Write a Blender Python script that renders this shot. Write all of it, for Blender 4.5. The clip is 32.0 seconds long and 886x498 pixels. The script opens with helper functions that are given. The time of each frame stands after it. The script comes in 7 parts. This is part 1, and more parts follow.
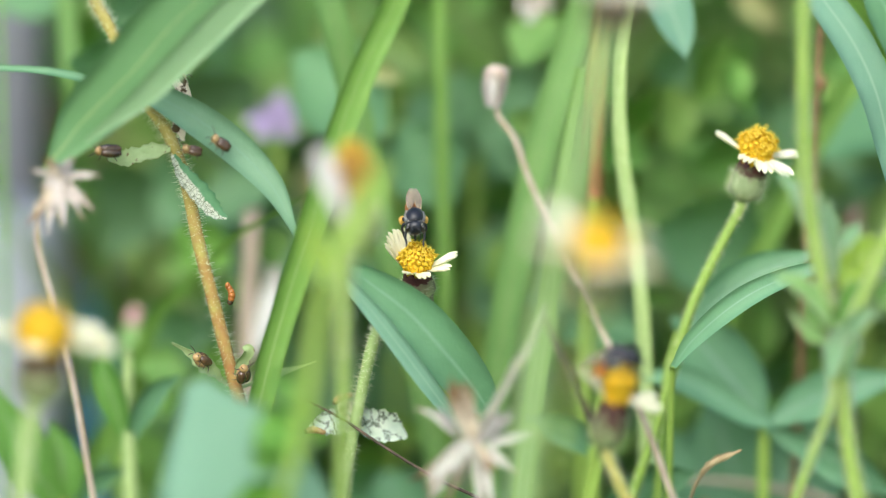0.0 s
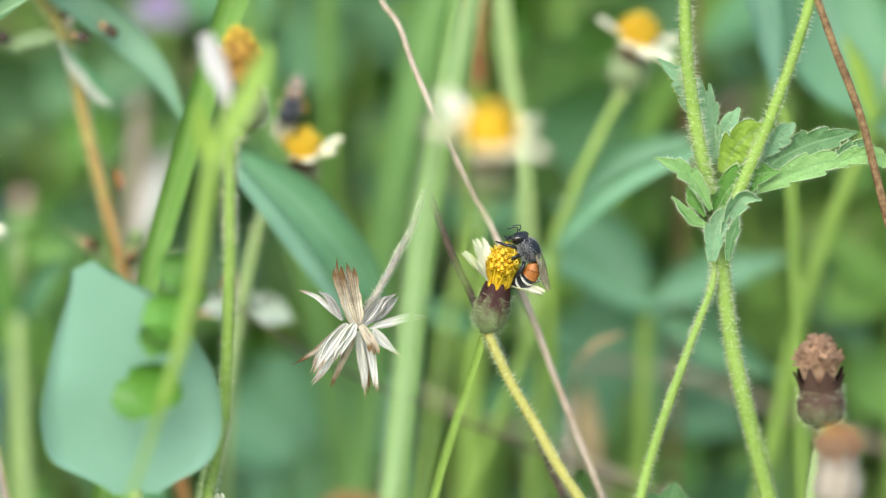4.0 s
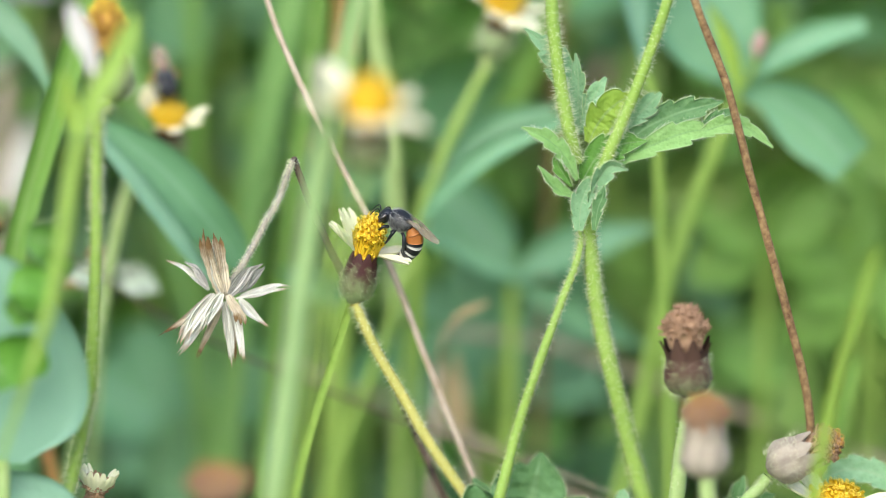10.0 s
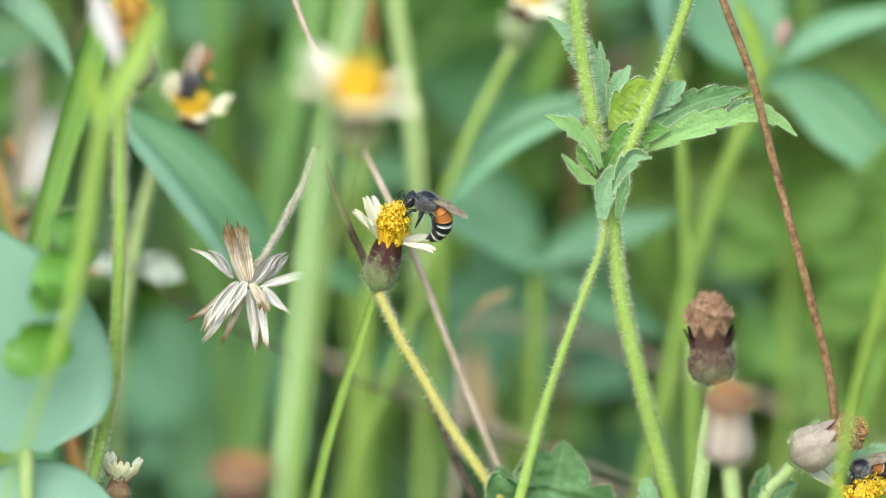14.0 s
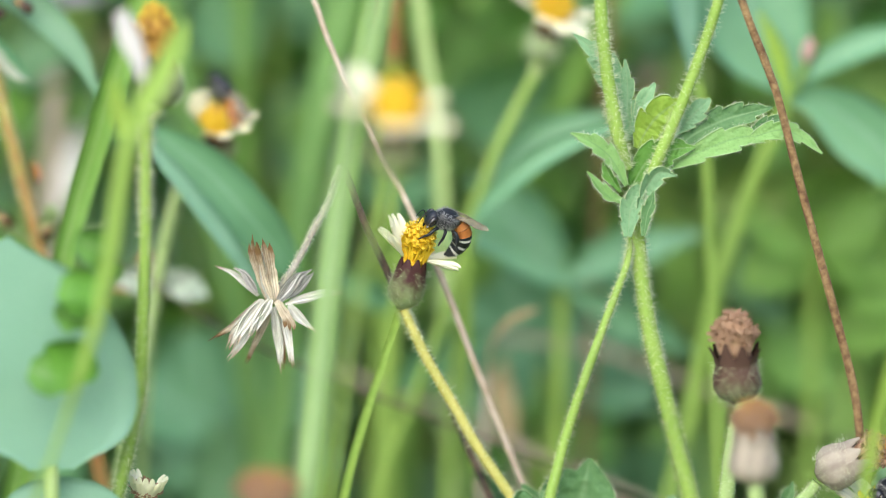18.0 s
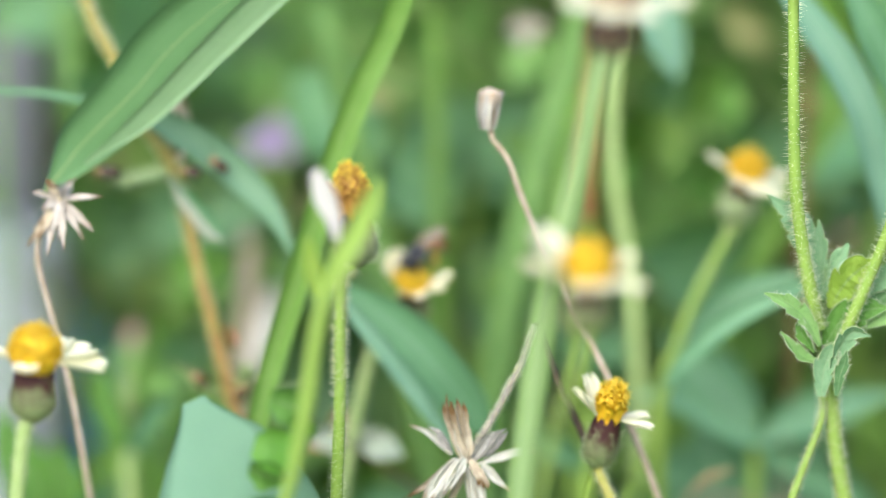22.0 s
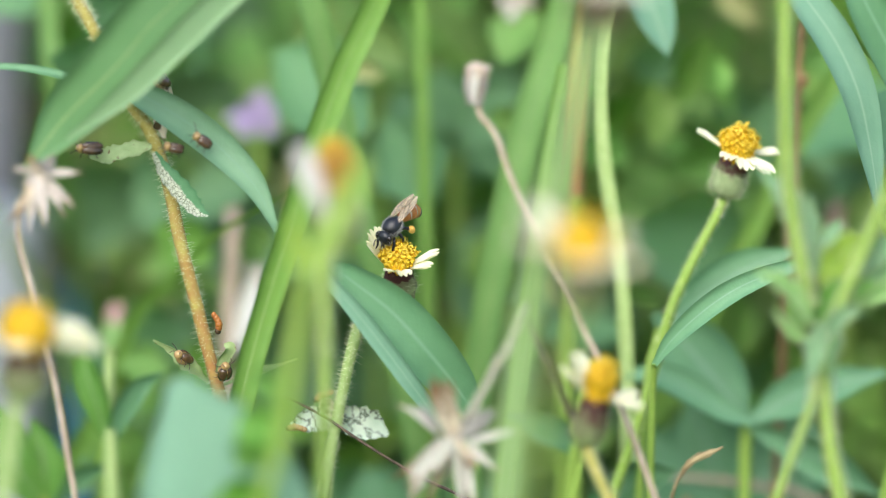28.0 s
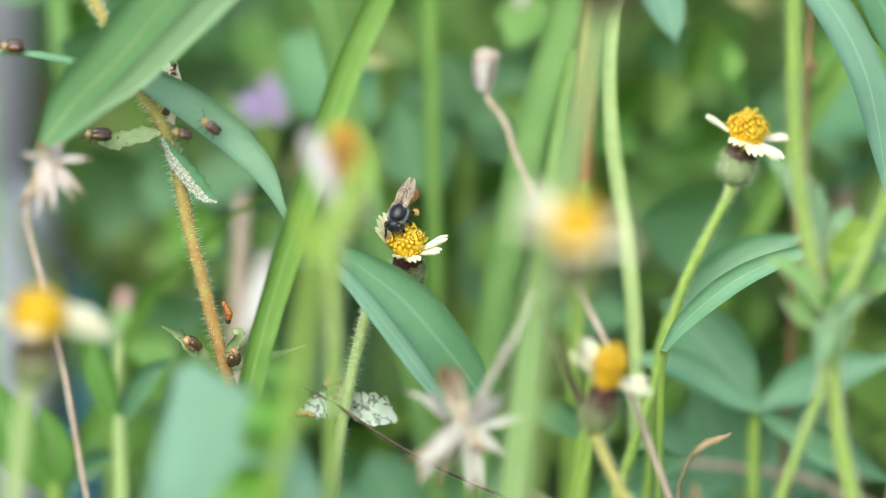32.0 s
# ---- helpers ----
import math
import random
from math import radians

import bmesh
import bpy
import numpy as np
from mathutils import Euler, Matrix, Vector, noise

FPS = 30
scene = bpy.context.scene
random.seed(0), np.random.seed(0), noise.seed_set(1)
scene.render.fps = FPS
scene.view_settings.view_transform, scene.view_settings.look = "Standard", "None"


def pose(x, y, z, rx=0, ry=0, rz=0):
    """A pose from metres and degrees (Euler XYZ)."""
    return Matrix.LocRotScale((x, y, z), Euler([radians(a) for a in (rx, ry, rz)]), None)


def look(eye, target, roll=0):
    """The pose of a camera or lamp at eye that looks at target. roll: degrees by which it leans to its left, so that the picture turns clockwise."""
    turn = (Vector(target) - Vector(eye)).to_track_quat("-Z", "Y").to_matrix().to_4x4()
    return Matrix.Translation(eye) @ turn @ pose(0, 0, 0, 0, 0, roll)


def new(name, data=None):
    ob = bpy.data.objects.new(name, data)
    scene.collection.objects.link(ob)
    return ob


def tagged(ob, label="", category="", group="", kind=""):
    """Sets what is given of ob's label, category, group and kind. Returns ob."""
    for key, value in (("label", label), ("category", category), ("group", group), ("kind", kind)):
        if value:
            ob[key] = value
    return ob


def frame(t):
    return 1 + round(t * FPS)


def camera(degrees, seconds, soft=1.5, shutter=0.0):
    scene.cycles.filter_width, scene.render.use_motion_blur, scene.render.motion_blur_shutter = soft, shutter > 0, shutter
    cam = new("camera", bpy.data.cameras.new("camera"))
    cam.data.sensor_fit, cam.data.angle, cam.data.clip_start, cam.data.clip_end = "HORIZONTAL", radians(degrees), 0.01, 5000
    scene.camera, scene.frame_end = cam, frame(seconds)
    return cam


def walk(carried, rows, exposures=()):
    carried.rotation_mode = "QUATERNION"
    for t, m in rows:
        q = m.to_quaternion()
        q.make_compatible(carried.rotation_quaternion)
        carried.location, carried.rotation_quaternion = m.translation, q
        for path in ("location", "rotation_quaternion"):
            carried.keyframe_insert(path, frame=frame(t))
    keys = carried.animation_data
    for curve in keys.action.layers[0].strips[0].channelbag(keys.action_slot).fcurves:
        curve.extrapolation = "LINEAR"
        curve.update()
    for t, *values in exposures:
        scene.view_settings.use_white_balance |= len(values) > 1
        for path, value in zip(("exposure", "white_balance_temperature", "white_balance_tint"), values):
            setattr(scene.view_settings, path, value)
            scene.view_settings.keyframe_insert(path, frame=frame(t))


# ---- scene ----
# A macro view into a weedy meadow: coat-button daisies, two small honey bees, grass blades.
# Lengths in the plan below are millimetres; part() turns them into metres.
cam = camera(2.75, 32.0, soft=0.8)
cam.data.dof.use_dof = True
cam.data.dof.focus_distance = 2.394
cam.data.dof.aperture_fstop = 5.35
CAMERA_ROWS = [
    (0.00, pose(0.00000, -2.35763, 0.54569, 80.0000, 0, -0.0000)),
    (0.50, pose(0.00000, -2.35763, 0.54569, 80.0018, 0, -0.0083)),
    (1.00, pose(0.00000, -2.35763, 0.54569, 80.0206, 0, -0.0115)),
    (1.50, pose(0.00000, -2.35763, 0.54569, 80.0260, 0, 0.0222)),
    (2.00, pose(0.00000, -2.35763, 0.54569, 80.0166, 0, 0.0376)),
    (2.50, pose(0.00000, -2.35763, 0.54569, 80.0027, 0, 0.0063)),
    (3.00, pose(0.00000, -2.35763, 0.54569, 79.9412, 0, -0.0773)),
    (3.50, pose(0.00000, -2.35763, 0.54569, 79.7427, 0, -0.2386)),
    (3.70, pose(-0.00006, -2.36986, 0.54792, 79.7011, 0, -0.2899)),
    (3.95, pose(-0.00017, -2.38512, 0.55071, 79.6491, 0, -0.3540)),
    (4.00, pose(-0.00018, -2.38512, 0.55072, 79.6387, 0, -0.3668)),
    (4.50, pose(-0.00023, -2.38511, 0.55073, 79.6103, 0, -0.4808)),
    (6.50, pose(-0.00032, -2.38512, 0.55070, 79.6833, 0, -0.6719)),
    (7.00, pose(-0.00031, -2.38512, 0.55070, 79.6773, 0, -0.6358)),
    (7.50, pose(-0.00029, -2.38512, 0.55070, 79.6882, 0, -0.6101)),
    (8.00, pose(-0.00030, -2.38512, 0.55069, 79.6923, 0, -0.6248)),
    (8.50, pose(-0.00031, -2.38511, 0.55073, 79.6217, 0, -0.6490)),
    (9.00, pose(-0.00032, -2.38509, 0.55075, 79.5579, 0, -0.6716)),
    (9.50, pose(-0.00038, -2.38506, 0.55077, 79.5108, 0, -0.7871)),
    (10.00, pose(-0.00038, -2.38508, 0.55076, 79.5441, 0, -0.7930)),
    (10.50, pose(-0.00033, -2.38509, 0.55075, 79.5732, 0, -0.6842)),
    (11.00, pose(-0.00033, -2.38509, 0.55075, 79.5626, 0, -0.6826)),
    (11.50, pose(-0.00034, -2.38509, 0.55075, 79.5589, 0, -0.7111)),
    (12.00, pose(-0.00035, -2.38508, 0.55076, 79.5379, 0, -0.7232)),
    (12.50, pose(-0.00034, -2.38508, 0.55075, 79.5559, 0, -0.7112)),
    (13.00, pose(-0.00033, -2.38508, 0.55076, 79.5518, 0, -0.6915)),
    (13.50, pose(-0.00033, -2.38506, 0.55078, 79.4955, 0, -0.6909)),
    (14.00, pose(-0.00034, -2.38507, 0.55078, 79.5070, 0, -0.7167)),
    (14.50, pose(-0.00035, -2.38508, 0.55077, 79.5143, 0, -0.7338)),
    (16.50, pose(-0.00032, -2.38509, 0.55075, 79.5735, 0, -0.6730)),
    (17.00, pose(-0.00032, -2.38509, 0.55075, 79.5658, 0, -0.6574)),
    (17.50, pose(-0.00031, -2.38509, 0.55075, 79.5639, 0, -0.6409)),
    (18.00, pose(-0.00030, -2.38509, 0.55075, 79.5623, 0, -0.6361)),
    (18.50, pose(-0.00029, -2.38509, 0.55075, 79.5764, 0, -0.6093)),
    (19.00, pose(-0.00026, -2.38509, 0.55076, 79.5573, 0, -0.5489)),
    (19.50, pose(-0.00010, -2.38509, 0.55075, 79.5659, 0, -0.2050)),
    (20.00, pose(-0.00001, -2.38515, 0.55066, 79.7658, 0, -0.0244)),
    (20.40, pose(0.00002, -2.38517, 0.55063, 79.8460, 0, 0.0499)),
    (20.50, pose(0.00003, -2.38572, 0.55071, 79.8661, 0, 0.0685)),
    (21.00, pose(-0.00000, -2.38849, 0.55116, 79.9592, 0, -0.0031)),
    (21.30, pose(-0.00000, -2.39014, 0.55142, 80.0045, 0, -0.0034)),
    (21.50, pose(-0.00000, -2.39039, 0.55145, 80.0347, 0, -0.0036)),
    (22.00, pose(-0.00001, -2.39102, 0.55154, 80.0641, 0, -0.0161)),
    (22.10, pose(-0.00001, -2.39114, 0.55157, 80.0571, 0, -0.0217)),
    (22.50, pose(-0.00003, -2.39585, 0.55241, 80.0289, 0, -0.0442)),
    (22.60, pose(-0.00004, -2.39703, 0.55263, 80.0146, 0, -0.0515)),
    (23.00, pose(-0.00006, -2.39701, 0.55267, 79.9575, 0, -0.0805)),
    (23.50, pose(-0.00007, -2.39700, 0.55270, 79.9159, 0, -0.1040)),
    (23.90, pose(-0.00006, -2.39306, 0.55201, 79.8985, 0, -0.0982)),
    (24.00, pose(-0.00006, -2.39305, 0.55201, 79.8942, 0, -0.0967)),
    (24.02, pose(-0.00006, -2.39305, 0.55201, 79.8949, 0, -0.0972)),
    (24.16, pose(-0.00003, -2.37534, 0.54885, 79.9001, 0, -0.1003)),
    (24.30, pose(0.00000, -2.35763, 0.54569, 79.9052, 0, -0.1034)),
    (24.50, pose(0.00000, -2.35763, 0.54569, 79.9125, 0, -0.1079)),
    (25.00, pose(0.00000, -2.35763, 0.54569, 79.9542, 0, -0.1235)),
    (25.50, pose(0.00000, -2.35763, 0.54569, 79.9876, 0, -0.1101)),
    (27.50, pose(0.00000, -2.35763, 0.54569, 80.0001, 0, -0.0431)),
    (28.00, pose(0.00000, -2.35763, 0.54569, 79.9919, 0, -0.0587)),
    (28.50, pose(0.00000, -2.35763, 0.54569, 79.9622, 0, -0.0674)),
    (29.00, pose(0.00000, -2.35763, 0.54569, 79.9668, 0, -0.1145)),
    (29.50, pose(0.00000, -2.35763, 0.54569, 79.9961, 0, -0.1290)),
    (30.00, pose(0.00000, -2.35763, 0.54569, 80.0084, 0, -0.0871)),
    (30.50, pose(0.00000, -2.35763, 0.54569, 80.0121, 0, -0.0456)),
    (31.00, pose(0.00000, -2.35763, 0.54569, 79.9884, 0, -0.0271)),
    (31.50, pose(0.00000, -2.35763, 0.54569, 79.9626, 0, -0.0204)),
    (32.00, pose(0.00000, -2.35763, 0.54569, 79.9488, 0, -0.0310)),
]
walk(cam, CAMERA_ROWS, exposures=((0.0, 0.99), (32.0, 0.99)))

# ---- light ----
SUN_ELEV, SUN_TURN = radians(40), radians(196)
world = bpy.data.worlds.new("sky")
scene.world = world
world.use_nodes = True
sky = world.node_tree.nodes.new("ShaderNodeTexSky")
sky.sky_type, sky.sun_disc = "NISHITA", False
sky.sun_elevation, sky.sun_rotation = SUN_ELEV, SUN_TURN
sky.air_density, sky.dust_density = 1.0, 2.5
back = world.node_tree.nodes["Background"]
back.inputs["Strength"].default_value = 0.15
world.node_tree.links.new(sky.outputs["Color"], back.inputs["Color"])
sun = new("sun", bpy.data.lights.new("sun", "SUN"))
sun.data.energy, sun.data.angle, sun.data.color = 1.2, radians(60), (0.90, 1.0, 0.97)
sun.matrix_basis = look((0, 0, 0), (-math.sin(SUN_TURN) * math.cos(SUN_ELEV), -math.cos(SUN_TURN) * math.cos(SUN_ELEV), -math.sin(SUN_ELEV)))


# ---- materials ----
def nodes_of(name):
    mat = bpy.data.materials.new(name)
    mat.use_nodes = True
    nt = mat.node_tree
    return mat, nt, nt.nodes["Principled BSDF"], nt.nodes["Material Output"]


def ramp(nt, source, stops):
    r = nt.nodes.new("ShaderNodeValToRGB")
    while len(r.color_ramp.elements) < len(stops):
        r.color_ramp.elements.new(0.5)
    for e, (p, c) in zip(r.color_ramp.elements, stops):
        e.position, e.color = p, (*c, 1)
    nt.links.new(source, r.inputs["Fac"])
    return r.outputs["Color"]


def noise_of(nt, vec, scale, detail=4, rough=0.55):
    n = nt.nodes.new("ShaderNodeTexNoise")
    n.inputs["Scale"].default_value, n.inputs["Detail"].default_value, n.inputs["Roughness"].default_value = scale, detail, rough
    nt.links.new(vec, n.inputs["Vector"])
    return n.outputs["Fac"]


def mixed(nt, fac, a, b, mode="MIX"):
    m = nt.nodes.new("ShaderNodeMix")
    m.data_type, m.blend_type = "RGBA", mode
    for sock, v in ((m.inputs["Factor"], fac), (m.inputs["A"], a), (m.inputs["B"], b)):
        if isinstance(v, (int, float)):
            sock.default_value = v
        elif isinstance(v, tuple):
            sock.default_value = (*v, 1)
        else:
            nt.links.new(v, sock)
    return m.outputs["Result"]


def plant(name, dark, light, rough=0.5, glow=0.3, ribs=0.0, rib_light=None, spots=None, spread=0.0, grain=260, top=None, pits=0, rib_deep=0.35, lines=None, side=None):
    """A leaf or stem: two greens by noise, light let through, ribs along the blade (by its own length and width), spots of decay."""
    mat, nt, bsdf, out = nodes_of(name)
    tc = nt.nodes.new("ShaderNodeTexCoord")
    colour = ramp(nt, noise_of(nt, tc.outputs["Object"], grain), ((0.3, dark), (0.7, light)))
    coarse = noise_of(nt, tc.outputs["Object"], 45, 2)
    colour = mixed(nt, coarse, colour, tuple(c * 1.25 for c in light))
    sep = nt.nodes.new("ShaderNodeSeparateXYZ")
    nt.links.new(tc.outputs["UV"], sep.inputs["Vector"])
    height = noise_of(nt, tc.outputs["Object"], 900, 3)
    if pits:
        vo = nt.nodes.new("ShaderNodeTexVoronoi")
        vo.inputs["Scale"].default_value = pits
        nt.links.new(tc.outputs["Object"], vo.inputs["Vector"])
        height = vo.outputs["Distance"]
        colour = mixed(nt, ramp(nt, height, ((0.0, (1, 1, 1)), (0.22, (0, 0, 0)))), colour, tuple(c * 0.75 for c in dark))
    if ribs:
        w = nt.nodes.new("ShaderNodeMath")
        w.operation = "MULTIPLY"
        w.inputs[1].default_value = ribs
        nt.links.new(sep.outputs["X"], w.inputs[0])
        s = nt.nodes.new("ShaderNodeMath")
        s.operation = "SINE"
        nt.links.new(w.outputs[0], s.inputs[0])
        stripe = ramp(nt, s.outputs[0], ((0.0, (0, 0, 0)), (1.0, (1, 1, 1))))
        amt = nt.nodes.new("ShaderNodeMath")
        amt.operation = "MULTIPLY"
        amt.inputs[1].default_value = rib_deep
        nt.links.new(stripe, amt.inputs[0])
        colour = mixed(nt, amt.outputs[0], colour, tuple(c * 0.7 for c in dark))
    if rib_light:
        mid = ramp(nt, sep.outputs["X"], ((0.44, (0, 0, 0)), (0.5, (1, 1, 1)), (0.56, (0, 0, 0))))
        colour = mixed(nt, mid, colour, rib_light)
    if top:
        low, high, shade = top
        mr = nt.nodes.new("ShaderNodeMapRange")
        mr.inputs["From Min"].default_value, mr.inputs["From Max"].default_value = low, high
        blur = nt.nodes.new("ShaderNodeMath")
        blur.operation = "MULTIPLY_ADD"
        blur.inputs[1].default_value = (high - low) * 1.6
        nt.links.new(noise_of(nt, tc.outputs["Object"], 700, 3), blur.inputs[0])
        nt.links.new(sep.outputs["Y"], blur.inputs[2])
        shift = nt.nodes.new("ShaderNodeMath")
        shift.operation = "SUBTRACT"
        shift.inputs[1].default_value = (high - low) * 0.8
        nt.links.new(blur.outputs[0], shift.inputs[0])
        nt.links.new(shift.outputs[0], mr.inputs["Value"])
        colour = mixed(nt, mr.outputs["Result"], colour, shade)
    if side:
        edge, pale, crack = side
        jag = nt.nodes.new("ShaderNodeMath")
        jag.operation = "MULTIPLY_ADD"
        jag.inputs[1].default_value = 0.7
        nt.links.new(noise_of(nt, tc.outputs["Object"], 500, 3), jag.inputs[0])
        nt.links.new(sep.outputs["X"], jag.inputs[2])
        eaten = ramp(nt, jag.outputs[0], ((edge + 0.33, (1, 1, 1)), (edge + 0.37, (0, 0, 0))))
        cells = nt.nodes.new("ShaderNodeTexVoronoi")
        cells.feature = "DISTANCE_TO_EDGE"
        cells.inputs["Scale"].default_value = 2100
        nt.links.new(tc.outputs["Object"], cells.inputs["Vector"])
        net = ramp(nt, cells.outputs["Distance"], ((0.02, crack), (0.08, pale)))
        colour = mixed(nt, eaten, colour, net)
    if lines:
        shade, size = lines
        mask = ramp(nt, noise_of(nt, tc.outputs["Object"], size, 3, 0.6), ((0.455, (0, 0, 0)), (0.5, (1, 1, 1)), (0.545, (0, 0, 0))))
        colour = mixed(nt, mask, colour, shade)
    if spots:
        level, shade, size = spots
        mask = ramp(nt, noise_of(nt, tc.outputs["Object"], size, 5, 0.65), ((level, (0, 0, 0)), (level + 0.05, (1, 1, 1))))
        colour = mixed(nt, mask, colour, shade)
    if spread:
        geo = nt.nodes.new("ShaderNodeNewGeometry")
        hsv = nt.nodes.new("ShaderNodeHueSaturation")
        for sock, lo, hi in (("Hue", 0.5 - 0.035 * spread, 0.5 + 0.03 * spread), ("Value", 1 - 0.5 * spread, 1 + 0.5 * spread)):
            mr = nt.nodes.new("ShaderNodeMapRange")
            mr.inputs["To Min"].default_value, mr.inputs["To Max"].default_value = lo, hi
            nt.links.new(geo.outputs["Random Per Island"], mr.inputs["Value"])
            nt.links.new(mr.outputs["Result"], hsv.inputs[sock])
        nt.links.new(colour, hsv.inputs["Color"])
        colour = hsv.outputs["Color"]
    nt.links.new(colour, bsdf.inputs["Base Color"])
    bsdf.inputs["Roughness"].default_value = rough
    bsdf.inputs["Specular IOR Level"].default_value = 0.35
    bump = nt.nodes.new("ShaderNodeBump")
    bump.inputs["Strength"].default_value, bump.inputs["Distance"].default_value = 0.35, 0.0004
    nt.links.new(height, bump.inputs["Height"])
    nt.links.new(bump.outputs["Normal"], bsdf.inputs["Normal"])
    if glow:
        tr = nt.nodes.new("ShaderNodeBsdfTranslucent")
        nt.links.new(mixed(nt, 1.0, colour, (1.0, 1.0, 0.55), "MULTIPLY"), tr.inputs["Color"])
        mx = nt.nodes.new("ShaderNodeMixShader")
        mx.inputs["Fac"].default_value = glow
        nt.links.new(bsdf.outputs[0], mx.inputs[1])
        nt.links.new(tr.outputs[0], mx.inputs[2])
        nt.links.new(mx.outputs[0], out.inputs["Surface"])
    return mat


def solid(name, dark, light, rough=0.5, grain=400, metal=0.0, bump_h=0.2, coat=0.0):
    mat, nt, bsdf, out = nodes_of(name)
    tc = nt.nodes.new("ShaderNodeTexCoord")
    colour = ramp(nt, noise_of(nt, tc.outputs["Object"], grain), ((0.3, dark), (0.7, light)))
    nt.links.new(colour, bsdf.inputs["Base Color"])
    bsdf.inputs["Roughness"].default_value, bsdf.inputs["Metallic"].default_value = rough, metal
    bsdf.inputs["Coat Weight"].default_value = coat
    b = nt.nodes.new("ShaderNodeBump")
    b.inputs["Strength"].default_value, b.inputs["Distance"].default_value = bump_h, 0.0003
    nt.links.new(noise_of(nt, tc.outputs["Object"], grain * 4, 3), b.inputs["Height"])
    nt.links.new(b.outputs["Normal"], bsdf.inputs["Normal"])
    return mat


GRASS = plant("grass_green", (0.15, 0.32, 0.055), (0.23, 0.42, 0.09), 0.45, 0.4, ribs=70.0, rib_deep=0.15)
GRASS_MAT = plant("grass_dull_green", (0.15, 0.32, 0.085), (0.23, 0.42, 0.13), 0.5, 0.4, ribs=60.0, rib_deep=0.12, rib_light=(0.17, 0.34, 0.10))
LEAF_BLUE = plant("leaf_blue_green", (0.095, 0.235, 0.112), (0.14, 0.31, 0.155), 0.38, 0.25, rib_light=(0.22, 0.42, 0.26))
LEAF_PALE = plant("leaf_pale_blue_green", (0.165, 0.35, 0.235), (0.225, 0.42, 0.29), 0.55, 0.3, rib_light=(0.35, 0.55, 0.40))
LEAF_FRESH = plant("leaf_fresh_green", (0.21, 0.42, 0.12), (0.35, 0.57, 0.22), 0.55, 0.45, rib_light=(0.3, 0.52, 0.2), grain=700, pits=2200)
LEAF_DOWNY = plant("leaf_downy_grey_green", (0.15, 0.34, 0.15), (0.31, 0.51, 0.30), 0.65, 0.35, rib_light=(0.36, 0.54, 0.32), grain=900, pits=2200)
STALK_NEAR = plant("stalk_pale_green", (0.29, 0.46, 0.17), (0.38, 0.54, 0.25), 0.6, 0.3, grain=200)
LEAF_YELLOW = plant("leaf_yellow_green", (0.26, 0.44, 0.05), (0.38, 0.54, 0.10), 0.55, 0.4, grain=700, pits=2000, rib_light=(0.40, 0.56, 0.2))
LEAF_EATEN = plant("leaf_eaten", (0.22, 0.36, 0.12), (0.44, 0.55, 0.28), 0.6, 0.35, spots=(0.60, (0.20, 0.12, 0.05), 600), grain=900)
LEAF_CHEWED = plant("leaf_chewed", (0.06, 0.21, 0.09), (0.14, 0.32, 0.16), 0.55, 0.3, side=(0.54, (0.66, 0.70, 0.58), (0.14, 0.18, 0.09)), grain=900)
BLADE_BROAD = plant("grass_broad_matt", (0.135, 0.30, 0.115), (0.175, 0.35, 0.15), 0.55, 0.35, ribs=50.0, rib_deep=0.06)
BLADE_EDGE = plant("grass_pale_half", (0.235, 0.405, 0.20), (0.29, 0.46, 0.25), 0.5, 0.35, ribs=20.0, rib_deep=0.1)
LEAF_EATEN_PALE = plant("leaf_eaten_bleached", (0.58, 0.52, 0.40), (0.72, 0.66, 0.55), 0.7, 0.3, spots=(0.56, (0.10, 0.07, 0.03), 520), grain=500)
LEAF_TEAL = plant("leaf_light_blue_green", (0.125, 0.295, 0.155), (0.185, 0.385, 0.21), 0.45, 0.3, rib_light=(0.28, 0.5, 0.33))
LEAF_MID = plant("leaf_mid_blue_green", (0.15, 0.30, 0.17), (0.205, 0.375, 0.225), 0.42, 0.28, rib_light=(0.22, 0.41, 0.26), spots=(0.70, (0.05, 0.10, 0.05), 700))
STEM_GREEN = plant("stem_green", (0.15, 0.30, 0.035), (0.33, 0.48, 0.105), 0.55, 0.2, grain=1100)
STEM_PALE = plant("stem_pale_green", (0.26, 0.41, 0.10), (0.44, 0.57, 0.25), 0.55, 0.2, grain=1000)
STEM_YELLOW = plant("stem_yellow", (0.36, 0.38, 0.07), (0.55, 0.50, 0.15), 0.5, 0.15, grain=900)
STEM_RED = plant("stem_red_orange", (0.41, 0.23, 0.08), (0.45, 0.42, 0.12), 0.5, 0.15, grain=60, top=(0.4, 0.9, (0.42, 0.18, 0.07)))
CALYX_DRY = plant("calyx_dry_purple_brown", (0.14, 0.17, 0.08), (0.26, 0.30, 0.16), 0.7, 0.1, grain=450, ribs=55.0, rib_deep=0.6, top=(-1.0, 3.0, (0.095, 0.05, 0.036)))
LEAF_LACE = plant("leaf_skeleton", (0.30, 0.45, 0.33), (0.66, 0.74, 0.66), 0.7, 0.3, lines=((0.06, 0.09, 0.04), 520), grain=700)
# lime leaf colour raised to make up for shadow between the leaves
BUSH_LIFTED = plant("bush_leaf_lifted", (0.19, 0.36, 0.08), (0.28, 0.45, 0.13), 0.5, 0.45, spread=0.5)
LEAF_QUILT = plant("leaf_quilted_dark", (0.045, 0.14, 0.045), (0.14, 0.28, 0.11), 0.6, 0.25, rib_light=(0.22, 0.38, 0.18), grain=900, pits=1300)
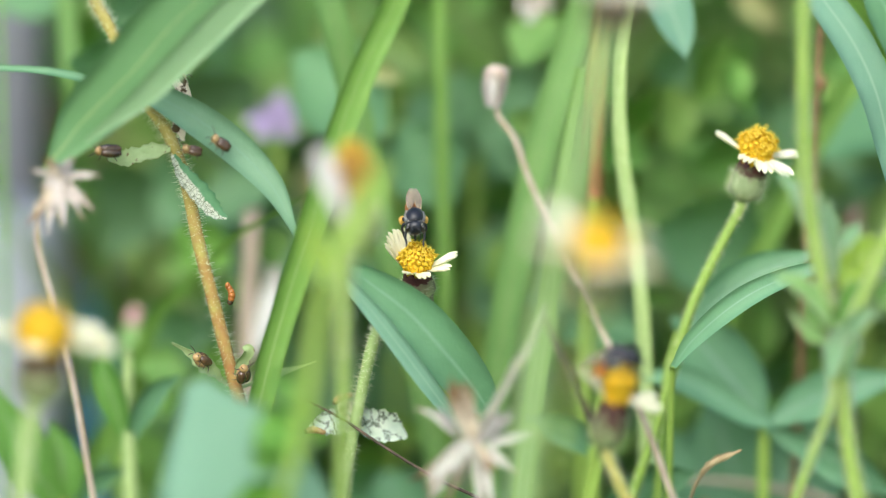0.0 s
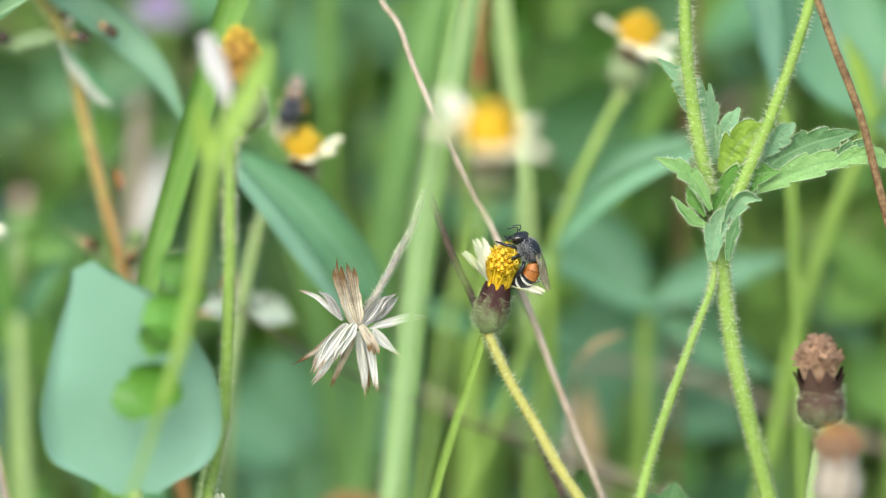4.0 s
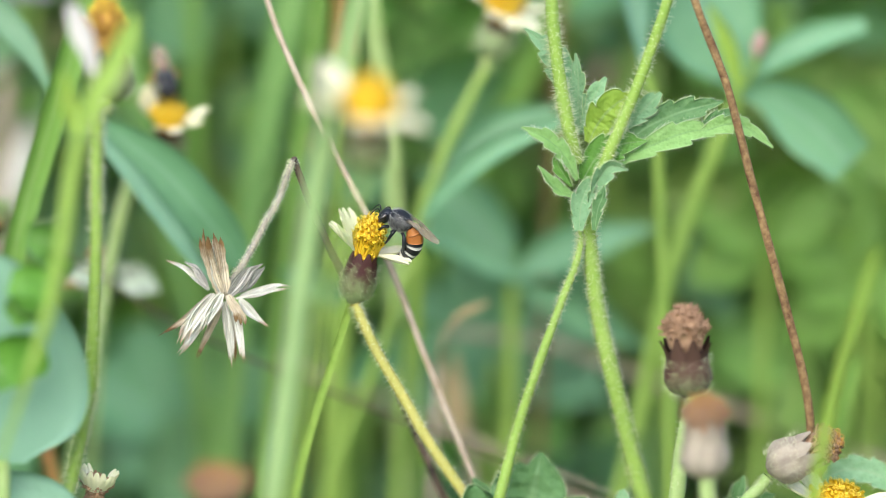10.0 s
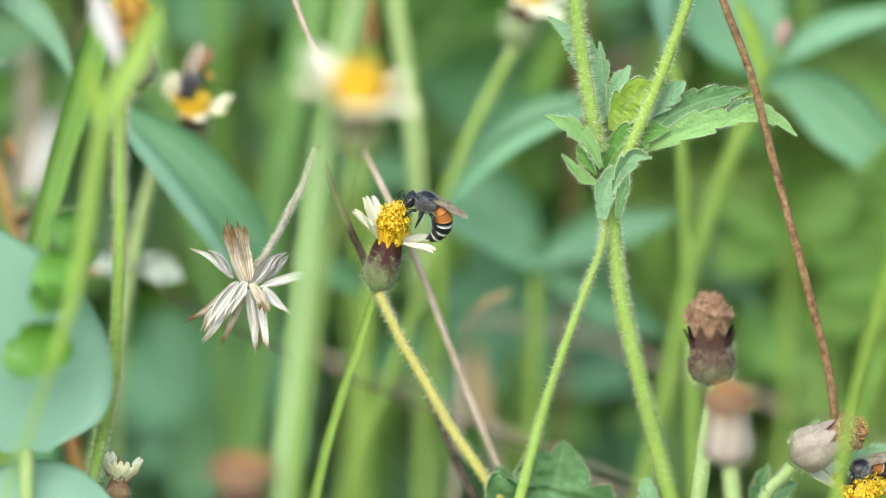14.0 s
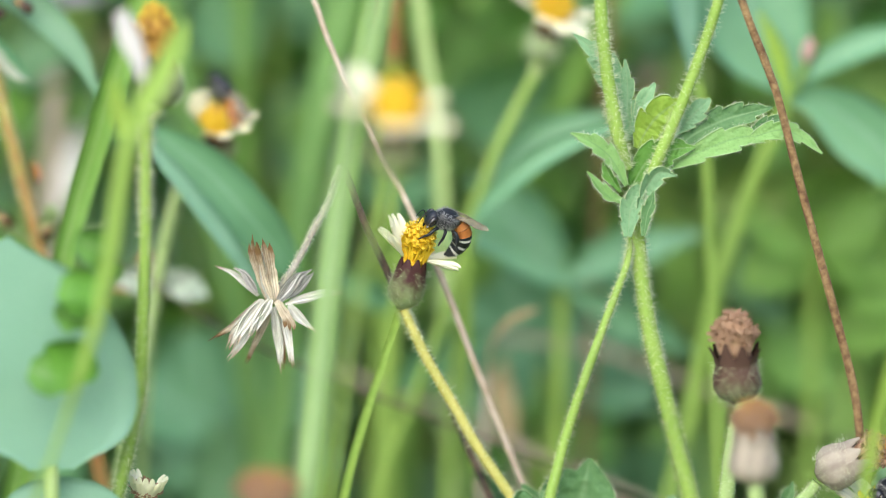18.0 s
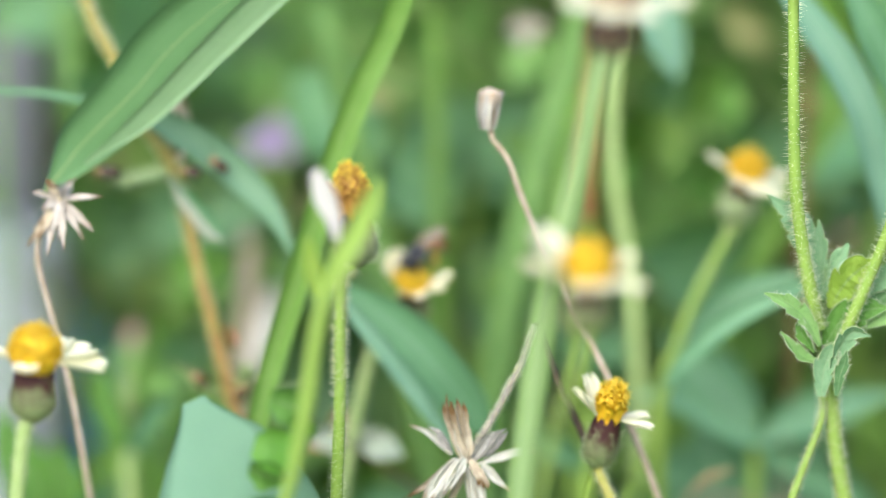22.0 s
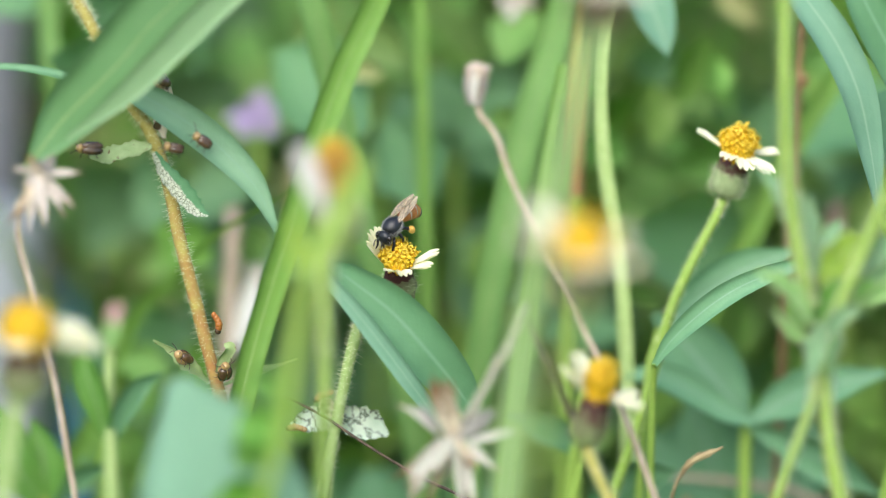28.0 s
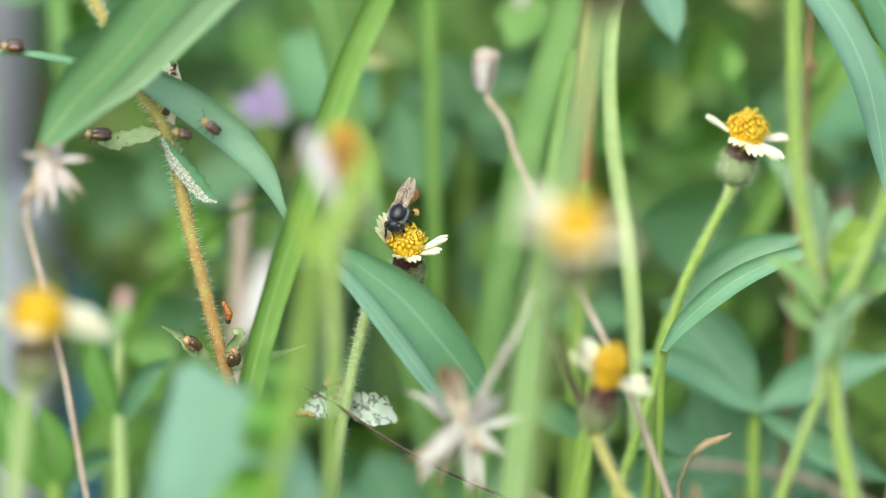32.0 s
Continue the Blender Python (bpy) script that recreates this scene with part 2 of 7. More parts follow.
LEAF_LUSH = plant("leaf_lush_green", (0.07, 0.23, 0.03), (0.17, 0.37, 0.08), 0.5, 0.4, rib_light=(0.30, 0.48, 0.2), grain=800, pits=2200)
LEAF_NEAR = plant("leaf_near_pale", (0.20, 0.39, 0.27), (0.25, 0.45, 0.32), 0.5, 0.3, grain=120)
LEAF_RIM = plant("leaf_margin_pale", (0.30, 0.47, 0.19), (0.46, 0.60, 0.34), 0.6, 0.3, grain=500)
BUSH_LIME = plant("bush_leaf_lime", (0.17, 0.35, 0.06), (0.25, 0.43, 0.10), 0.5, 0.5, spread=0.4)
STEM_BROWN = solid("stem_dry_brown", (0.11, 0.045, 0.016), (0.42, 0.27, 0.12), 0.75, 1100, bump_h=1.0)
STEM_TAN = solid("stem_dry_tan", (0.40, 0.30, 0.21), (0.60, 0.50, 0.40), 0.75, 500, bump_h=0.4)
STEM_GREY = solid("stem_dry_grey", (0.27, 0.24, 0.20), (0.50, 0.46, 0.40), 0.85, 600, bump_h=0.5)
STEM_DARK = solid("stem_dry_dark", (0.03, 0.024, 0.018), (0.17, 0.12, 0.08), 0.85, 600, bump_h=0.5)
HAIR = plant("plant_hair", (0.72, 0.78, 0.58), (0.84, 0.87, 0.74), 0.5, 0.5)
HAIR_WHITE = plant("plant_hair_white", (0.78, 0.81, 0.75), (0.88, 0.89, 0.85), 0.5, 0.5)
PETAL = plant("petal_cream", (0.76, 0.74, 0.50), (0.84, 0.83, 0.65), 0.55, 0.14, ribs=26.0, grain=300, rib_deep=0.10)
PETAL_WHITE = plant("petal_white", (0.58, 0.55, 0.57), (0.70, 0.68, 0.70), 0.6, 0.3)
PETAL_PURPLE = plant("petal_purple", (0.42, 0.34, 0.58), (0.55, 0.46, 0.70), 0.6, 0.3)
PETAL_PINK = plant("petal_pink", (0.55, 0.30, 0.30), (0.66, 0.42, 0.40), 0.6, 0.3)
FLORET = plant("floret_yellow", (0.64, 0.31, 0.008), (0.86, 0.57, 0.03), 0.5, 0.2, grain=600, top=(0.3, 0.95, (0.88, 0.60, 0.03)))
FLORET_TIP = plant("floret_tip_yellow", (0.82, 0.58, 0.03), (0.90, 0.70, 0.10), 0.45, 0.2, grain=600)
FLORET_OLD = plant("floret_orange_brown", (0.30, 0.12, 0.02), (0.58, 0.33, 0.08), 0.6, 0.15, grain=700)
FLORET_DRY = plant("floret_dry_brown", (0.20, 0.10, 0.06), (0.48, 0.31, 0.20), 0.8, 0.1, grain=700)
CALYX = plant("calyx_green", (0.17, 0.27, 0.07), (0.36, 0.46, 0.19), 0.65, 0.2, grain=900, top=(3.0, 5.3, (0.085, 0.032, 0.030)))
CALYX_DEEP = plant("calyx_green_deep_collar", (0.13, 0.20, 0.07), (0.30, 0.37, 0.17), 0.65, 0.2, grain=900, top=(1.0, 4.6, (0.075, 0.026, 0.024)))
CALYX_COLLAR = plant("calyx_grey_green_collar", (0.17, 0.24, 0.10), (0.31, 0.39, 0.20), 0.7, 0.2, grain=700, top=(3.0, 5.4, (0.08, 0.028, 0.026)))
CALYX_FADED = plant("calyx_faded_grey", (0.10, 0.15, 0.06), (0.24, 0.28, 0.15), 0.7, 0.2, grain=600, ribs=50.0, rib_deep=0.3, top=(2.4, 5.0, (0.13, 0.075, 0.075)))
CALYX_PINK = plant("calyx_faded_pink_grey", (0.25, 0.18, 0.16), (0.48, 0.42, 0.34), 0.7, 0.2, grain=600, ribs=50.0, rib_deep=0.3)
BRACT_DRY = plant("bract_dry_silver", (0.62, 0.58, 0.52), (0.90, 0.90, 0.87), 0.6, 0.25, ribs=20.0, rib_deep=0.62, grain=700, top=(0.7, 1.05, (0.46, 0.28, 0.13)))
BRACT_TAN = plant("bract_dry_tan", (0.44, 0.32, 0.18), (0.82, 0.74, 0.60), 0.6, 0.2, ribs=20.0, rib_deep=0.6, grain=500, top=(0.35, 0.85, (0.22, 0.125, 0.05)))
BRACT_PINK = plant("bract_dry_pinkish", (0.45, 0.38, 0.34), (0.74, 0.68, 0.63), 0.6, 0.25, ribs=20.0, rib_deep=0.5, grain=600, top=(0.7, 1.05, (0.40, 0.24, 0.14)))
BRACT_GREY = plant("bract_dry_grey", (0.13, 0.12, 0.115), (0.72, 0.69, 0.65), 0.7, 0.1, ribs=26.0, rib_deep=0.9, grain=600)
DRY_LEAF = plant("leaf_dry_tan", (0.33, 0.23, 0.10), (0.58, 0.46, 0.27), 0.7, 0.2, ribs=20.0, grain=500)
BEAD = plant("leaf_small_round", (0.075, 0.25, 0.03), (0.15, 0.36, 0.05), 0.5, 0.35)
BEE_BLACK = solid("bee_black", (0.006, 0.007, 0.010), (0.020, 0.022, 0.030), 0.34, 900)
BEE_GREY = solid("bee_grey_hair", (0.26, 0.26, 0.27), (0.60, 0.60, 0.59), 0.8, 1500, bump_h=0.9)
BEE_ORANGE = solid("bee_orange", (0.36, 0.11, 0.025), (0.52, 0.20, 0.05), 0.4, 700)
BEE_WHITE = solid("bee_white_band", (0.62, 0.60, 0.56), (0.80, 0.78, 0.74), 0.8, 1500, bump_h=0.8)
BEE_EYE = solid("bee_eye", (0.010, 0.008, 0.008), (0.03, 0.022, 0.02), 0.15, 900, coat=0.5)
POLLEN = solid("pollen_lump", (0.70, 0.36, 0.06), (0.80, 0.50, 0.12), 0.8, 1200, bump_h=0.8)
BEETLE_SHELL = solid("beetle_shell_brown", (0.03, 0.018, 0.012), (0.13, 0.07, 0.03), 0.2, 700, coat=0.6)
BEETLE_TAN = solid("beetle_edge_tan", (0.34, 0.20, 0.07), (0.50, 0.33, 0.14), 0.3, 700, coat=0.4)
LARVA = solid("larva_orange", (0.26, 0.08, 0.015), (0.46, 0.18, 0.03), 0.35, 700)
STUB_PALE = solid("stub_pale_grey", (0.34, 0.38, 0.43), (0.46, 0.50, 0.55), 0.9, 60)
CONCRETE = solid("grey_concrete", (0.13, 0.135, 0.15), (0.21, 0.22, 0.25), 0.9, 60)
BLUE_PLASTIC = solid("blue_plastic", (0.03, 0.16, 0.34), (0.06, 0.24, 0.45), 0.4, 60)
BUSH_A = plant("bush_leaf_green", (0.18, 0.36, 0.095), (0.27, 0.46, 0.14), 0.55, 0.55, spread=0.5)
BUSH_OLIVE = plant("bush_leaf_olive", (0.27, 0.28, 0.11), (0.37, 0.37, 0.16), 0.6, 0.35, spread=1.0)
BUSH_B = plant("bush_leaf_blue_green", (0.15, 0.32, 0.15), (0.21, 0.40, 0.20), 0.55, 0.5, spread=0.5)
TURF = plant("far_grass", (0.15, 0.31, 0.05), (0.23, 0.40, 0.08), 0.55, 0.4, spread=0.7)
SOIL = solid("soil_with_moss", (0.08, 0.10, 0.04), (0.17, 0.21, 0.08), 0.95, 35, bump_h=1.0)


def wing_mat():
    mat, nt, bsdf, out = nodes_of("bee_wing")
    tc = nt.nodes.new("ShaderNodeTexCoord")
    mp = nt.nodes.new("ShaderNodeMapping")
    mp.inputs["Scale"].default_value = (0.22, 1.0, 1.0)
    nt.links.new(tc.outputs["Object"], mp.inputs["Vector"])
    v = nt.nodes.new("ShaderNodeTexVoronoi")
    v.feature = "DISTANCE_TO_EDGE"
    v.inputs["Scale"].default_value = 2000
    nt.links.new(mp.outputs["Vector"], v.inputs["Vector"])
    veins = ramp(nt, v.outputs["Distance"], ((0.0, (0.13, 0.08, 0.04)), (0.07, (0.46, 0.37, 0.26))))
    nt.links.new(veins, bsdf.inputs["Base Color"])
    bsdf.inputs["Roughness"].default_value = 0.2
    clear = nt.nodes.new("ShaderNodeBsdfTransparent")
    mx = nt.nodes.new("ShaderNodeMixShader")
    mx.inputs["Fac"].default_value = 0.5
    nt.links.new(clear.outputs[0], mx.inputs[1])
    nt.links.new(bsdf.outputs[0], mx.inputs[2])
    nt.links.new(mx.outputs[0], out.inputs["Surface"])
    return mat


WING = wing_mat()


# ---- shapes ----
class Shape:
    """Vertices, faces and a place across and along the piece for each vertex."""

    def __init__(self):
        self.v, self.f, self.uv = [], [], []

    def add(self, verts, faces, uvs):
        n = len(self.v)
        self.v += [tuple(p) for p in verts]
        self.uv += uvs
        self.f += [tuple(i + n for i in f) for f in faces]


def smooth_line(pts, per=6):
    """A smooth line through the points, with the place along it from 0 to 1."""
    p = [Vector(q) for q in pts]
    if len(p) == 2:
        return [p[0].lerp(p[1], k / per) for k in range(per + 1)]
    ext = [p[0] * 2 - p[1]] + p + [p[-1] * 2 - p[-2]]
    out = []
    for i in range(len(p) - 1):
        a, b, c, d = ext[i:i + 4]
        for k in range(per):
            t = k / per
            out.append(0.5 * ((2 * b) + (c - a) * t + (2 * a - 5 * b + 4 * c - d) * t * t + (3 * b - a - 3 * c + d) * t ** 3))
    out.append(p[-1])
    return out


def along(values, s):
    """Value at s (0 to 1) of evenly spaced values."""
    if len(values) == 1:
        return values[0]
    x = min(max(s, 0), 1) * (len(values) - 1)
    i = min(int(x), len(values) - 2)
    return values[i] + (values[i + 1] - values[i]) * (x - i)


def eased(values, s):
    """Like along(), but rounded at each value."""
    n = len(values)
    if n < 3:
        return along(values, s)
    x = min(max(s, 0), 1) * (n - 1)
    i = min(int(x), n - 2)
    t = x - i
    p, q, r, w = values[max(i - 1, 0)], values[i], values[i + 1], values[min(i + 2, n - 1)]
    v = 0.5 * (2 * q + (r - p) * t + (2 * p - 5 * q + 4 * r - w) * t * t + (3 * q - p - 3 * r + w) * t ** 3)
    return max(v, 0.03)


def tangents(line):
    return [(line[min(i + 1, len(line) - 1)] - line[max(i - 1, 0)]).normalized() for i in range(len(line))]


def frame_at(t):
    side = t.cross(Vector((0, 1, 0)))
    if side.length < 1e-3:
        side = Vector((1, 0, 0))
    side.normalize()
    return side, side.cross(t).normalized()


def tube(sh, pts, radii, seg=9, per=6, rough=0.04, seed=0):
    line = smooth_line(pts, per)
    tan = tangents(line)
    rnd = random.Random(seed)
    verts, uvs, faces = [], [], []
    n = len(line)
    for i, (p, t) in enumerate(zip(line, tan)):
        a, b = frame_at(t)
        r = along(radii, i / (n - 1))
        for k in range(seg):
            g = 2 * math.pi * k / seg
            rr = r * (1 + rnd.uniform(-rough, rough))
            verts.append(p + a * math.cos(g) * rr + b * math.sin(g) * rr)
            uvs.append((k / seg, i / (n - 1)))
    for i in range(n - 1):
        for k in range(seg):
            faces.append((i * seg + k, i * seg + (k + 1) % seg, (i + 1) * seg + (k + 1) % seg, (i + 1) * seg + k))
    faces.append(tuple(range(seg)))
    faces.append(tuple(range((n - 1) * seg, n * seg))[::-1])
    sh.add(verts, faces, uvs)


def hairs(sh, pts, radii, count, length, seed=0, thick=0.036, per=6):
    rnd = random.Random(seed)
    count = int(count * 1.8)
    line = smooth_line(pts, per)
    tan = tangents(line)
    for _ in range(count):
        x = rnd.random() * (len(line) - 1)
        i = min(int(x), len(line) - 2)
        p = line[i].lerp(line[i + 1], x - i)
        a, b = frame_at(tan[i])
        g = rnd.uniform(0, 2 * math.pi)
        d = (a * math.cos(g) + b * math.sin(g) + tan[i] * rnd.uniform(-0.4, 0.4)).normalized()
        spike(sh, p + d * along(radii, x / (len(line) - 1)) * 0.9, d, length * rnd.uniform(0.5, 1.3), thick)


def spike(sh, p, d, length, thick):
    a, b = frame_at(d)
    verts = [p + a * thick, p - a * thick * 0.5 + b * thick * 0.87, p - a * thick * 0.5 - b * thick * 0.87, p + d * length]
    sh.add(verts, [(0, 1, 3), (1, 2, 3), (2, 0, 3)], [(0, 0)] * 4)


def blade(sh, pts, widths, tilt=0.0, fold=0.25, thick=0.16, per=6, cols=4, teeth=0, depth=0.0, wave=0.0, twist=0.0, seed=0, lobes=0):
    """A leaf along a line: half widths at even steps, tilted about its line, folded along the midrib, with a thickness."""
    line = smooth_line(pts, per)
    tan = tangents(line)
    n = len(line)
    rnd = random.Random(seed)
    ph = rnd.uniform(0, 6)
    top, bot, uvs = [], [], []
    for i, (p, t) in enumerate(zip(line, tan)):
        s = i / (n - 1)
        a, b = frame_at(t)
        ang = radians(tilt + twist * s)
        side = a * math.cos(ang) + b * math.sin(ang)
        nor = b * math.cos(ang) - a * math.sin(ang)
        w = eased(widths, s)
        for c in range(cols + 1):
            u = 2 * c / cols - 1
            ww = w
            if teeth and abs(u) == 1:
                ww = w * (1 - depth * (1 - (s * teeth + (0.3 if u > 0 else 0)) % 1.0) ** 0.7)
            if lobes:
                ww = w * (1 - 0.45 * abs(u) ** 2 * (1 - abs(math.sin(math.pi * lobes * (s ** 0.85 + (0.07 if u > 0 else 0)))) ** 0.7))
            q = p + side * u * ww - nor * fold * abs(u) * ww + nor * wave * math.sin(s * 9 + ph + u) * abs(u) * w
            h = thick * 0.5 * (1 if abs(u) < 1 else 0.4)
            top.append(q - nor * h)
            bot.append(q + nor * h)
            uvs.append((c / cols, s))
    k = cols + 1
    faces = []
    m = n * k
    for i in range(n - 1):
        for c in range(cols):
            q = (i * k + c, i * k + c + 1, (i + 1) * k + c + 1, (i + 1) * k + c)
            faces.append(q)
            faces.append(tuple(x + m for x in q[::-1]))
        for c, flip in ((0, 1), (cols, 0)):
            q = (i * k + c, (i + 1) * k + c, (i + 1) * k + c + m, i * k + c + m)
            faces.append(q[::-1] if flip else q)
    sh.add(top + bot, faces, uvs + uvs)


def lathe(sh, base, axis, profile, seg=14, rough=0.0, seed=0, squash=1.0):
    """A body of turning about axis: profile of (height, radius)."""
    rnd = random.Random(seed)
    d = Vector(axis).normalized()
    a, b = frame_at(d)
    base = Vector(base)
    verts, uvs, faces = [], [], []
    for h, r in profile:
        for k in range(seg):
            g = 2 * math.pi * k / seg
            rr = r * (1 + rnd.uniform(-rough, rough))
            verts.append(base + d * h + a * math.cos(g) * rr + b * math.sin(g) * rr * squash)
            uvs.append((k / seg, h))
    n = len(profile)
    for i in range(n - 1):
        for k in range(seg):
            faces.append((i * seg + k, i * seg + (k + 1) % seg, (i + 1) * seg + (k + 1) % seg, (i + 1) * seg + k))
    faces.append(tuple(range(seg))[::-1])
    faces.append(tuple(range((n - 1) * seg, n * seg)))
    sh.add(verts, faces, uvs)


def egg(sh, c, rad, axis=(0, 0, 1), seg=12, rings=8, power=1.0, seed=0, rough=0.0):
    prof = []
    for i in range(rings + 1):
        g = math.pi * i / rings
        prof.append((-math.cos(g) * rad[1], max(0.02, math.sin(g) ** power * rad[0])))
    lathe(sh, c, axis, prof, seg, rough, seed)


def ring(sh, c, axis, r, thick, seg=9):
    d = Vector(axis).normalized()
    a, b = frame_at(d)
    pts = [Vector(c) + a * math.cos(2 * math.pi * k / seg * 0.86) * r + b * math.sin(2 * math.pi * k / seg * 0.86) * r for k in range(seg + 1)]
    tube(sh, pts, [thick], 5, 1, 0)


ORIGIN = {}


def thing(name, base, label, category, group="", kind=""):
    """An empty at the thing's base, in millimetres."""
    ob = new(name)
    ob.empty_display_size = 0.005
    ob.location = Vector(base) * 0.001
    ORIGIN[ob.name] = Vector(base)
    return tagged(ob, label, category, group, kind)


def part(name, sh, mat, parent=None, label="", smooth=True):
    root = parent
    while root is not None and root.parent is not None:
        root = root.parent
    o = ORIGIN[root.name] if root is not None and root.name in ORIGIN else Vector((0, 0, 0))
    me = bpy.data.meshes.new(name)
    me.from_pydata([((v[0] - o.x) * 0.001, (v[1] - o.y) * 0.001, (v[2] - o.z) * 0.001) for v in sh.v], [], sh.f)
    lay = me.uv_layers.new(name="across")
    idx = np.empty(len(me.loops), dtype=np.int32)
    me.loops.foreach_get("vertex_index", idx)
    lay.data.foreach_set("uv", np.array(sh.uv, dtype=np.float32)[idx].ravel())
    if smooth:
        me.polygons.foreach_set("use_smooth", [True] * len(me.polygons))
    me.materials.append(mat)
    me.update()
    ob = new(name, me)
    if parent is not None:
        ob.parent = parent
    if label:
        ob["label"] = label
    return ob


def down(pts, lean=0.25):
    """The line carried on to the soil, curving towards the upright."""
    p = [Vector(q) for q in pts]
    d = (p[-1] - p[-2]).normalized()
    end = p[-1]
    k = end.z / 3
    p1 = end + d * k / max(0.4, -d.z)
    p1.z = end.z - k
    d2 = Vector((d.x * lean, d.y * lean, -1))
    p2 = p1 + d2 * k
    p3 = Vector((p2.x + d2.x * k * 0.5, p2.y, -2.0))
    return p + [p1, p2, p3]


def stem_of(ob, pts, radii, mat, hair=0, hair_len=0.8, name="stem", label="", hair_mat=None, seed=1, ground=True):
    line = down(pts) if ground else pts
    sh = Shape()
    rad = list(radii)
    tube(sh, line, rad, 10, 6, 0.05, seed)
    s = part(name, sh, mat, ob, label)
    if hair:
        hs = Shape()
        hairs(hs, line[:len(pts)] if ground else line, [radii[0]], hair, hair_len, seed)
        tagged(part("hair", hs, hair_mat or HAIR, s, "fine pale hairs on the stem"), kind="stuff")
    return s


def leaf_of(ob, pts, widths, mat, name="leaf", label="", **kw):
    edge = kw.pop("edge", 0)
    sh = Shape()
    blade(sh, pts, widths, **kw)
    body = part(name, sh, mat, ob, label)
    if edge:
        k = kw.get("cols", 4) + 1
        n = len(sh.v) // (2 * k)
        rnd = random.Random(n)
        hs = Shape()
        for _ in range(edge):
            i = rnd.randrange(n - 1)
            u = rnd.random()
            for c, d in ((0, 1), (k - 1, -1)):
                p = Vector(sh.v[i * k + c]).lerp(Vector(sh.v[(i + 1) * k + c]), u)
                out = (p - Vector(sh.v[i * k + c + d])).normalized()
                spike(hs, p, (out + Vector((rnd.uniform(-0.5, 0.5), rnd.uniform(-0.5, 0.5), rnd.uniform(-0.5, 0.5)))).normalized(), rnd.uniform(0.2, 0.5), 0.022)
        tagged(part("hair", hs, HAIR_WHITE, body, "fine white hairs along the leaf edge"), kind="stuff")
    return body


def toothed_leaf(ob, pts, widths, mat, teeth=4, depth=0.4, tilt=0.0, fold=0.3, wave=0.1, hair=90, name="leaf", label="", seed=0):
    """A quilted leaf with forward-pointing teeth, a pale thickened margin and fine hairs along it."""
    rnd = random.Random(seed + 100)
    line = smooth_line(pts, 18)
    tan = tangents(line)
    n, cols = len(line), 12
    phase = rnd.uniform(0, 6)
    top, bot, uvs, faces = [], [], [], []
    for i, (p, t) in enumerate(zip(line, tan)):
        s = i / (n - 1)
        a, b = frame_at(t)
        ang = radians(tilt)
        side = a * math.cos(ang) + b * math.sin(ang)
        nor = b * math.cos(ang) - a * math.sin(ang)
        w = eased(widths, s)
        for c in range(cols + 1):
            u = 2 * c / cols - 1
            f = (s * teeth + (0.4 if u > 0 else 0.0)) % 1.0
            rise = f ** 0.6 * (1 if f < 0.94 else (1 - f) / 0.06)
            ww = w * (1 - depth * (1 - rise) * abs(u) ** 2.5)
            q = p + side * u * ww + t * (abs(u) ** 2 * f * depth * w * 0.45)
            vein = math.cos(2 * math.pi * (s * teeth + (0.4 if u > 0 else 0.0) - 0.55 * abs(u)))
            puff = noise.noise(Vector((s * 16 + phase, u * 6, phase))) * 0.10 * w
            q = q - nor * (fold * abs(u) * w) + nor * (0.13 * w * vein * abs(u) * (1.2 - abs(u)) + puff + wave * math.sin(s * 8 + phase + u) * abs(u) * w)
            h = 0.09 * (1 if abs(u) < 1 else 0.5)
            top.append(q - nor * h)
            bot.append(q + nor * h)
            uvs.append((c / cols, s))
    k = cols + 1
    m = n * k
    for i in range(n - 1):
        for c in range(cols):
            q = (i * k + c, i * k + c + 1, (i + 1) * k + c + 1, (i + 1) * k + c)
            faces += [q, tuple(x + m for x in q[::-1])]
        for c, flip in ((0, 1), (cols, 0)):
            q = (i * k + c, (i + 1) * k + c, (i + 1) * k + c + m, i * k + c + m)
            faces.append(q[::-1] if flip else q)
    sh = Shape()
    sh.add(top + bot, faces, uvs + uvs)
    body = part(name, sh, mat, ob, label)
    rim, hs = Shape(), Shape()
    for c, d in ((0, 1), (cols, -1)):
        edge = [top[i * k + c].lerp(bot[i * k + c], 0.5) for i in range(n)]
        tube(rim, edge, [0.05, 0.065, 0.05], 5, 1, 0.0)
        for _ in range(hair):
            x = rnd.random() * (n - 1)
            i = min(int(x), n - 2)
            q = edge[i].lerp(edge[i + 1], x - i)
            out = (edge[i] - top[i * k + c + d]).normalized()
            spike(hs, q, (out + Vector((rnd.uniform(-0.6, 0.6), rnd.uniform(-0.6, 0.6), rnd.uniform(-0.6, 0.6)))).normalized(), rnd.uniform(0.25, 0.8), 0.022)
    part("leaf_edge", rim, LEAF_RIM, body, "pale thickened leaf margin")
    tagged(part("hair", hs, HAIR_WHITE, body, "fine white hairs along the leaf edge"), kind="stuff")
    return body


def base_of(pts):
    q = down(pts)[-1]
    return (q.x, q.y, 0.0)


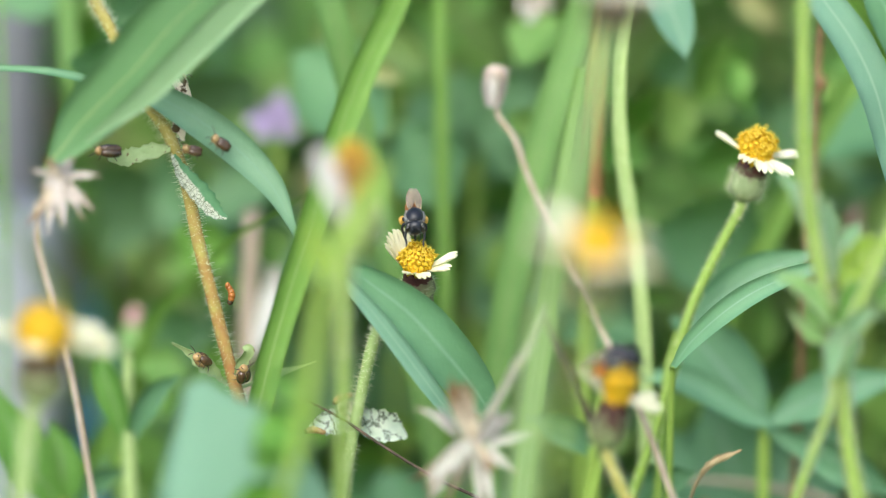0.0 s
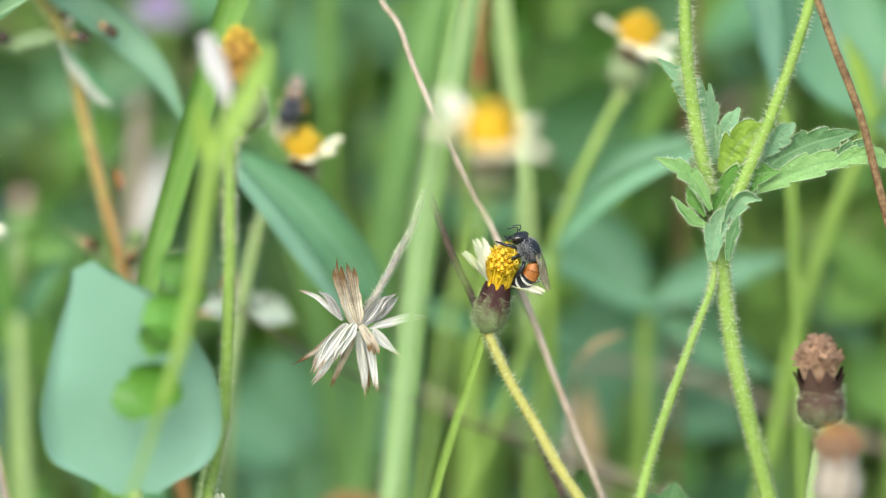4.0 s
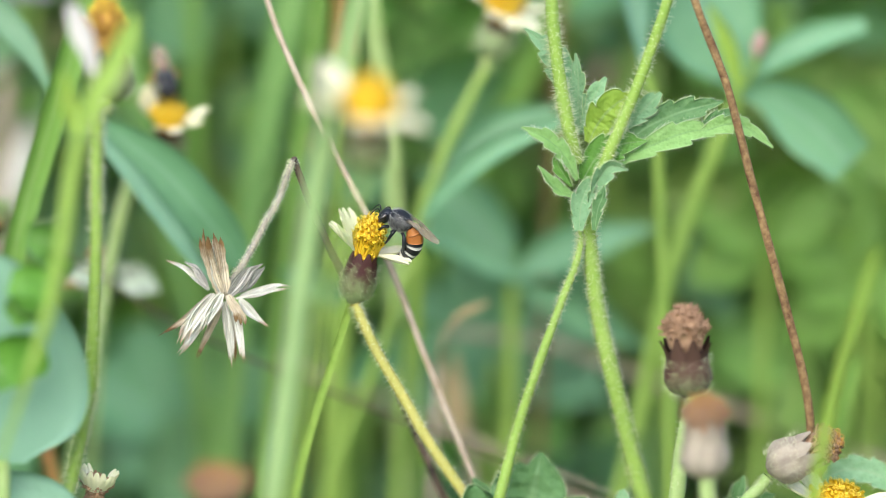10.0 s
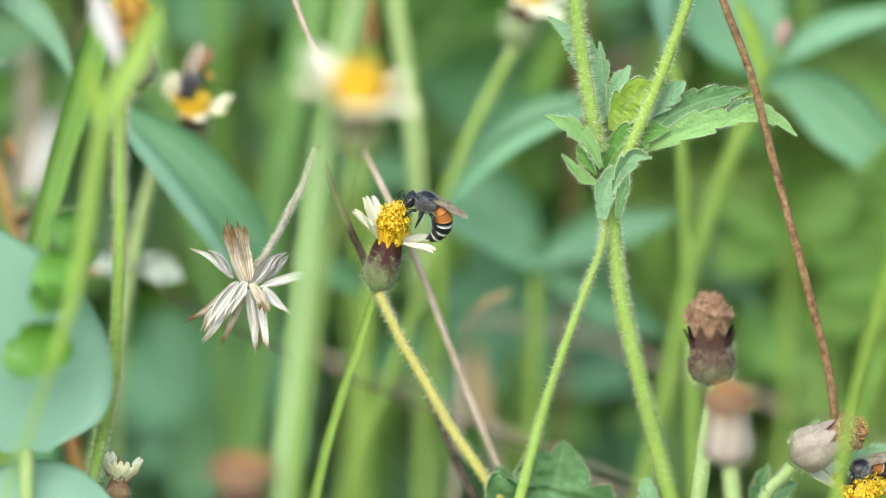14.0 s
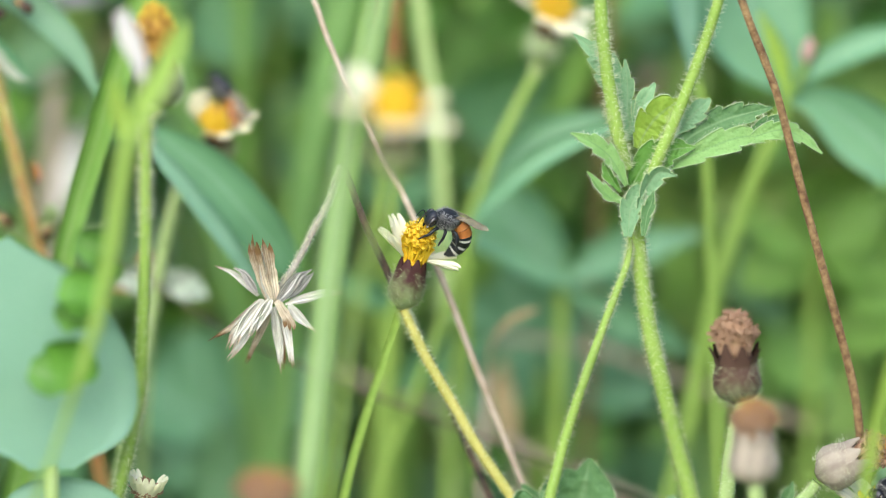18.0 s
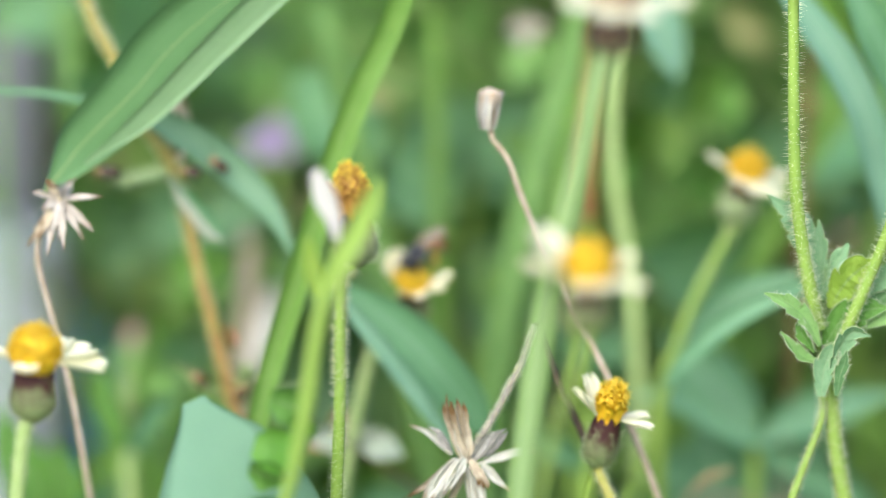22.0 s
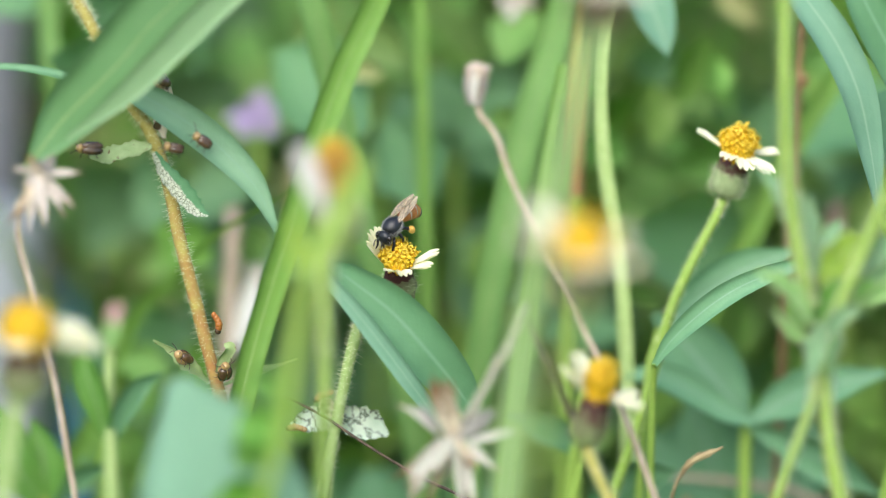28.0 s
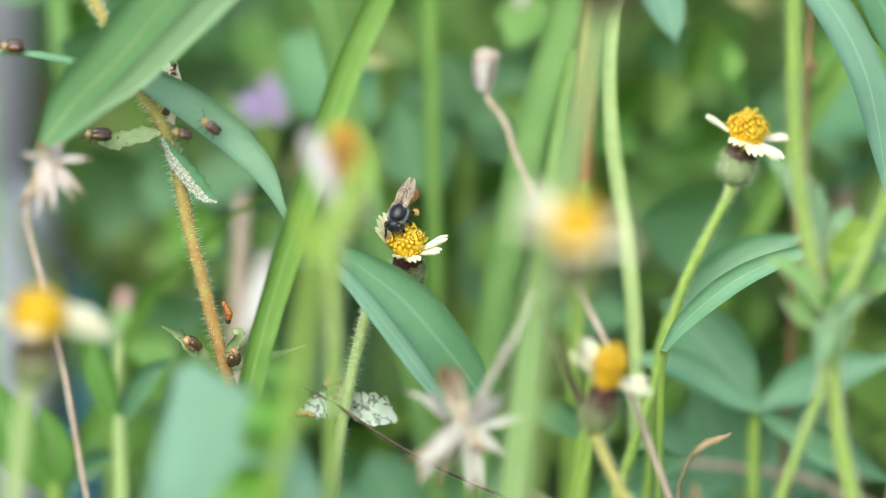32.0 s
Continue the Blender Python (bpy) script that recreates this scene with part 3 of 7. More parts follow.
# ---- daisies ----
def daisy_head(ob, top, axis, disc=2.7, disc_h=3.6, calyx_r=2.4, calyx_h=5.0, petals=(), state="open", bristles=260, seed=3, collar=2.2, tips=1.0, skin=None, each=False, flare=0.0):
    """A coat-button head: top is the rim of the calyx; petals are (turn, lift, length, width) in degrees and mm; axis points up out of the head."""
    rnd = random.Random(seed)
    ax = Vector(axis).normalized()
    a, b = frame_at(ax)
    a = -a
    top = Vector(top)
    sh = Shape()
    low = top - ax * (calyx_h + collar)
    lathe(sh, low, ax, [(0, 0.7), (calyx_h * 0.07, calyx_r * 0.42), (calyx_h * 0.22, calyx_r * 0.82), (calyx_h * 0.42, calyx_r), (calyx_h * 0.65, calyx_r * 0.97), (calyx_h * 0.85, calyx_r * 0.86), (calyx_h, calyx_r * 0.78), (calyx_h + collar * 0.4, calyx_r * 0.62)], 18, 0.03, seed)
    sh.uv = [(u, h * 6.0 / (calyx_h + collar)) for u, h in sh.uv]
    skin = skin or (CALYX_DRY if state == "dry" else CALYX)
    cal = part("calyx", sh, skin, ob, "hairy calyx")
    if bristles:
        hs = Shape()
        for _ in range(bristles):
            h = rnd.uniform(0.05, 1.0)
            g = rnd.uniform(0, 2 * math.pi)
            d = a * math.cos(g) + b * math.sin(g)
            spike(hs, low + ax * calyx_h * h + d * calyx_r * (0.9 if h > 0.2 else 0.7), (d + ax * rnd.uniform(-0.2, 0.7)).normalized(), rnd.uniform(0.4, 1.2), 0.015)
        tagged(part("hair", hs, HAIR, cal, "white bristles on the calyx"), kind="stuff")
    for k in range(8):
        g = 2 * math.pi * k / 8 + 0.3
        d = a * math.cos(g) + b * math.sin(g)
        r = calyx_r * 0.93
        pts = [top - ax * (collar + 3.2) + d * (r + 0.10), top - ax * (collar + 0.4) + d * (r * 0.9), top + ax * rnd.uniform(-0.6, 0.3 + 1.2 * flare) + d * r * (0.80 + flare * rnd.uniform(0.2, 0.9))]
        lf = Shape()
        side = d.cross(ax)
        prof = [0.3, 0.9, 0.75, 0.15]
        line = smooth_line(pts, 3)
        vs, us = [], []
        for i, p in enumerate(line):
            w = along(prof, i / (len(line) - 1)) * calyx_r / 2.4
            for u in (-1, -0.4, 0.4, 1):
                vs.append(p + side * u * w - d * 0.18 * abs(u))
                us.append((u * 0.5 + 0.5, 3.2 + 3.0 * i / 6))
        for i, p in enumerate(line):
            w = along(prof, i / (len(line) - 1)) * calyx_r / 2.4
            for u in (-1, -0.4, 0.4, 1):
                vs.append(p + side * u * w * 0.98 - d * (0.18 * abs(u) + 0.16))
                us.append((u * 0.5 + 0.5, 3.2 + 3.0 * i / 6))
        n = len(line)
        fs = []
        for i in range(n - 1):
            for c in range(3):
                q = (i * 4 + c, i * 4 + c + 1, i * 4 + 5 + c, i * 4 + 4 + c)
                fs += [q, tuple(x + n * 4 for x in q[::-1])]
        lf.add(vs, fs, us)
        part("bract", lf, skin, ob)
    # disc: a dome of tube florets, each with a curled mouth
    core, tipm = {"open": (FLORET, FLORET_TIP), "old": (FLORET_OLD, FLORET_TIP), "dry": (FLORET_DRY, FLORET_OLD if tips > 0.5 else FLORET_DRY)}[state]
    sh = Shape()
    lathe(sh, top - ax * collar * 0.6, ax, [(0, disc * 0.8), (disc_h * 0.35, disc * 0.92), (disc_h * 0.7, disc * 0.86), (disc_h * 0.92, disc * 0.6), (disc_h, disc * 0.2)], 16, 0.25 if state == "dry" else 0.06, seed + 1)
    dome = part("disc", sh, core, ob, "dome of tube florets")
    tubes, mouths = Shape(), Shape()
    count = 80
    for k in range(count):
        if each and k:
            part("floret", tubes, core, dome)
            part("floret_mouth", mouths, tipm, dome)
            tubes, mouths = Shape(), Shape()
        f = (k + 0.5) / count
        r = math.sqrt(f)
        g = k * 2.39996
        d = (a * math.cos(g) + b * math.sin(g))
        out = (ax * (1.15 - r * 0.75) + d * r * 0.8).normalized()
        hgt = disc_h * (1.02 - 0.5 * r ** 2.5) - collar * 0.6
        q = top + ax * hgt + d * r * disc
        ln = rnd.uniform(0.2, 1.5)
        if state == "dry":
            ln = rnd.uniform(0.1, 1.5)
            out = (out + Vector((rnd.uniform(-1, 1), rnd.uniform(-1, 1), rnd.uniform(-0.5, 1))) * 0.5).normalized()
        tube(tubes, [q - out * 1.3, q, q + out * ln * 0.6], [0.2, 0.22, 0.3], 5, 2, 0.1, k)
        if rnd.random() < (0.24 if state == "open" else 0.55 * tips if r < 0.75 else 0.15 * tips):
            c = q + out * (ln * 0.6 + 0.25)
            ring(mouths, c, (out.cross(Vector((0.3, 1, 0.2))) * 0.8 + Vector((rnd.uniform(-1, 1), -0.9, rnd.uniform(-1, 1)))).normalized(), rnd.uniform(0.2, 0.34), 0.075, 8)
        else:
            for _ in range(4):
                spike(mouths, q + out * ln * 0.5, (out + Vector((rnd.uniform(-1, 1), rnd.uniform(-1, 1), rnd.uniform(-1, 1))) * 0.7).normalized(), rnd.uniform(0.4, 0.9), 0.08)
    for k in range(64):
        g = k * 2 * math.pi / 64 + rnd.uniform(-0.1, 0.1)
        d = (a * math.cos(g) + b * math.sin(g))
        q = top + ax * (disc_h * rnd.uniform(-0.05, 0.25) - collar * 0.4) + d * disc * rnd.uniform(0.72, 0.9)
        h = disc_h * rnd.uniform(0.25, 0.6)
        lean = d.cross(ax) * rnd.uniform(-0.3, 0.3)
        tube(tubes, [q, q + ax * h * 0.5 + d * disc * 0.08 + lean * 0.3, q + ax * h + d * disc * rnd.uniform(0.05, 0.4) + lean], [0.13, 0.17, 0.26], 5, 2, 0.2, k)
    if state == "dry":
        for _ in range(420):
            g, r = rnd.uniform(0, 2 * math.pi), math.sqrt(rnd.random())
            d = a * math.cos(g) + b * math.sin(g)
            q = top + d * disc * r * 0.95 + ax * (disc_h * (0.75 - 0.45 * r * r) - collar * 0.4)
            w = (d * r * 0.9 + ax + Vector((rnd.uniform(-1, 1), rnd.uniform(-1, 1), rnd.uniform(-1, 1))) * 0.7).normalized()
            e = rnd.uniform(0.6, 1.5)
            bend = Vector((rnd.uniform(-1, 1), rnd.uniform(-1, 1), rnd.uniform(-1, 1))) * 0.35
            tube(tubes, [q - w * 0.4, q + w * e * 0.5 + bend * 0.4, q + w * e + bend], [0.13, 0.11, 0.16], 4, 2, 0.3, rnd.randrange(999))
    tagged(part("floret_mass", tubes, core, dome, "packed tube florets"), kind="stuff")
    tagged(part("floret_crown", mouths, tipm, dome, "curled floret mouths"), kind="stuff")
    for turn, lift, length, width in petals:
        g = radians(turn)
        d = a * math.cos(g) + b * math.sin(g)
        l = radians(lift)
        out = d * math.cos(l) + ax * math.sin(l)
        nor = ax * math.cos(l) - d * math.sin(l)
        side = out.cross(nor)
        ps = Shape()
        rows, cols = 10, 18
        vs, us, fs = [], [], []
        for layer in (0, 1):
            for i in range(rows + 1):
                s = i / rows
                w = width * 0.5 * (0.35 + 0.75 * math.sin(min(1, s * 1.15) * 1.9) ** 0.8)
                for c in range(cols + 1):
                    u = 2 * c / cols - 1
                    cut = 1.0 - 0.30 * (1 - abs(math.cos(u * math.pi * 1.5)) ** 0.55) * s ** 3 - 0.08 * abs(u) ** 3 * s ** 4
                    p = top + d * calyx_r * 0.75 + out * (length + 0.9) * s * cut + side * u * w + nor * (0.25 * u * u * w + 0.5 * s * s * length * 0.12 - layer * 0.12 - 0.05 * math.cos(u * 9) * s)
                    vs.append(p)
                    us.append((c / cols, s))
        m = (rows + 1) * (cols + 1)
        for i in range(rows):
            for c in range(cols):
                q = (i * (cols + 1) + c, i * (cols + 1) + c + 1, (i + 1) * (cols + 1) + c + 1, (i + 1) * (cols + 1) + c)
                fs += [q, tuple(x + m for x in q[::-1])]
        ps.add(vs, fs, us)
        part("petal", ps, PETAL, ob)


def daisy(label, stem, radii, top, axis, stem_mat=STEM_GREEN, hair=500, hair_len=0.8, group="daisies", ground=True, **head):
    ob = thing("daisy", base_of(stem), label, "flower", group)
    stem_of(ob, stem, radii, stem_mat, hair, hair_len, seed=head.get("seed", 3))
    daisy_head(ob, top, axis, **head)
    return ob


# the daisy on which the dark-backed bee feeds
daisy("cream-petalled daisy with golden disc on hairy pale stem", [(-3.5, 1.0, 124.3), (-5.7, 1.0, 123.0), (-7.8, 1.0, 120.8), (-9.4, 0.0, 116.3), (-11.3, 0.0, 107.7), (-13.2, 0.0, 97.1)], [0.75, 0.8],
    (-3.4, 0.0, 127.7), (-0.05, -0.38, 1), STEM_PALE, 900, 1.0, disc=1.95, disc_h=3.4, calyx_r=2.3, calyx_h=3.2, collar=1.6, seed=5, each=True, skin=CALYX_DEEP,
    petals=((172, 54, 3.2, 2.4), (150, 60, 3.9, 2.6), (128, 62, 3.6, 2.4), (252, 26, 1.7, 1.8), (284, 12, 1.8, 1.9), (350, 26, 3.4, 1.9), (325, 16, 2.8, 1.9)))

# the daisy at the end of a tall leaning stem
daisy("cream daisy with bright yellow disc on tall leaning stem", [(38.9, 10.0, 134.4), (38.4, 10.0, 132.9), (35.8, 10.0, 127.9), (32.5, 10.0, 120.8), (30.3, 10.0, 113.3), (27.7, 10.0, 104.3), (24.6, 10.0, 95.3)], [0.62, 0.7, 0.75],
    (40.7, 10.0, 140.8), (0.26, -0.16, 1), STEM_GREEN, 700, 0.7, disc=2.2, disc_h=4.1, calyx_r=2.5, calyx_h=4.4, collar=2.3, seed=8, each=True, skin=CALYX_COLLAR, bristles=700,
    petals=((185, 18, 3.4, 2.4), (250, -4, 1.6, 2.2), (290, -18, 2.0, 2.6), (322, -14, 3.4, 3.0), (8, 12, 3.2, 2.6)))

# the daisy on which the banded bee feeds
daisy("small daisy with tall orange disc and purple collar", [(20.8, -28.0, 108.6), (21.8, -28.2, 106.2), (23.8, -28.4, 102.0), (27.4, -28.6, 95.7), (30.3, -28.8, 90.5), (35.3, -29.0, 83.0)], [0.66, 0.74],
    (22.2, -28.0, 115.5), (0.24, -0.12, 1), STEM_YELLOW, 520, 0.9, disc=1.75, disc_h=5.2, calyx_r=2.4, calyx_h=5.7, collar=1.6, seed=11, each=True, skin=CALYX_DEEP, bristles=420,
    petals=((172, 30, 3.6, 2.4), (142, 48, 4.4, 3.0), (205, 44, 3.4, 2.2), (338, 2, 3.6, 2.8), (15, 12, 3.0, 2.3)))

# the faded daisy that the camera passes close to
daisy("fading daisy with tall brown and yellow disc", [(-10.7, -41.0, 137.7), (-12.3, -41.0, 136.6), (-12.6, -41.0, 133.3), (-12.7, -41.0, 126.6), (-12.7, -41.0, 119.9)] + [(-13.4, -41.0, 101.9), (-14.0, -41.0, 97.4), (-15.1, -41.0, 92.2), (-16.4, -41.0, 86.3), (-17.7, -41.0, 80.3)], [0.75, 0.8, 0.85, 0.9], (-11.1, -41.0, 145.0), (-0.10, -0.08, 1), STEM_GREEN, 2200, 1.05, disc=2.3, disc_h=6.5, calyx_r=3.0, calyx_h=5.6, collar=2.0, seed=14, each=True, state="old", bristles=1100, skin=CALYX_FADED,
    petals=((185, 72, 3.6, 2.4), (150, 70, 3.2, 2.0)))

# two open daisies close to the camera
FLOWER_NEAR = daisy("open daisy with broad golden disc close to the camera", [(19.1, -89.0, 138.1), (17.4, -89.0, 132.9), (14.7, -89.0, 124.7), (13.3, -89.0, 117.2), (12.5, -89.0, 111.1)], [0.42, 0.5],
    (19.0, -89.0, 144.6), (0.02, -0.08, 1), STEM_GREEN, 300, 0.7, disc=3.1, disc_h=5.8, calyx_r=3.0, calyx_h=5.0, collar=2.2, seed=17, skin=CALYX_DEEP,
    petals=((158, 42, 7.0, 6.4), (185, 12, 5.6, 5.0), (18, 30, 4.0, 3.6), (338, -12, 4.4, 3.6), (260, -4, 3.6, 3.2), (290, -4, 3.4, 3.0), (90, 20, 4.0, 3.0)))
FLOWER_LEFT = daisy("open cream daisy with golden disc on green stem", [(-52.5, -53.0, 120.4), (-53.4, -53.0, 118.0), (-54.2, -53.0, 111.3), (-54.8, -53.0, 104.3)], [0.95, 1.0],
    (-51.9, -53.0, 127.5), (0.05, -0.06, 1), STEM_PALE, 300, 0.8, disc=3.2, disc_h=5.4, calyx_r=3.2, calyx_h=6.0, collar=2.4, seed=19, skin=CALYX_DEEP,
    petals=((352, -8, 6.0, 6.4), (25, 4, 5.6, 5.6), (255, -10, 2.2, 3.2), (185, 14, 5.0, 4.4), (60, 16, 4.4, 3.8)))

FLOWER_OVER = daisy("tall pale daisy stalk with whitish faded petals", [(21.6, -82.0, 172.5), (20.3, -82.0, 168.8), (17.5, -82.0, 156.2), (14.4, -82.0, 142.8), (12.4, -82.0, 130.9), (10.9, -82.0, 118.9), (9.9, -82.0, 109.8)], [1.35, 1.45, 1.5],
    (22.5, -82.0, 178.8), (0.12, -0.05, 1), STALK_NEAR, 100, 0.7, disc=2.6, disc_h=4.0, calyx_r=3.6, calyx_h=5.0, collar=2.2, seed=37, state="dry", bristles=200,
    petals=((178, 4, 6.4, 5.0), (2, 4, 6.4, 5.0), (262, -12, 4.2, 4.4), (300, -8, 4.4, 4.4), (225, -6, 4.8, 4.4)))
daisy("spent orange-brown daisy head low beside the stems", [(2.8, -84.0, 91.2), (2.8, -84.0, 89.4), (2.6, -84.0, 85.7)], [1.0, 1.1],
    (2.9, -84.0, 95.1), (0, -0.05, 1), STEM_PALE, 60, 0.7, disc=3.4, disc_h=3.6, calyx_r=3.4, calyx_h=4.0, collar=2.0, seed=39, state="dry", bristles=100)

# dry brown seed heads, low down
daisy("spent brown daisy head with shaggy dry florets", [(64.7, -40.0, 99.1), (64.0, -40.0, 96.2), (63.1, -40.0, 91.8), (62.4, -40.0, 85.9)], [0.95, 1.1],
    (63.5, -40.0, 106.1), (-0.06, -0.1, 1), STEM_PALE, 200, 0.7, disc=2.5, disc_h=5.0, calyx_r=3.2, calyx_h=5.8, collar=2.2, seed=23, state="dry", tips=0.0, bristles=900, flare=0.7)
daisy("spent orange-brown daisy head close to the camera", [(65.7, -58.0, 91.7), (65.8, -58.0, 89.4), (66.0, -58.0, 87.2)], [1.0, 1.1],
    (65.5, -58.0, 98.7), (0.0, -0.1, 1), STEM_PALE, 100, 0.7, disc=2.5, disc_h=3.8, calyx_r=3.3, calyx_h=5.8, collar=2.0, seed=24, state="dry", tips=1.0, bristles=500, skin=CALYX_PINK, flare=0.3)
daisy("low cream daisy with yellow disc near the soil", [(83.4, -36.0, 80.9), (83.3, -36.0, 79.1), (83.2, -36.0, 76.1)], [0.8, 0.9],
    (83.2, -36.0, 83.4), (0.05, -0.25, 1), STEM_GREEN, 100, 0.7, disc=2.9, disc_h=3.4, calyx_r=2.6, calyx_h=4.0, collar=2.0, seed=26,
    petals=((182, 26, 4.6, 3.2), (355, 14, 4.6, 2.8), (265, 0, 3.0, 2.8), (140, 30, 4.0, 2.8)))

nod = thing("daisy", base_of([(73.3, -38.0, 85.8), (70.6, -38.0, 82.8)]), "nodding closed daisy bud with purple-brown bracts", "flower", "daisies")
stem_of(nod, [(74.3, -38.0, 87.5), (73.3, -38.0, 86.1), (71.2, -38.0, 84.0), (69.9, -38.0, 81.0)], [0.75, 0.9], STEM_PALE, 160, 0.7)
daisy_head(nod, (80.7, -38.0, 91.3), (0.88, -0.1, 0.42), disc=1.9, disc_h=3.4, calyx_r=3.1, calyx_h=5.4, collar=1.8, seed=29, skin=CALYX_PINK, state="dry", tips=1.0, bristles=900, flare=0.2)

small = thing("daisy", base_of([(-13.4, -36.0, 83.9), (-13.6, -36.0, 82.3)]), "small crumpled daisy bud of greyish white petals", "flower", "daisies")
stem_of(small, [(-13.3, -36.0, 84.1), (-13.5, -36.0, 82.3), (-13.8, -36.0, 79.3)], [0.6, 0.7], STEM_PALE, 60, 0.6)
daisy_head(small, (-12.9, -36.0, 85.6), (0.15, -0.1, 1), disc=1.3, disc_h=1.6, calyx_r=1.7, calyx_h=2.0, collar=1.0, seed=31, state="dry", tips=0.0, bristles=160, skin=BRACT_PINK,
    petals=((200, 62, 2.3, 2.3), (240, 52, 2.0, 2.4), (330, 60, 2.2, 2.2), (300, 48, 2.0, 2.4), (265, 66, 2.4, 2.4), (20, 60, 2.2, 2.0), (140, 64, 2.2, 2.0)))


# ---- dry seed stars ----
def dry_star(label, centre, rays, stem, radii, stem_mat, hair=260, scale=1.0, seed=2, ground=True):
    """A dried head turned over: bleached bracts spread like a star. rays: (angle in the picture, length, half width, towards the camera, material)."""
    ob = thing("dry_flower", base_of(stem), label, "dry flower", "dry flowers")
    stem_of(ob, stem, radii, stem_mat, hair, 0.5, hair_mat=HAIR_WHITE, seed=seed, ground=ground)
    c = Vector(centre)
    sh = Shape()
    egg(sh, c + Vector((0, 0.6, 0)), (1.1 * scale, 1.0 * scale), (0.3, 1, 0.5), 10, 6, seed=seed, rough=0.1)
    part("receptacle", sh, BRACT_TAN, ob, "small dry receptacle")
    rnd = random.Random(seed)
    split = [(ang + rnd.uniform(-5, 5), length * rnd.uniform(0.7, 1.15), half * rnd.uniform(1.0, 1.7), near + rnd.uniform(-0.3, 0.3), mat) for ang, length, half, near, mat in rays for _ in (0, 1, 2)]
    for ang, length, half, near, mat in split:
        g = radians(ang)
        d = Vector((math.cos(g), -near, math.sin(g))).normalized()
        bend = Vector((rnd.uniform(-0.3, 0.3), rnd.uniform(-0.3, 0.3), -0.35)) * length * 0.12
        pts = [c + d * 0.3, c + d * length * 0.4 - bend * 0.5, c + d * length * 0.75, c + d * length + bend]
        leaf_of(ob, pts, [half * 0.55, half, half * 0.95, half * 0.55, 0.05], mat, name="bract", tilt=rnd.uniform(-35, 35), fold=rnd.uniform(0.2, 0.6), thick=0.14, wave=0.2, seed=rnd.randrange(999), teeth=3, depth=0.4)
    wool = Shape()
    for _ in range(260):
        d = Vector((rnd.uniform(-1, 1), rnd.uniform(-1, 0.3), rnd.uniform(-0.6, 1))).normalized()
        spike(wool, c + d * 0.5 + Vector((0.6, 0, 0.9)) * scale, d, rnd.uniform(0.6, 1.5) * scale, 0.03)
    tagged(part("hair", wool, BEE_GREY, ob, "grey wool at the base of the bracts"), kind="stuff")
    return ob


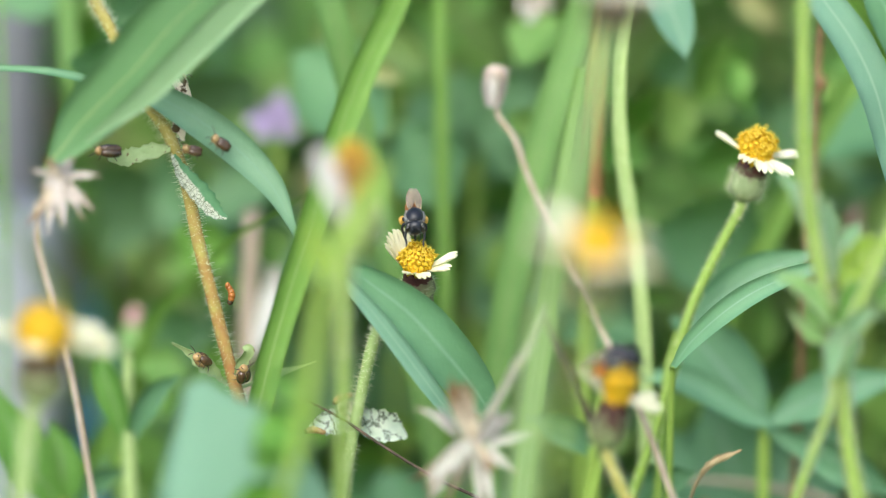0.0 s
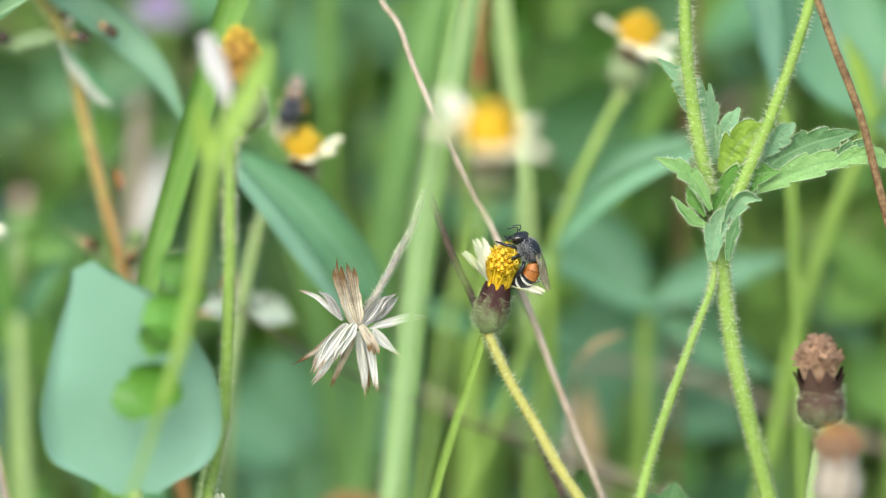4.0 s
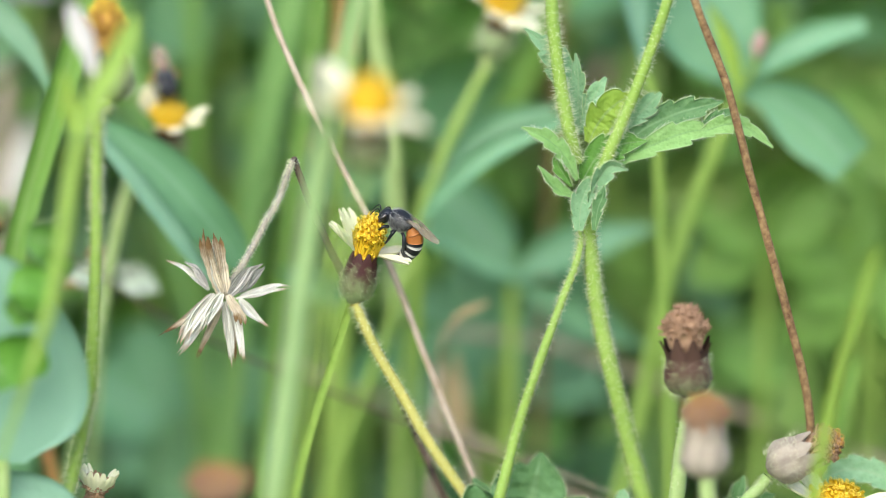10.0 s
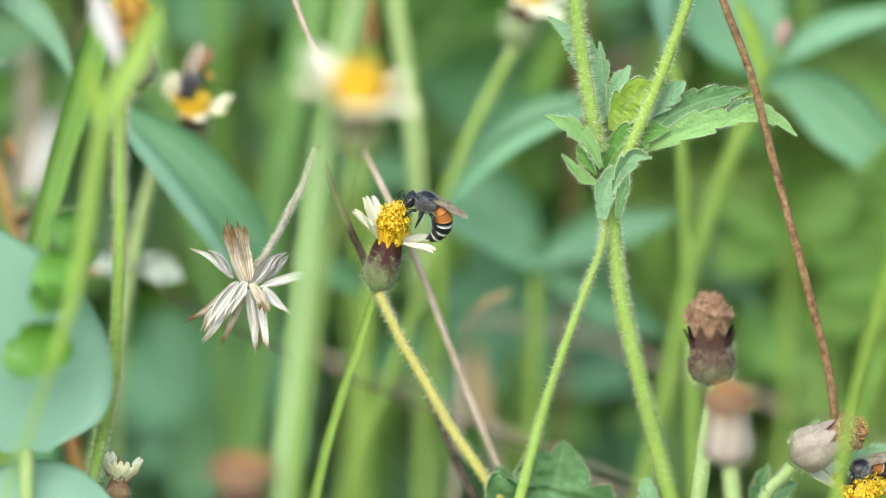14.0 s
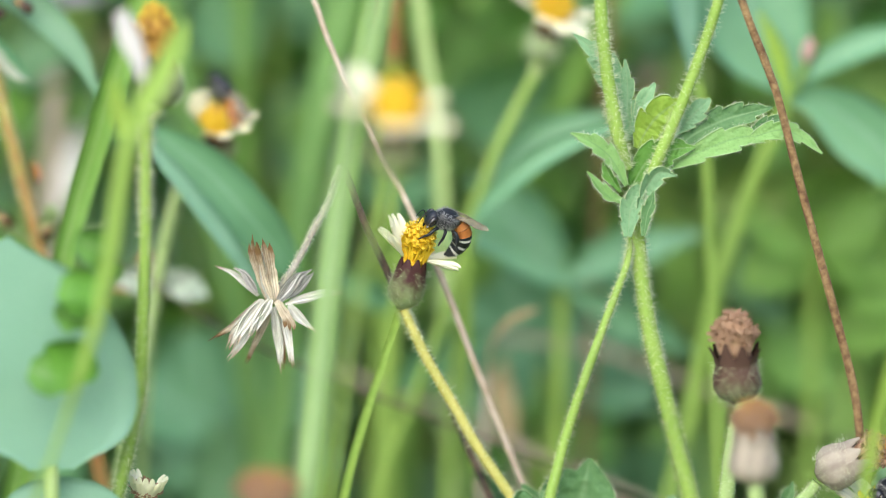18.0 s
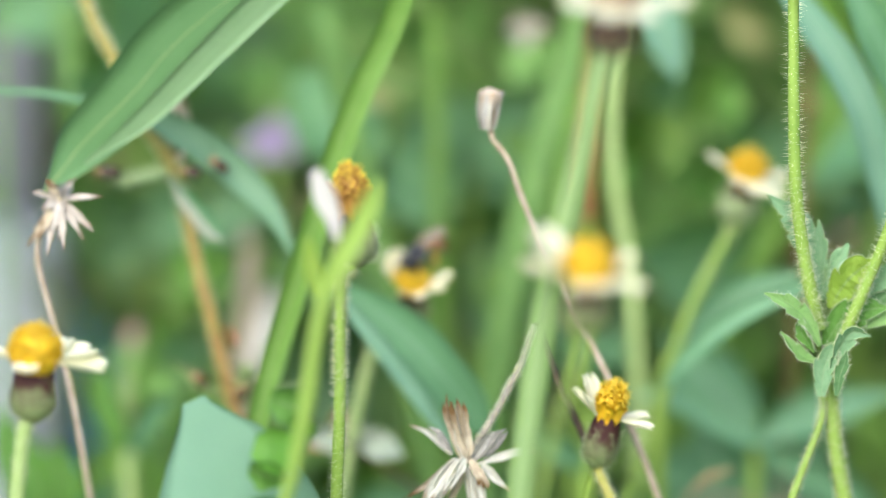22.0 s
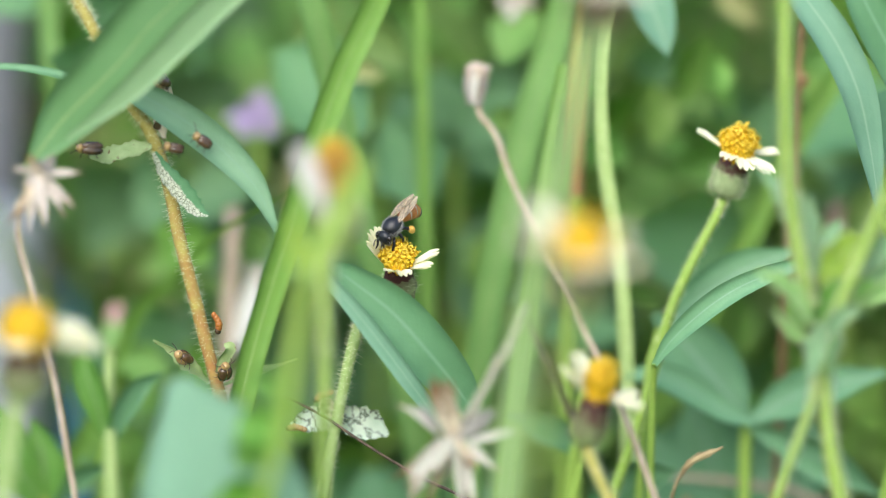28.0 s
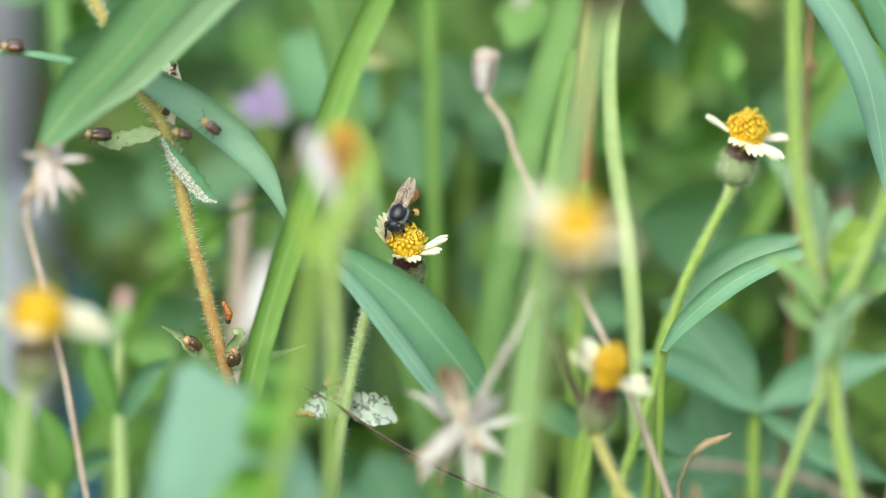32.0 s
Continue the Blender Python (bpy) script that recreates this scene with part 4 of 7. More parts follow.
DRY_FRONT = dry_star("dried daisy star of bleached silver bracts hanging on bent stem", (3.6, -28.0, 110.0), (),
    [(4.7, -28.0, 111.6), (6.0, -28.0, 113.4), (7.9, -28.0, 116.7), (9.4, -28.0, 119.7), (10.8, -28.0, 122.1), (11.9, -28.0, 125.2), (12.8, -28.0, 127.6)], [0.42, 0.4, 0.34], STEM_GREY, hair=900, ground=False)
for line, half, mat in (
        ([(3.1, -28.0, 110.0), (2.4, -28.3, 112.5), (1.5, -28.7, 115.5), (1.1, -29.0, 118.7)], 0.8, BRACT_TAN),
        ([(4.0, -29.0, 110.2), (3.5, -29.3, 112.6), (2.9, -29.7, 115.7), (2.4, -30.0, 118.4)], 1.15, BRACT_TAN),
        ([(3.4, -28.5, 110.1), (2.9, -28.5, 112.9), (2.4, -28.5, 115.5), (1.9, -28.5, 117.3)], 0.7, BRACT_DRY),
        ([(1.8, -27.0, 110.3), (0.2, -27.0, 111.9), (-1.5, -27.0, 113.3), (-3.7, -27.0, 114.2)], 0.5, BRACT_DRY),
        ([(1.6, -28.0, 110.9), (0.7, -28.0, 112.4), (-0.1, -28.0, 113.5), (-1.2, -28.0, 114.2)], 0.5, BRACT_GREY),
        ([(4.6, -29.0, 110.0), (6.0, -29.3, 111.9), (7.2, -29.7, 113.3), (8.7, -30.0, 114.4)], 0.95, BRACT_GREY),
        ([(5.0, -28.0, 109.9), (6.8, -28.3, 111.4), (8.1, -28.7, 112.8), (9.1, -29.0, 113.8)], 0.7, BRACT_GREY),
        ([(4.3, -27.5, 110.1), (5.4, -27.5, 111.6), (6.3, -27.5, 112.6), (7.1, -27.5, 113.3)], 0.6, BRACT_GREY),
        ([(5.4, -28.5, 109.4), (7.9, -28.5, 110.0), (10.4, -28.5, 110.5), (12.5, -28.5, 110.7)], 0.35, BRACT_DRY),
        ([(6.0, -28.0, 109.7), (8.4, -28.0, 110.4), (10.7, -28.0, 111.0), (12.9, -28.0, 110.8)], 0.4, BRACT_DRY),
        ([(5.9, -29.0, 109.4), (7.0, -29.0, 107.9), (8.2, -29.0, 106.8), (9.4, -29.0, 105.7)], 0.62, BRACT_DRY),
        ([(4.3, -30.0, 110.1), (5.1, -30.3, 108.7), (5.8, -30.7, 107.5), (6.0, -31.0, 106.2)], 0.85, BRACT_TAN),
        ([(4.7, -29.0, 109.4), (5.5, -29.3, 106.7), (6.0, -29.7, 103.7), (6.3, -30.0, 101.1)], 0.6, BRACT_DRY),
        ([(3.8, -29.0, 109.0), (4.3, -29.0, 106.2), (4.6, -29.0, 103.2), (4.8, -29.0, 100.2)], 0.6, BRACT_DRY),
        ([(4.1, -28.5, 108.6), (4.7, -28.5, 106.1), (5.1, -28.5, 103.5), (5.2, -28.5, 100.7)], 0.45, BRACT_TAN),
        ([(2.4, -30.0, 110.1), (0.7, -30.3, 108.2), (-0.6, -30.7, 106.0), (-1.6, -31.0, 103.6)], 0.9, BRACT_DRY),
        ([(2.9, -29.0, 109.7), (1.2, -29.3, 107.1), (-0.4, -29.7, 104.5), (-2.1, -30.0, 102.2)], 0.75, BRACT_DRY),
        ([(3.5, -28.0, 108.5), (2.3, -28.0, 106.1), (1.2, -28.0, 103.6), (0.3, -28.0, 101.4)], 0.5, BRACT_TAN),
        ([(1.8, -29.0, 109.9), (-0.1, -29.0, 107.8), (-2.4, -29.0, 106.0), (-4.7, -29.0, 104.5)], 0.55, BRACT_TAN),
        ([(2.6, -30.0, 110.1), (0.9, -30.0, 108.4), (-1.0, -30.0, 106.7), (-2.4, -30.0, 103.8)], 0.7, BRACT_DRY),
        ([(3.4, -31.0, 110.4), (2.5, -31.0, 109.1), (1.6, -31.0, 107.4), (1.0, -31.0, 105.7)], 0.8, BRACT_DRY)):
    rnd = random.Random(int(half * 1000) + int(abs(line[-1][0]) * 10))
    blunt = mat is BRACT_TAN and half > 0.75
    for k, (wide, slip) in enumerate(((0.62, 0.0), (0.5, 0.7), (0.46, -0.75)) if blunt else ((0.95, 0.0), (0.68, 0.45), (0.62, -0.5))):
        q = [Vector(v) + Vector((slip * half * 0.8 * (0.4 + 0.3 * i), -0.12 * k, rnd.uniform(-0.2, 0.2) * half)) for i, v in enumerate(line)]
        q[-1] = q[-2].lerp(q[-1], rnd.uniform(0.55, 1.0) if k else 1.0)
        leaf_of(DRY_FRONT, q, [half * 0.35, half * wide, half * wide * 1.05, half * wide * (0.8 if blunt else 0.72), half * (0.45 if blunt else 0.25), 0.03], mat, name="bract", tilt=rnd.uniform(-30, 30), fold=rnd.uniform(0.3, 0.8), thick=0.12, wave=0.16, cols=6, per=7, seed=rnd.randrange(999), teeth=4 if blunt else 0, depth=0.35 if blunt else 0.0)
DRY_STALK_LINE = [(12.9, -28.0, 127.7), (13.4, -27.1, 126.1), (14.9, -26.3, 121.8), (16.6, -25.4, 117.5), (18.7, -24.6, 112.8), (21.5, -23.7, 106.3), (25.9, -22.9, 97.2), (30.3, -22.0, 86.5)]
stem_of(DRY_FRONT, DRY_STALK_LINE, [0.42, 0.5, 0.5, 0.5], STEM_DARK, 160, 0.35, name="stalk", label="dark lower stalk")
dry_star("dried daisy star of pale pinkish bracts on thin brown stalk", (-49.3, -20.0, 142.8),
    ((160, 3.6, 0.43, 0.1, BRACT_PINK), (120, 3.4, 0.5, 0.2, BRACT_TAN), (60, 3.4, 0.36, 0.1, BRACT_PINK), (8, 5.2, 0.32, 0.1, BRACT_PINK), (240, 7.6, 0.6, 0.1, BRACT_TAN), (258, 6.6, 0.50, 0.3, BRACT_PINK), (275, 6.0, 0.50, 0.2, BRACT_PINK), (300, 6.0, 0.50, 0.2, BRACT_PINK), (318, 5.4, 0.50, 0.2, BRACT_PINK), (200, 3.2, 0.50, 0.4, BRACT_PINK)),
    [(-49.8, -19.0, 141.3), (-51.8, -18.0, 138.2), (-52.2, -18.0, 134.0), (-50.3, -18.0, 126.5), (-47.8, -18.0, 116.2), (-45.1, -18.0, 100.5)], [0.35, 0.4, 0.5], STEM_TAN, hair=60, seed=6)

knob = thing("dry_flower", base_of([(30.3, -22.0, 99.5), (34.9, -22.0, 87.7)]), "closed dry knob head on thin curved tan stalk", "dry flower", "dry flowers")
stem_of(knob, [(6.9, -16.0, 153.0), (7.1, -16.0, 150.2)] + [(9.2, -17.0, 147.4), (11.2, -17.7, 141.9), (14.9, -18.4, 133.6), (19.3, -19.1, 124.9), (21.9, -19.9, 119.8), (25.9, -20.6, 111.1), (30.3, -21.3, 99.4), (34.9, -22.0, 87.7)], [0.34, 0.38, 0.42, 0.46, 0.5], STEM_TAN, 90, 0.4)
ksh = Shape()
lathe(ksh, (6.3, -16.0, 151.3), (0.12, 0, 1), [(0, 0.45), (0.7, 1.0), (2.0, 1.1), (3.1, 1.25), (4.1, 1.5), (5.0, 1.4), (5.5, 0.7)], 14, 0.16, 4)
part("bud", ksh, STEM_TAN, knob, "wrinkled pale brown bud")
for k in range(13):
    g = k * 0.49
    p = Vector((6.4, -16.0, 151.5))
    d = Vector((math.cos(g), math.sin(g), 0))
    leaf_of(knob, [p + d * 0.9, p + d * 1.3 + Vector((0, 0, 2.2)), p + d * 1.6 + Vector((0.5, 0, 4.9))], [0.25, 0.4, 0.15], (BRACT_GREY, BRACT_DRY, STEM_GREY)[k % 3], name="bract", tilt=k * 40, thick=0.12)

fluff = thing("dry_flower", base_of([(12.0, 48.0, 153.4), (15.9, 16.0, 149.6)]), "ragged beige dry flower head on a thin stalk", "dry flower", "dry flowers")
stem_of(fluff, [(13.6, 48.0, 152.6), (15.0, 48.0, 148.9), (14.5, 48.0, 139.8), (12.1, 48.0, 129.9), (9.8, 48.0, 118.5)], [0.5, 0.5], STEM_TAN)
rnd = random.Random(12)
for k in range(16):
    c = Vector((12.8, 48.0, 154.2)) + Vector((rnd.uniform(-2.5, 2), rnd.uniform(-1, 1), rnd.uniform(-1.5, 2)))
    d = Vector((rnd.uniform(-1, 1), rnd.uniform(-1, 0.4), rnd.uniform(-1, 1))).normalized() * rnd.uniform(1.5, 3)
    leaf_of(fluff, [c, c + d * 0.5, c + d], [0.3, 0.6, 0.1], BRACT_DRY if k % 3 else STEM_TAN, name="bract", tilt=rnd.uniform(0, 180), thick=0.12)


# ---- grass blades ----
def grass_blade(label, pts, widths, mat=GRASS, ground=True, **kw):
    line = down(pts, 0.3) if ground else pts
    q = Vector(line[-1])
    ob = thing("grass_blade", (q.x, q.y, 0.0 if ground else q.z), label, "grass", "grass blades")
    kw.setdefault("thick", 0.2)
    body = leaf_of(ob, line, widths, mat, name="blade", **kw)
    if max(widths) > 0.85:
        sh = Shape()
        tube(sh, [Vector(p) + Vector((0, -0.05, 0)) for p in line], [0.06, 0.09, 0.1, 0.12], 6, 6, 0.0)
        part("midrib", sh, STEM_PALE, body, "pale midrib")
    return ob


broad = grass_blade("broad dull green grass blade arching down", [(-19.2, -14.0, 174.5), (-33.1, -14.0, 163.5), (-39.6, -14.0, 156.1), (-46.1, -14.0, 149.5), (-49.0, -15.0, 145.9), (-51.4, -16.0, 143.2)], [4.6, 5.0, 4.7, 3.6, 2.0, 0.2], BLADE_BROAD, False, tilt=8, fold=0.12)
# paler tone of the lower half is set by a strip laid over the blade
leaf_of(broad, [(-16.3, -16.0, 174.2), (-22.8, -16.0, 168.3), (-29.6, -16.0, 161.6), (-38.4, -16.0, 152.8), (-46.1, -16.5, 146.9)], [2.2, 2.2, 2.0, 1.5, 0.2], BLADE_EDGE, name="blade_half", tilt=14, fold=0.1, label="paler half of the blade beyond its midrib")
grass_blade("bright green grass blade leaning upward", [(-3.9, -8.0, 169.9), (-6.8, -8.0, 162.5), (-10.2, -9.0, 155.3), (-13.5, -10.0, 146.6), (-17.1, -11.0, 135.0), (-20.8, -11.0, 123.0), (-23.5, -12.0, 112.9), (-25.9, -12.0, 101.0)], [1.7, 1.8, 1.9, 1.9, 1.7, 1.6, 1.5, 1.4, 1.2], GRASS, tilt=12, fold=0.3)
grass_blade("green grass blade leaning behind the near daisy", [(19.4, 30.0, 160.8), (16.8, 30.0, 151.1), (13.5, 29.0, 140.8), (10.9, 28.0, 128.9), (8.6, 28.0, 117.5), (7.0, 28.0, 107.0), (5.7, 28.0, 93.4)], [2.0, 2.2, 2.3, 2.2, 2.2, 2.1, 2.0, 1.8], GRASS_MAT, tilt=-15, fold=0.25)
grass_blade("slender yellow-green grass stalk with a gentle bend", [(24.1, 20.0, 160.9), (23.0, 20.0, 151.2), (23.2, 20.0, 140.7), (24.7, 20.0, 129.5), (25.9, 20.0, 119.7), (26.4, 20.0, 110.8), (26.6, 20.0, 99.5)], [0.9, 0.95, 1.0, 1.0, 0.95, 0.9, 0.8], STEM_PALE, tilt=0, fold=0.4)
grass_blade("blurred green blade rising from behind", [(-15.5, 26.0, 160.8), (-13.6, 26.0, 153.2), (-11.8, 27.0, 145.6), (-9.2, 28.0, 133.4)], [2.0, 1.9, 1.8, 1.4, 1.2], GRASS_MAT, tilt=5)
grass_blade("thin yellow-green stalk far behind", [(-50.1, 44.0, 158.6), (-49.5, 44.0, 151.1), (-48.9, 45.0, 141.8), (-47.6, 60.0, 127.9)], [1.3, 1.4, 1.1, 0.8], GRASS_MAT)
grass_blade("thin green stalk by the grey post", [(-59.0, 50.0, 157.6), (-58.6, 50.0, 147.1), (-58.5, 50.0, 134.9), (-58.3, 50.0, 122.7)], [0.4, 0.5, 0.4], GRASS_MAT)
grass_blade("thin upright green grass behind the daisy", [(-0.7, 40.0, 158.5), (-0.3, 40.0, 142.7), (0.1, 40.0, 124.5)], [0.9, 1.0, 0.9], GRASS)
grass_blade("thin green grass behind the dry knob", [(18.2, 20.0, 150.5), (16.4, 20.0, 140.1), (14.9, 20.0, 128.1)], [0.8, 1.0, 0.9], GRASS)
grass_blade("yellow-green grass leaning in the corner", [(55.4, 36.0, 147.8), (49.5, 36.0, 138.8), (44.4, 38.0, 127.9)], [1.4, 1.5, 1.2], GRASS)
grass_blade("green stalk behind the drooping bud", [(87.1, 8.0, 94.4), (85.4, 8.0, 86.8), (83.5, 8.0, 75.8)], [0.9, 1.0, 0.9], GRASS)
grass_blade("thin green stalk beside the near daisy", [(20.3, -27.0, 108.6), (18.7, -25.8, 103.0), (16.1, -24.5, 94.9), (14.0, -23.2, 87.2), (12.4, -22.0, 80.0)], [0.5, 0.55, 0.6, 0.65], STEM_GREEN, fold=0.6, thick=0.5)
grass_blade("pale green grass blade leaning close to the camera", [(86.8, -72.0, 123.7), (84.7, -72.0, 116.4), (82.5, -72.0, 109.1), (80.4, -72.0, 100.3), (78.7, -72.0, 90.0)], [0.5, 0.65, 0.75, 0.75, 0.7], LEAF_YELLOW, tilt=10, fold=0.2)

# reed-like leaves in the upper corner, one dark underneath
corner = thing("broad_leaf_weed", base_of([(62.7, 2.0, 137.9), (62.8, 2.0, 123.7)]), "long arching blue-green leaves of a tall weed", "plant")
leaf_of(corner, [(44.3, 0.0, 169.4), (48.7, 0.0, 163.4), (53.1, 0.0, 157.1), (56.1, 0.0, 150.5), (57.7, 1.0, 143.3), (59.1, 2.0, 134.2)], [1.4, 2.2, 2.6, 2.4, 1.8, 0.6], LEAF_PALE, tilt=20, fold=0.15)
leaf_of(corner, [(50.5, 3.0, 166.7), (53.5, 3.0, 162.2), (57.6, 3.0, 157.1), (62.8, 3.0, 149.6)], [1.5, 2.0, 2.0, 1.0], GRASS, tilt=-40, fold=0.3)
leaf_of(corner, [(54.5, -2.0, 167.5), (57.4, -2.0, 161.6), (61.1, -1.0, 154.0), (63.4, 0.0, 145.7)], [1.5, 2.6, 2.6, 1.0], LEAF_BLUE, tilt=10, fold=0.2)
stem_of(corner, [(59.2, 2.0, 134.2), (60.6, 2.0, 129.0), (61.1, 2.0, 117.8)], [0.7, 0.8], STEM_GREEN)

hang = thing("broad_leaf_weed", base_of([(24.6, 12.0, 171.2), (16.1, 40.0, 156.2)]), "pointed blue-green leaf tip hanging down", "plant")
leaf_of(hang, [(22.6, 26.0, 169.7), (27.1, 26.0, 163.7), (29.6, 26.0, 157.8), (31.1, 26.0, 153.6), (31.8, 26.0, 150.7)], [2.2, 3.2, 3.0, 1.8, 0.1], LEAF_PALE, tilt=10, fold=0.25)
stem_of(hang, [(22.4, 26.0, 169.9), (21.1, 20.0, 169.2), (20.5, 38.0, 156.5), (20.5, 44.0, 140.5)], [0.5, 0.6], STEM_GREEN)

# ---- the narrow-leaved weed that crosses the bright blade ----
weed = thing("narrow_leaf_weed", base_of([(-18.6, -4.0, 130.8), (-20.8, -2.0, 115.5)]), "weed with narrow blue-green lance leaves", "plant")
stem_of(weed, [(-13.3, -6.0, 129.2), (-16.4, -5.0, 130.2), (-18.4, -4.0, 130.4), (-19.7, -3.0, 124.7), (-21.6, -2.0, 114.8)], [0.5, 0.7, 0.7], STEM_GREEN)
leaf_of(weed, [(-18.4, -4.0, 130.8), (-19.7, -4.0, 134.1), (-22.2, -3.0, 138.8), (-26.6, -2.0, 143.4), (-31.7, -2.0, 147.3), (-36.9, -2.0, 150.3), (-40.9, -2.0, 151.3)], [0.35, 0.6, 1.6, 2.2, 2.2, 1.6, 0.3], LEAF_MID, tilt=-12, fold=0.2, per=8)
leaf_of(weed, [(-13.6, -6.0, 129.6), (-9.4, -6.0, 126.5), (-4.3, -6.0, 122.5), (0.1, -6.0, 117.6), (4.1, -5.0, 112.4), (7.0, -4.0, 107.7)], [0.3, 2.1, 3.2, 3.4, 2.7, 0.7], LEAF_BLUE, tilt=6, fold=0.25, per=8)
# light on the folded lower half is put into a separate paler strip
leaf_of(weed, [(-14.0, -9.0, 130.0), (-11.8, -9.0, 126.6), (-8.5, -9.0, 122.6), (-4.7, -9.0, 117.6), (-0.9, -9.0, 112.4), (3.1, -8.0, 106.8)], [0.2, 0.8, 1.15, 1.25, 1.1, 0.4], LEAF_PALE, tilt=-12, fold=0.1, per=8, name="leaf_edge", label="paler strip put in as the lit lower half of the lance leaf")
leaf_of(weed, [(-66.8, -2.0, 153.8), (-61.7, -2.0, 154.2), (-55.1, -2.0, 154.0), (-50.7, -2.0, 153.6), (-46.4, -2.0, 152.7), (-40.9, -2.0, 151.2)], [0.35, 0.4, 0.5, 0.6, 0.4], LEAF_BLUE, tilt=30, fold=0.3)

# ---- the red stem with eaten leaves ----
red = thing("red_stem_weed", base_of([(-29.3, 0.0, 121.1), (-26.3, 0.0, 109.2)]), "reddish hairy stem with leaves eaten to lace", "plant")
stem_of(red, [(-46.4, 0.0, 166.5), (-45.1, 0.0, 162.7), (-43.1, 0.0, 159.0), (-38.7, 0.0, 149.8), (-35.6, 0.0, 145.1), (-33.4, 0.0, 139.0), (-31.7, 0.0, 130.8), (-29.4, 0.0, 121.5), (-26.5, 0.0, 109.9)], [0.75, 0.8, 0.85, 0.85, 0.9], STEM_RED, 1500, 1.1)
leaf_of(red, [(-35.3, -1.0, 143.3), (-38.0, -1.0, 142.9), (-40.9, -1.0, 142.0), (-43.4, -1.0, 142.1)], [0.5, 1.5, 1.5, 0.4], LEAF_EATEN, tilt=-35, wave=0.3, teeth=7, depth=0.35, label="eaten side leaf")
leaf_of(red, [(-35.0, -2.0, 142.7), (-33.6, -2.0, 140.1), (-31.4, -2.0, 137.5), (-29.6, -2.0, 135.3), (-28.0, -2.0, 134.4)], [0.5, 1.3, 1.6, 1.3, 0.3], LEAF_CHEWED, tilt=15, wave=0.2, teeth=8, depth=0.3, label="drooping eaten leaf")
leaf_of(red, [(-33.6, -1.0, 144.4), (-34.1, -1.0, 146.2), (-35.4, 0.0, 147.9)], [0.4, 1.0, 0.3], LEAF_EATEN_PALE, tilt=40, wave=0.3)
leaf_of(red, [(-38.2, 1.0, 151.4), (-36.5, 1.0, 152.3), (-35.1, 1.0, 153.1), (-33.8, 1.0, 151.4), (-32.4, 1.0, 148.9)], [0.2, 1.1, 1.7, 1.1, 0.1], LEAF_EATEN_PALE, tilt=-15, wave=0.3, teeth=6, depth=0.3, label="bleached lace leaf")
leaf_of(red, [(-36.6, 0.5, 151.5), (-35.7, 0.5, 153.0), (-35.3, 0.5, 154.5)], [1.2, 1.0, 0.1], LEAF_EATEN_PALE, tilt=10, wave=0.2, teeth=4, depth=0.3)
leaf_of(red, [(-28.1, 0.0, 112.2), (-30.0, -1.0, 114.2), (-32.2, -1.0, 116.2), (-35.2, -1.0, 117.8)], [0.4, 1.3, 1.0, 0.2], LEAF_EATEN, tilt=25, wave=0.35, teeth=6, depth=0.4)
leaf_of(red, [(-26.9, -1.0, 113.5), (-26.0, -1.0, 115.3), (-25.3, -1.0, 116.8), (-26.0, -1.0, 117.2)], [0.4, 0.9, 0.8, 0.2], LEAF_EATEN, tilt=-30, wave=0.3)
leaf_of(red, [(-26.7, 1.0, 111.2), (-22.4, 1.0, 112.9), (-19.4, 1.0, 113.8), (-16.5, 1.0, 115.0)], [0.3, 0.8, 0.5, 0.1], LEAF_EATEN, tilt=60, wave=0.2)

lace = thing("eaten_leaf_weed", base_of([(-11.7, 4.0, 105.5), (-13.5, 6.0, 96.1)]), "pale leaf skeleton eaten between its veins", "plant")
leaf_of(lace, [(-11.5, 2.0, 106.9), (-9.5, 2.0, 106.7), (-6.9, 2.0, 105.9), (-4.7, 2.0, 104.7)], [1.2, 2.3, 2.3, 0.4], LEAF_LACE, tilt=10, wave=0.2, teeth=7, depth=0.25, label="skeletonised leaf")
leaf_of(lace, [(-11.7, 2.0, 106.7), (-13.6, 2.0, 106.9), (-15.8, 2.0, 106.5), (-17.5, 2.0, 106.1)], [1.0, 2.0, 1.6, 0.3], LEAF_LACE, tilt=-15, wave=0.2, teeth=6, depth=0.25, label="skeletonised leaf")
leaf_of(lace, [(-11.6, 2.0, 107.1), (-12.7, 2.0, 108.6), (-13.6, 2.0, 110.3)], [0.5, 1.0, 0.2], LEAF_EATEN_PALE, tilt=-15, wave=0.2)
stem_of(lace, [(-11.7, 3.0, 106.8), (-12.0, 3.0, 104.2), (-12.4, 4.0, 97.9)], [0.5, 0.6], STEM_PALE)

twig = thing("dry_twig", (4.1, -4.0, 98.0), "thin grey-brown dry twig lying across stems", "twig")
stem_of(twig, [(-18.7, -1.0, 110.6), (-13.5, -1.0, 108.0), (-7.6, -2.0, 104.2), (-1.8, -3.0, 100.8), (3.7, -4.0, 98.3), (12.9, -4.0, 94.2)], [0.16, 0.2, 0.24, 0.28], STEM_DARK, 30, 0.3)
curl = thing("dry_twig", base_of([(32.2, 4.0, 94.0), (32.0, 4.0, 92.1)]), "curled ochre dry leaf among the weeds", "twig")
leaf_of(curl, [(32.2, 4.0, 94.0), (32.5, 3.2, 97.0), (33.7, 2.5, 99.6), (36.0, 1.8, 101.7), (38.8, 1.0, 103.3)], [0.5, 0.7, 0.5, 0.8, 0.55, 0.15], DRY_LEAF, tilt=40, fold=0.7, wave=0.5, twist=160, teeth=9, depth=0.4, thick=0.3)
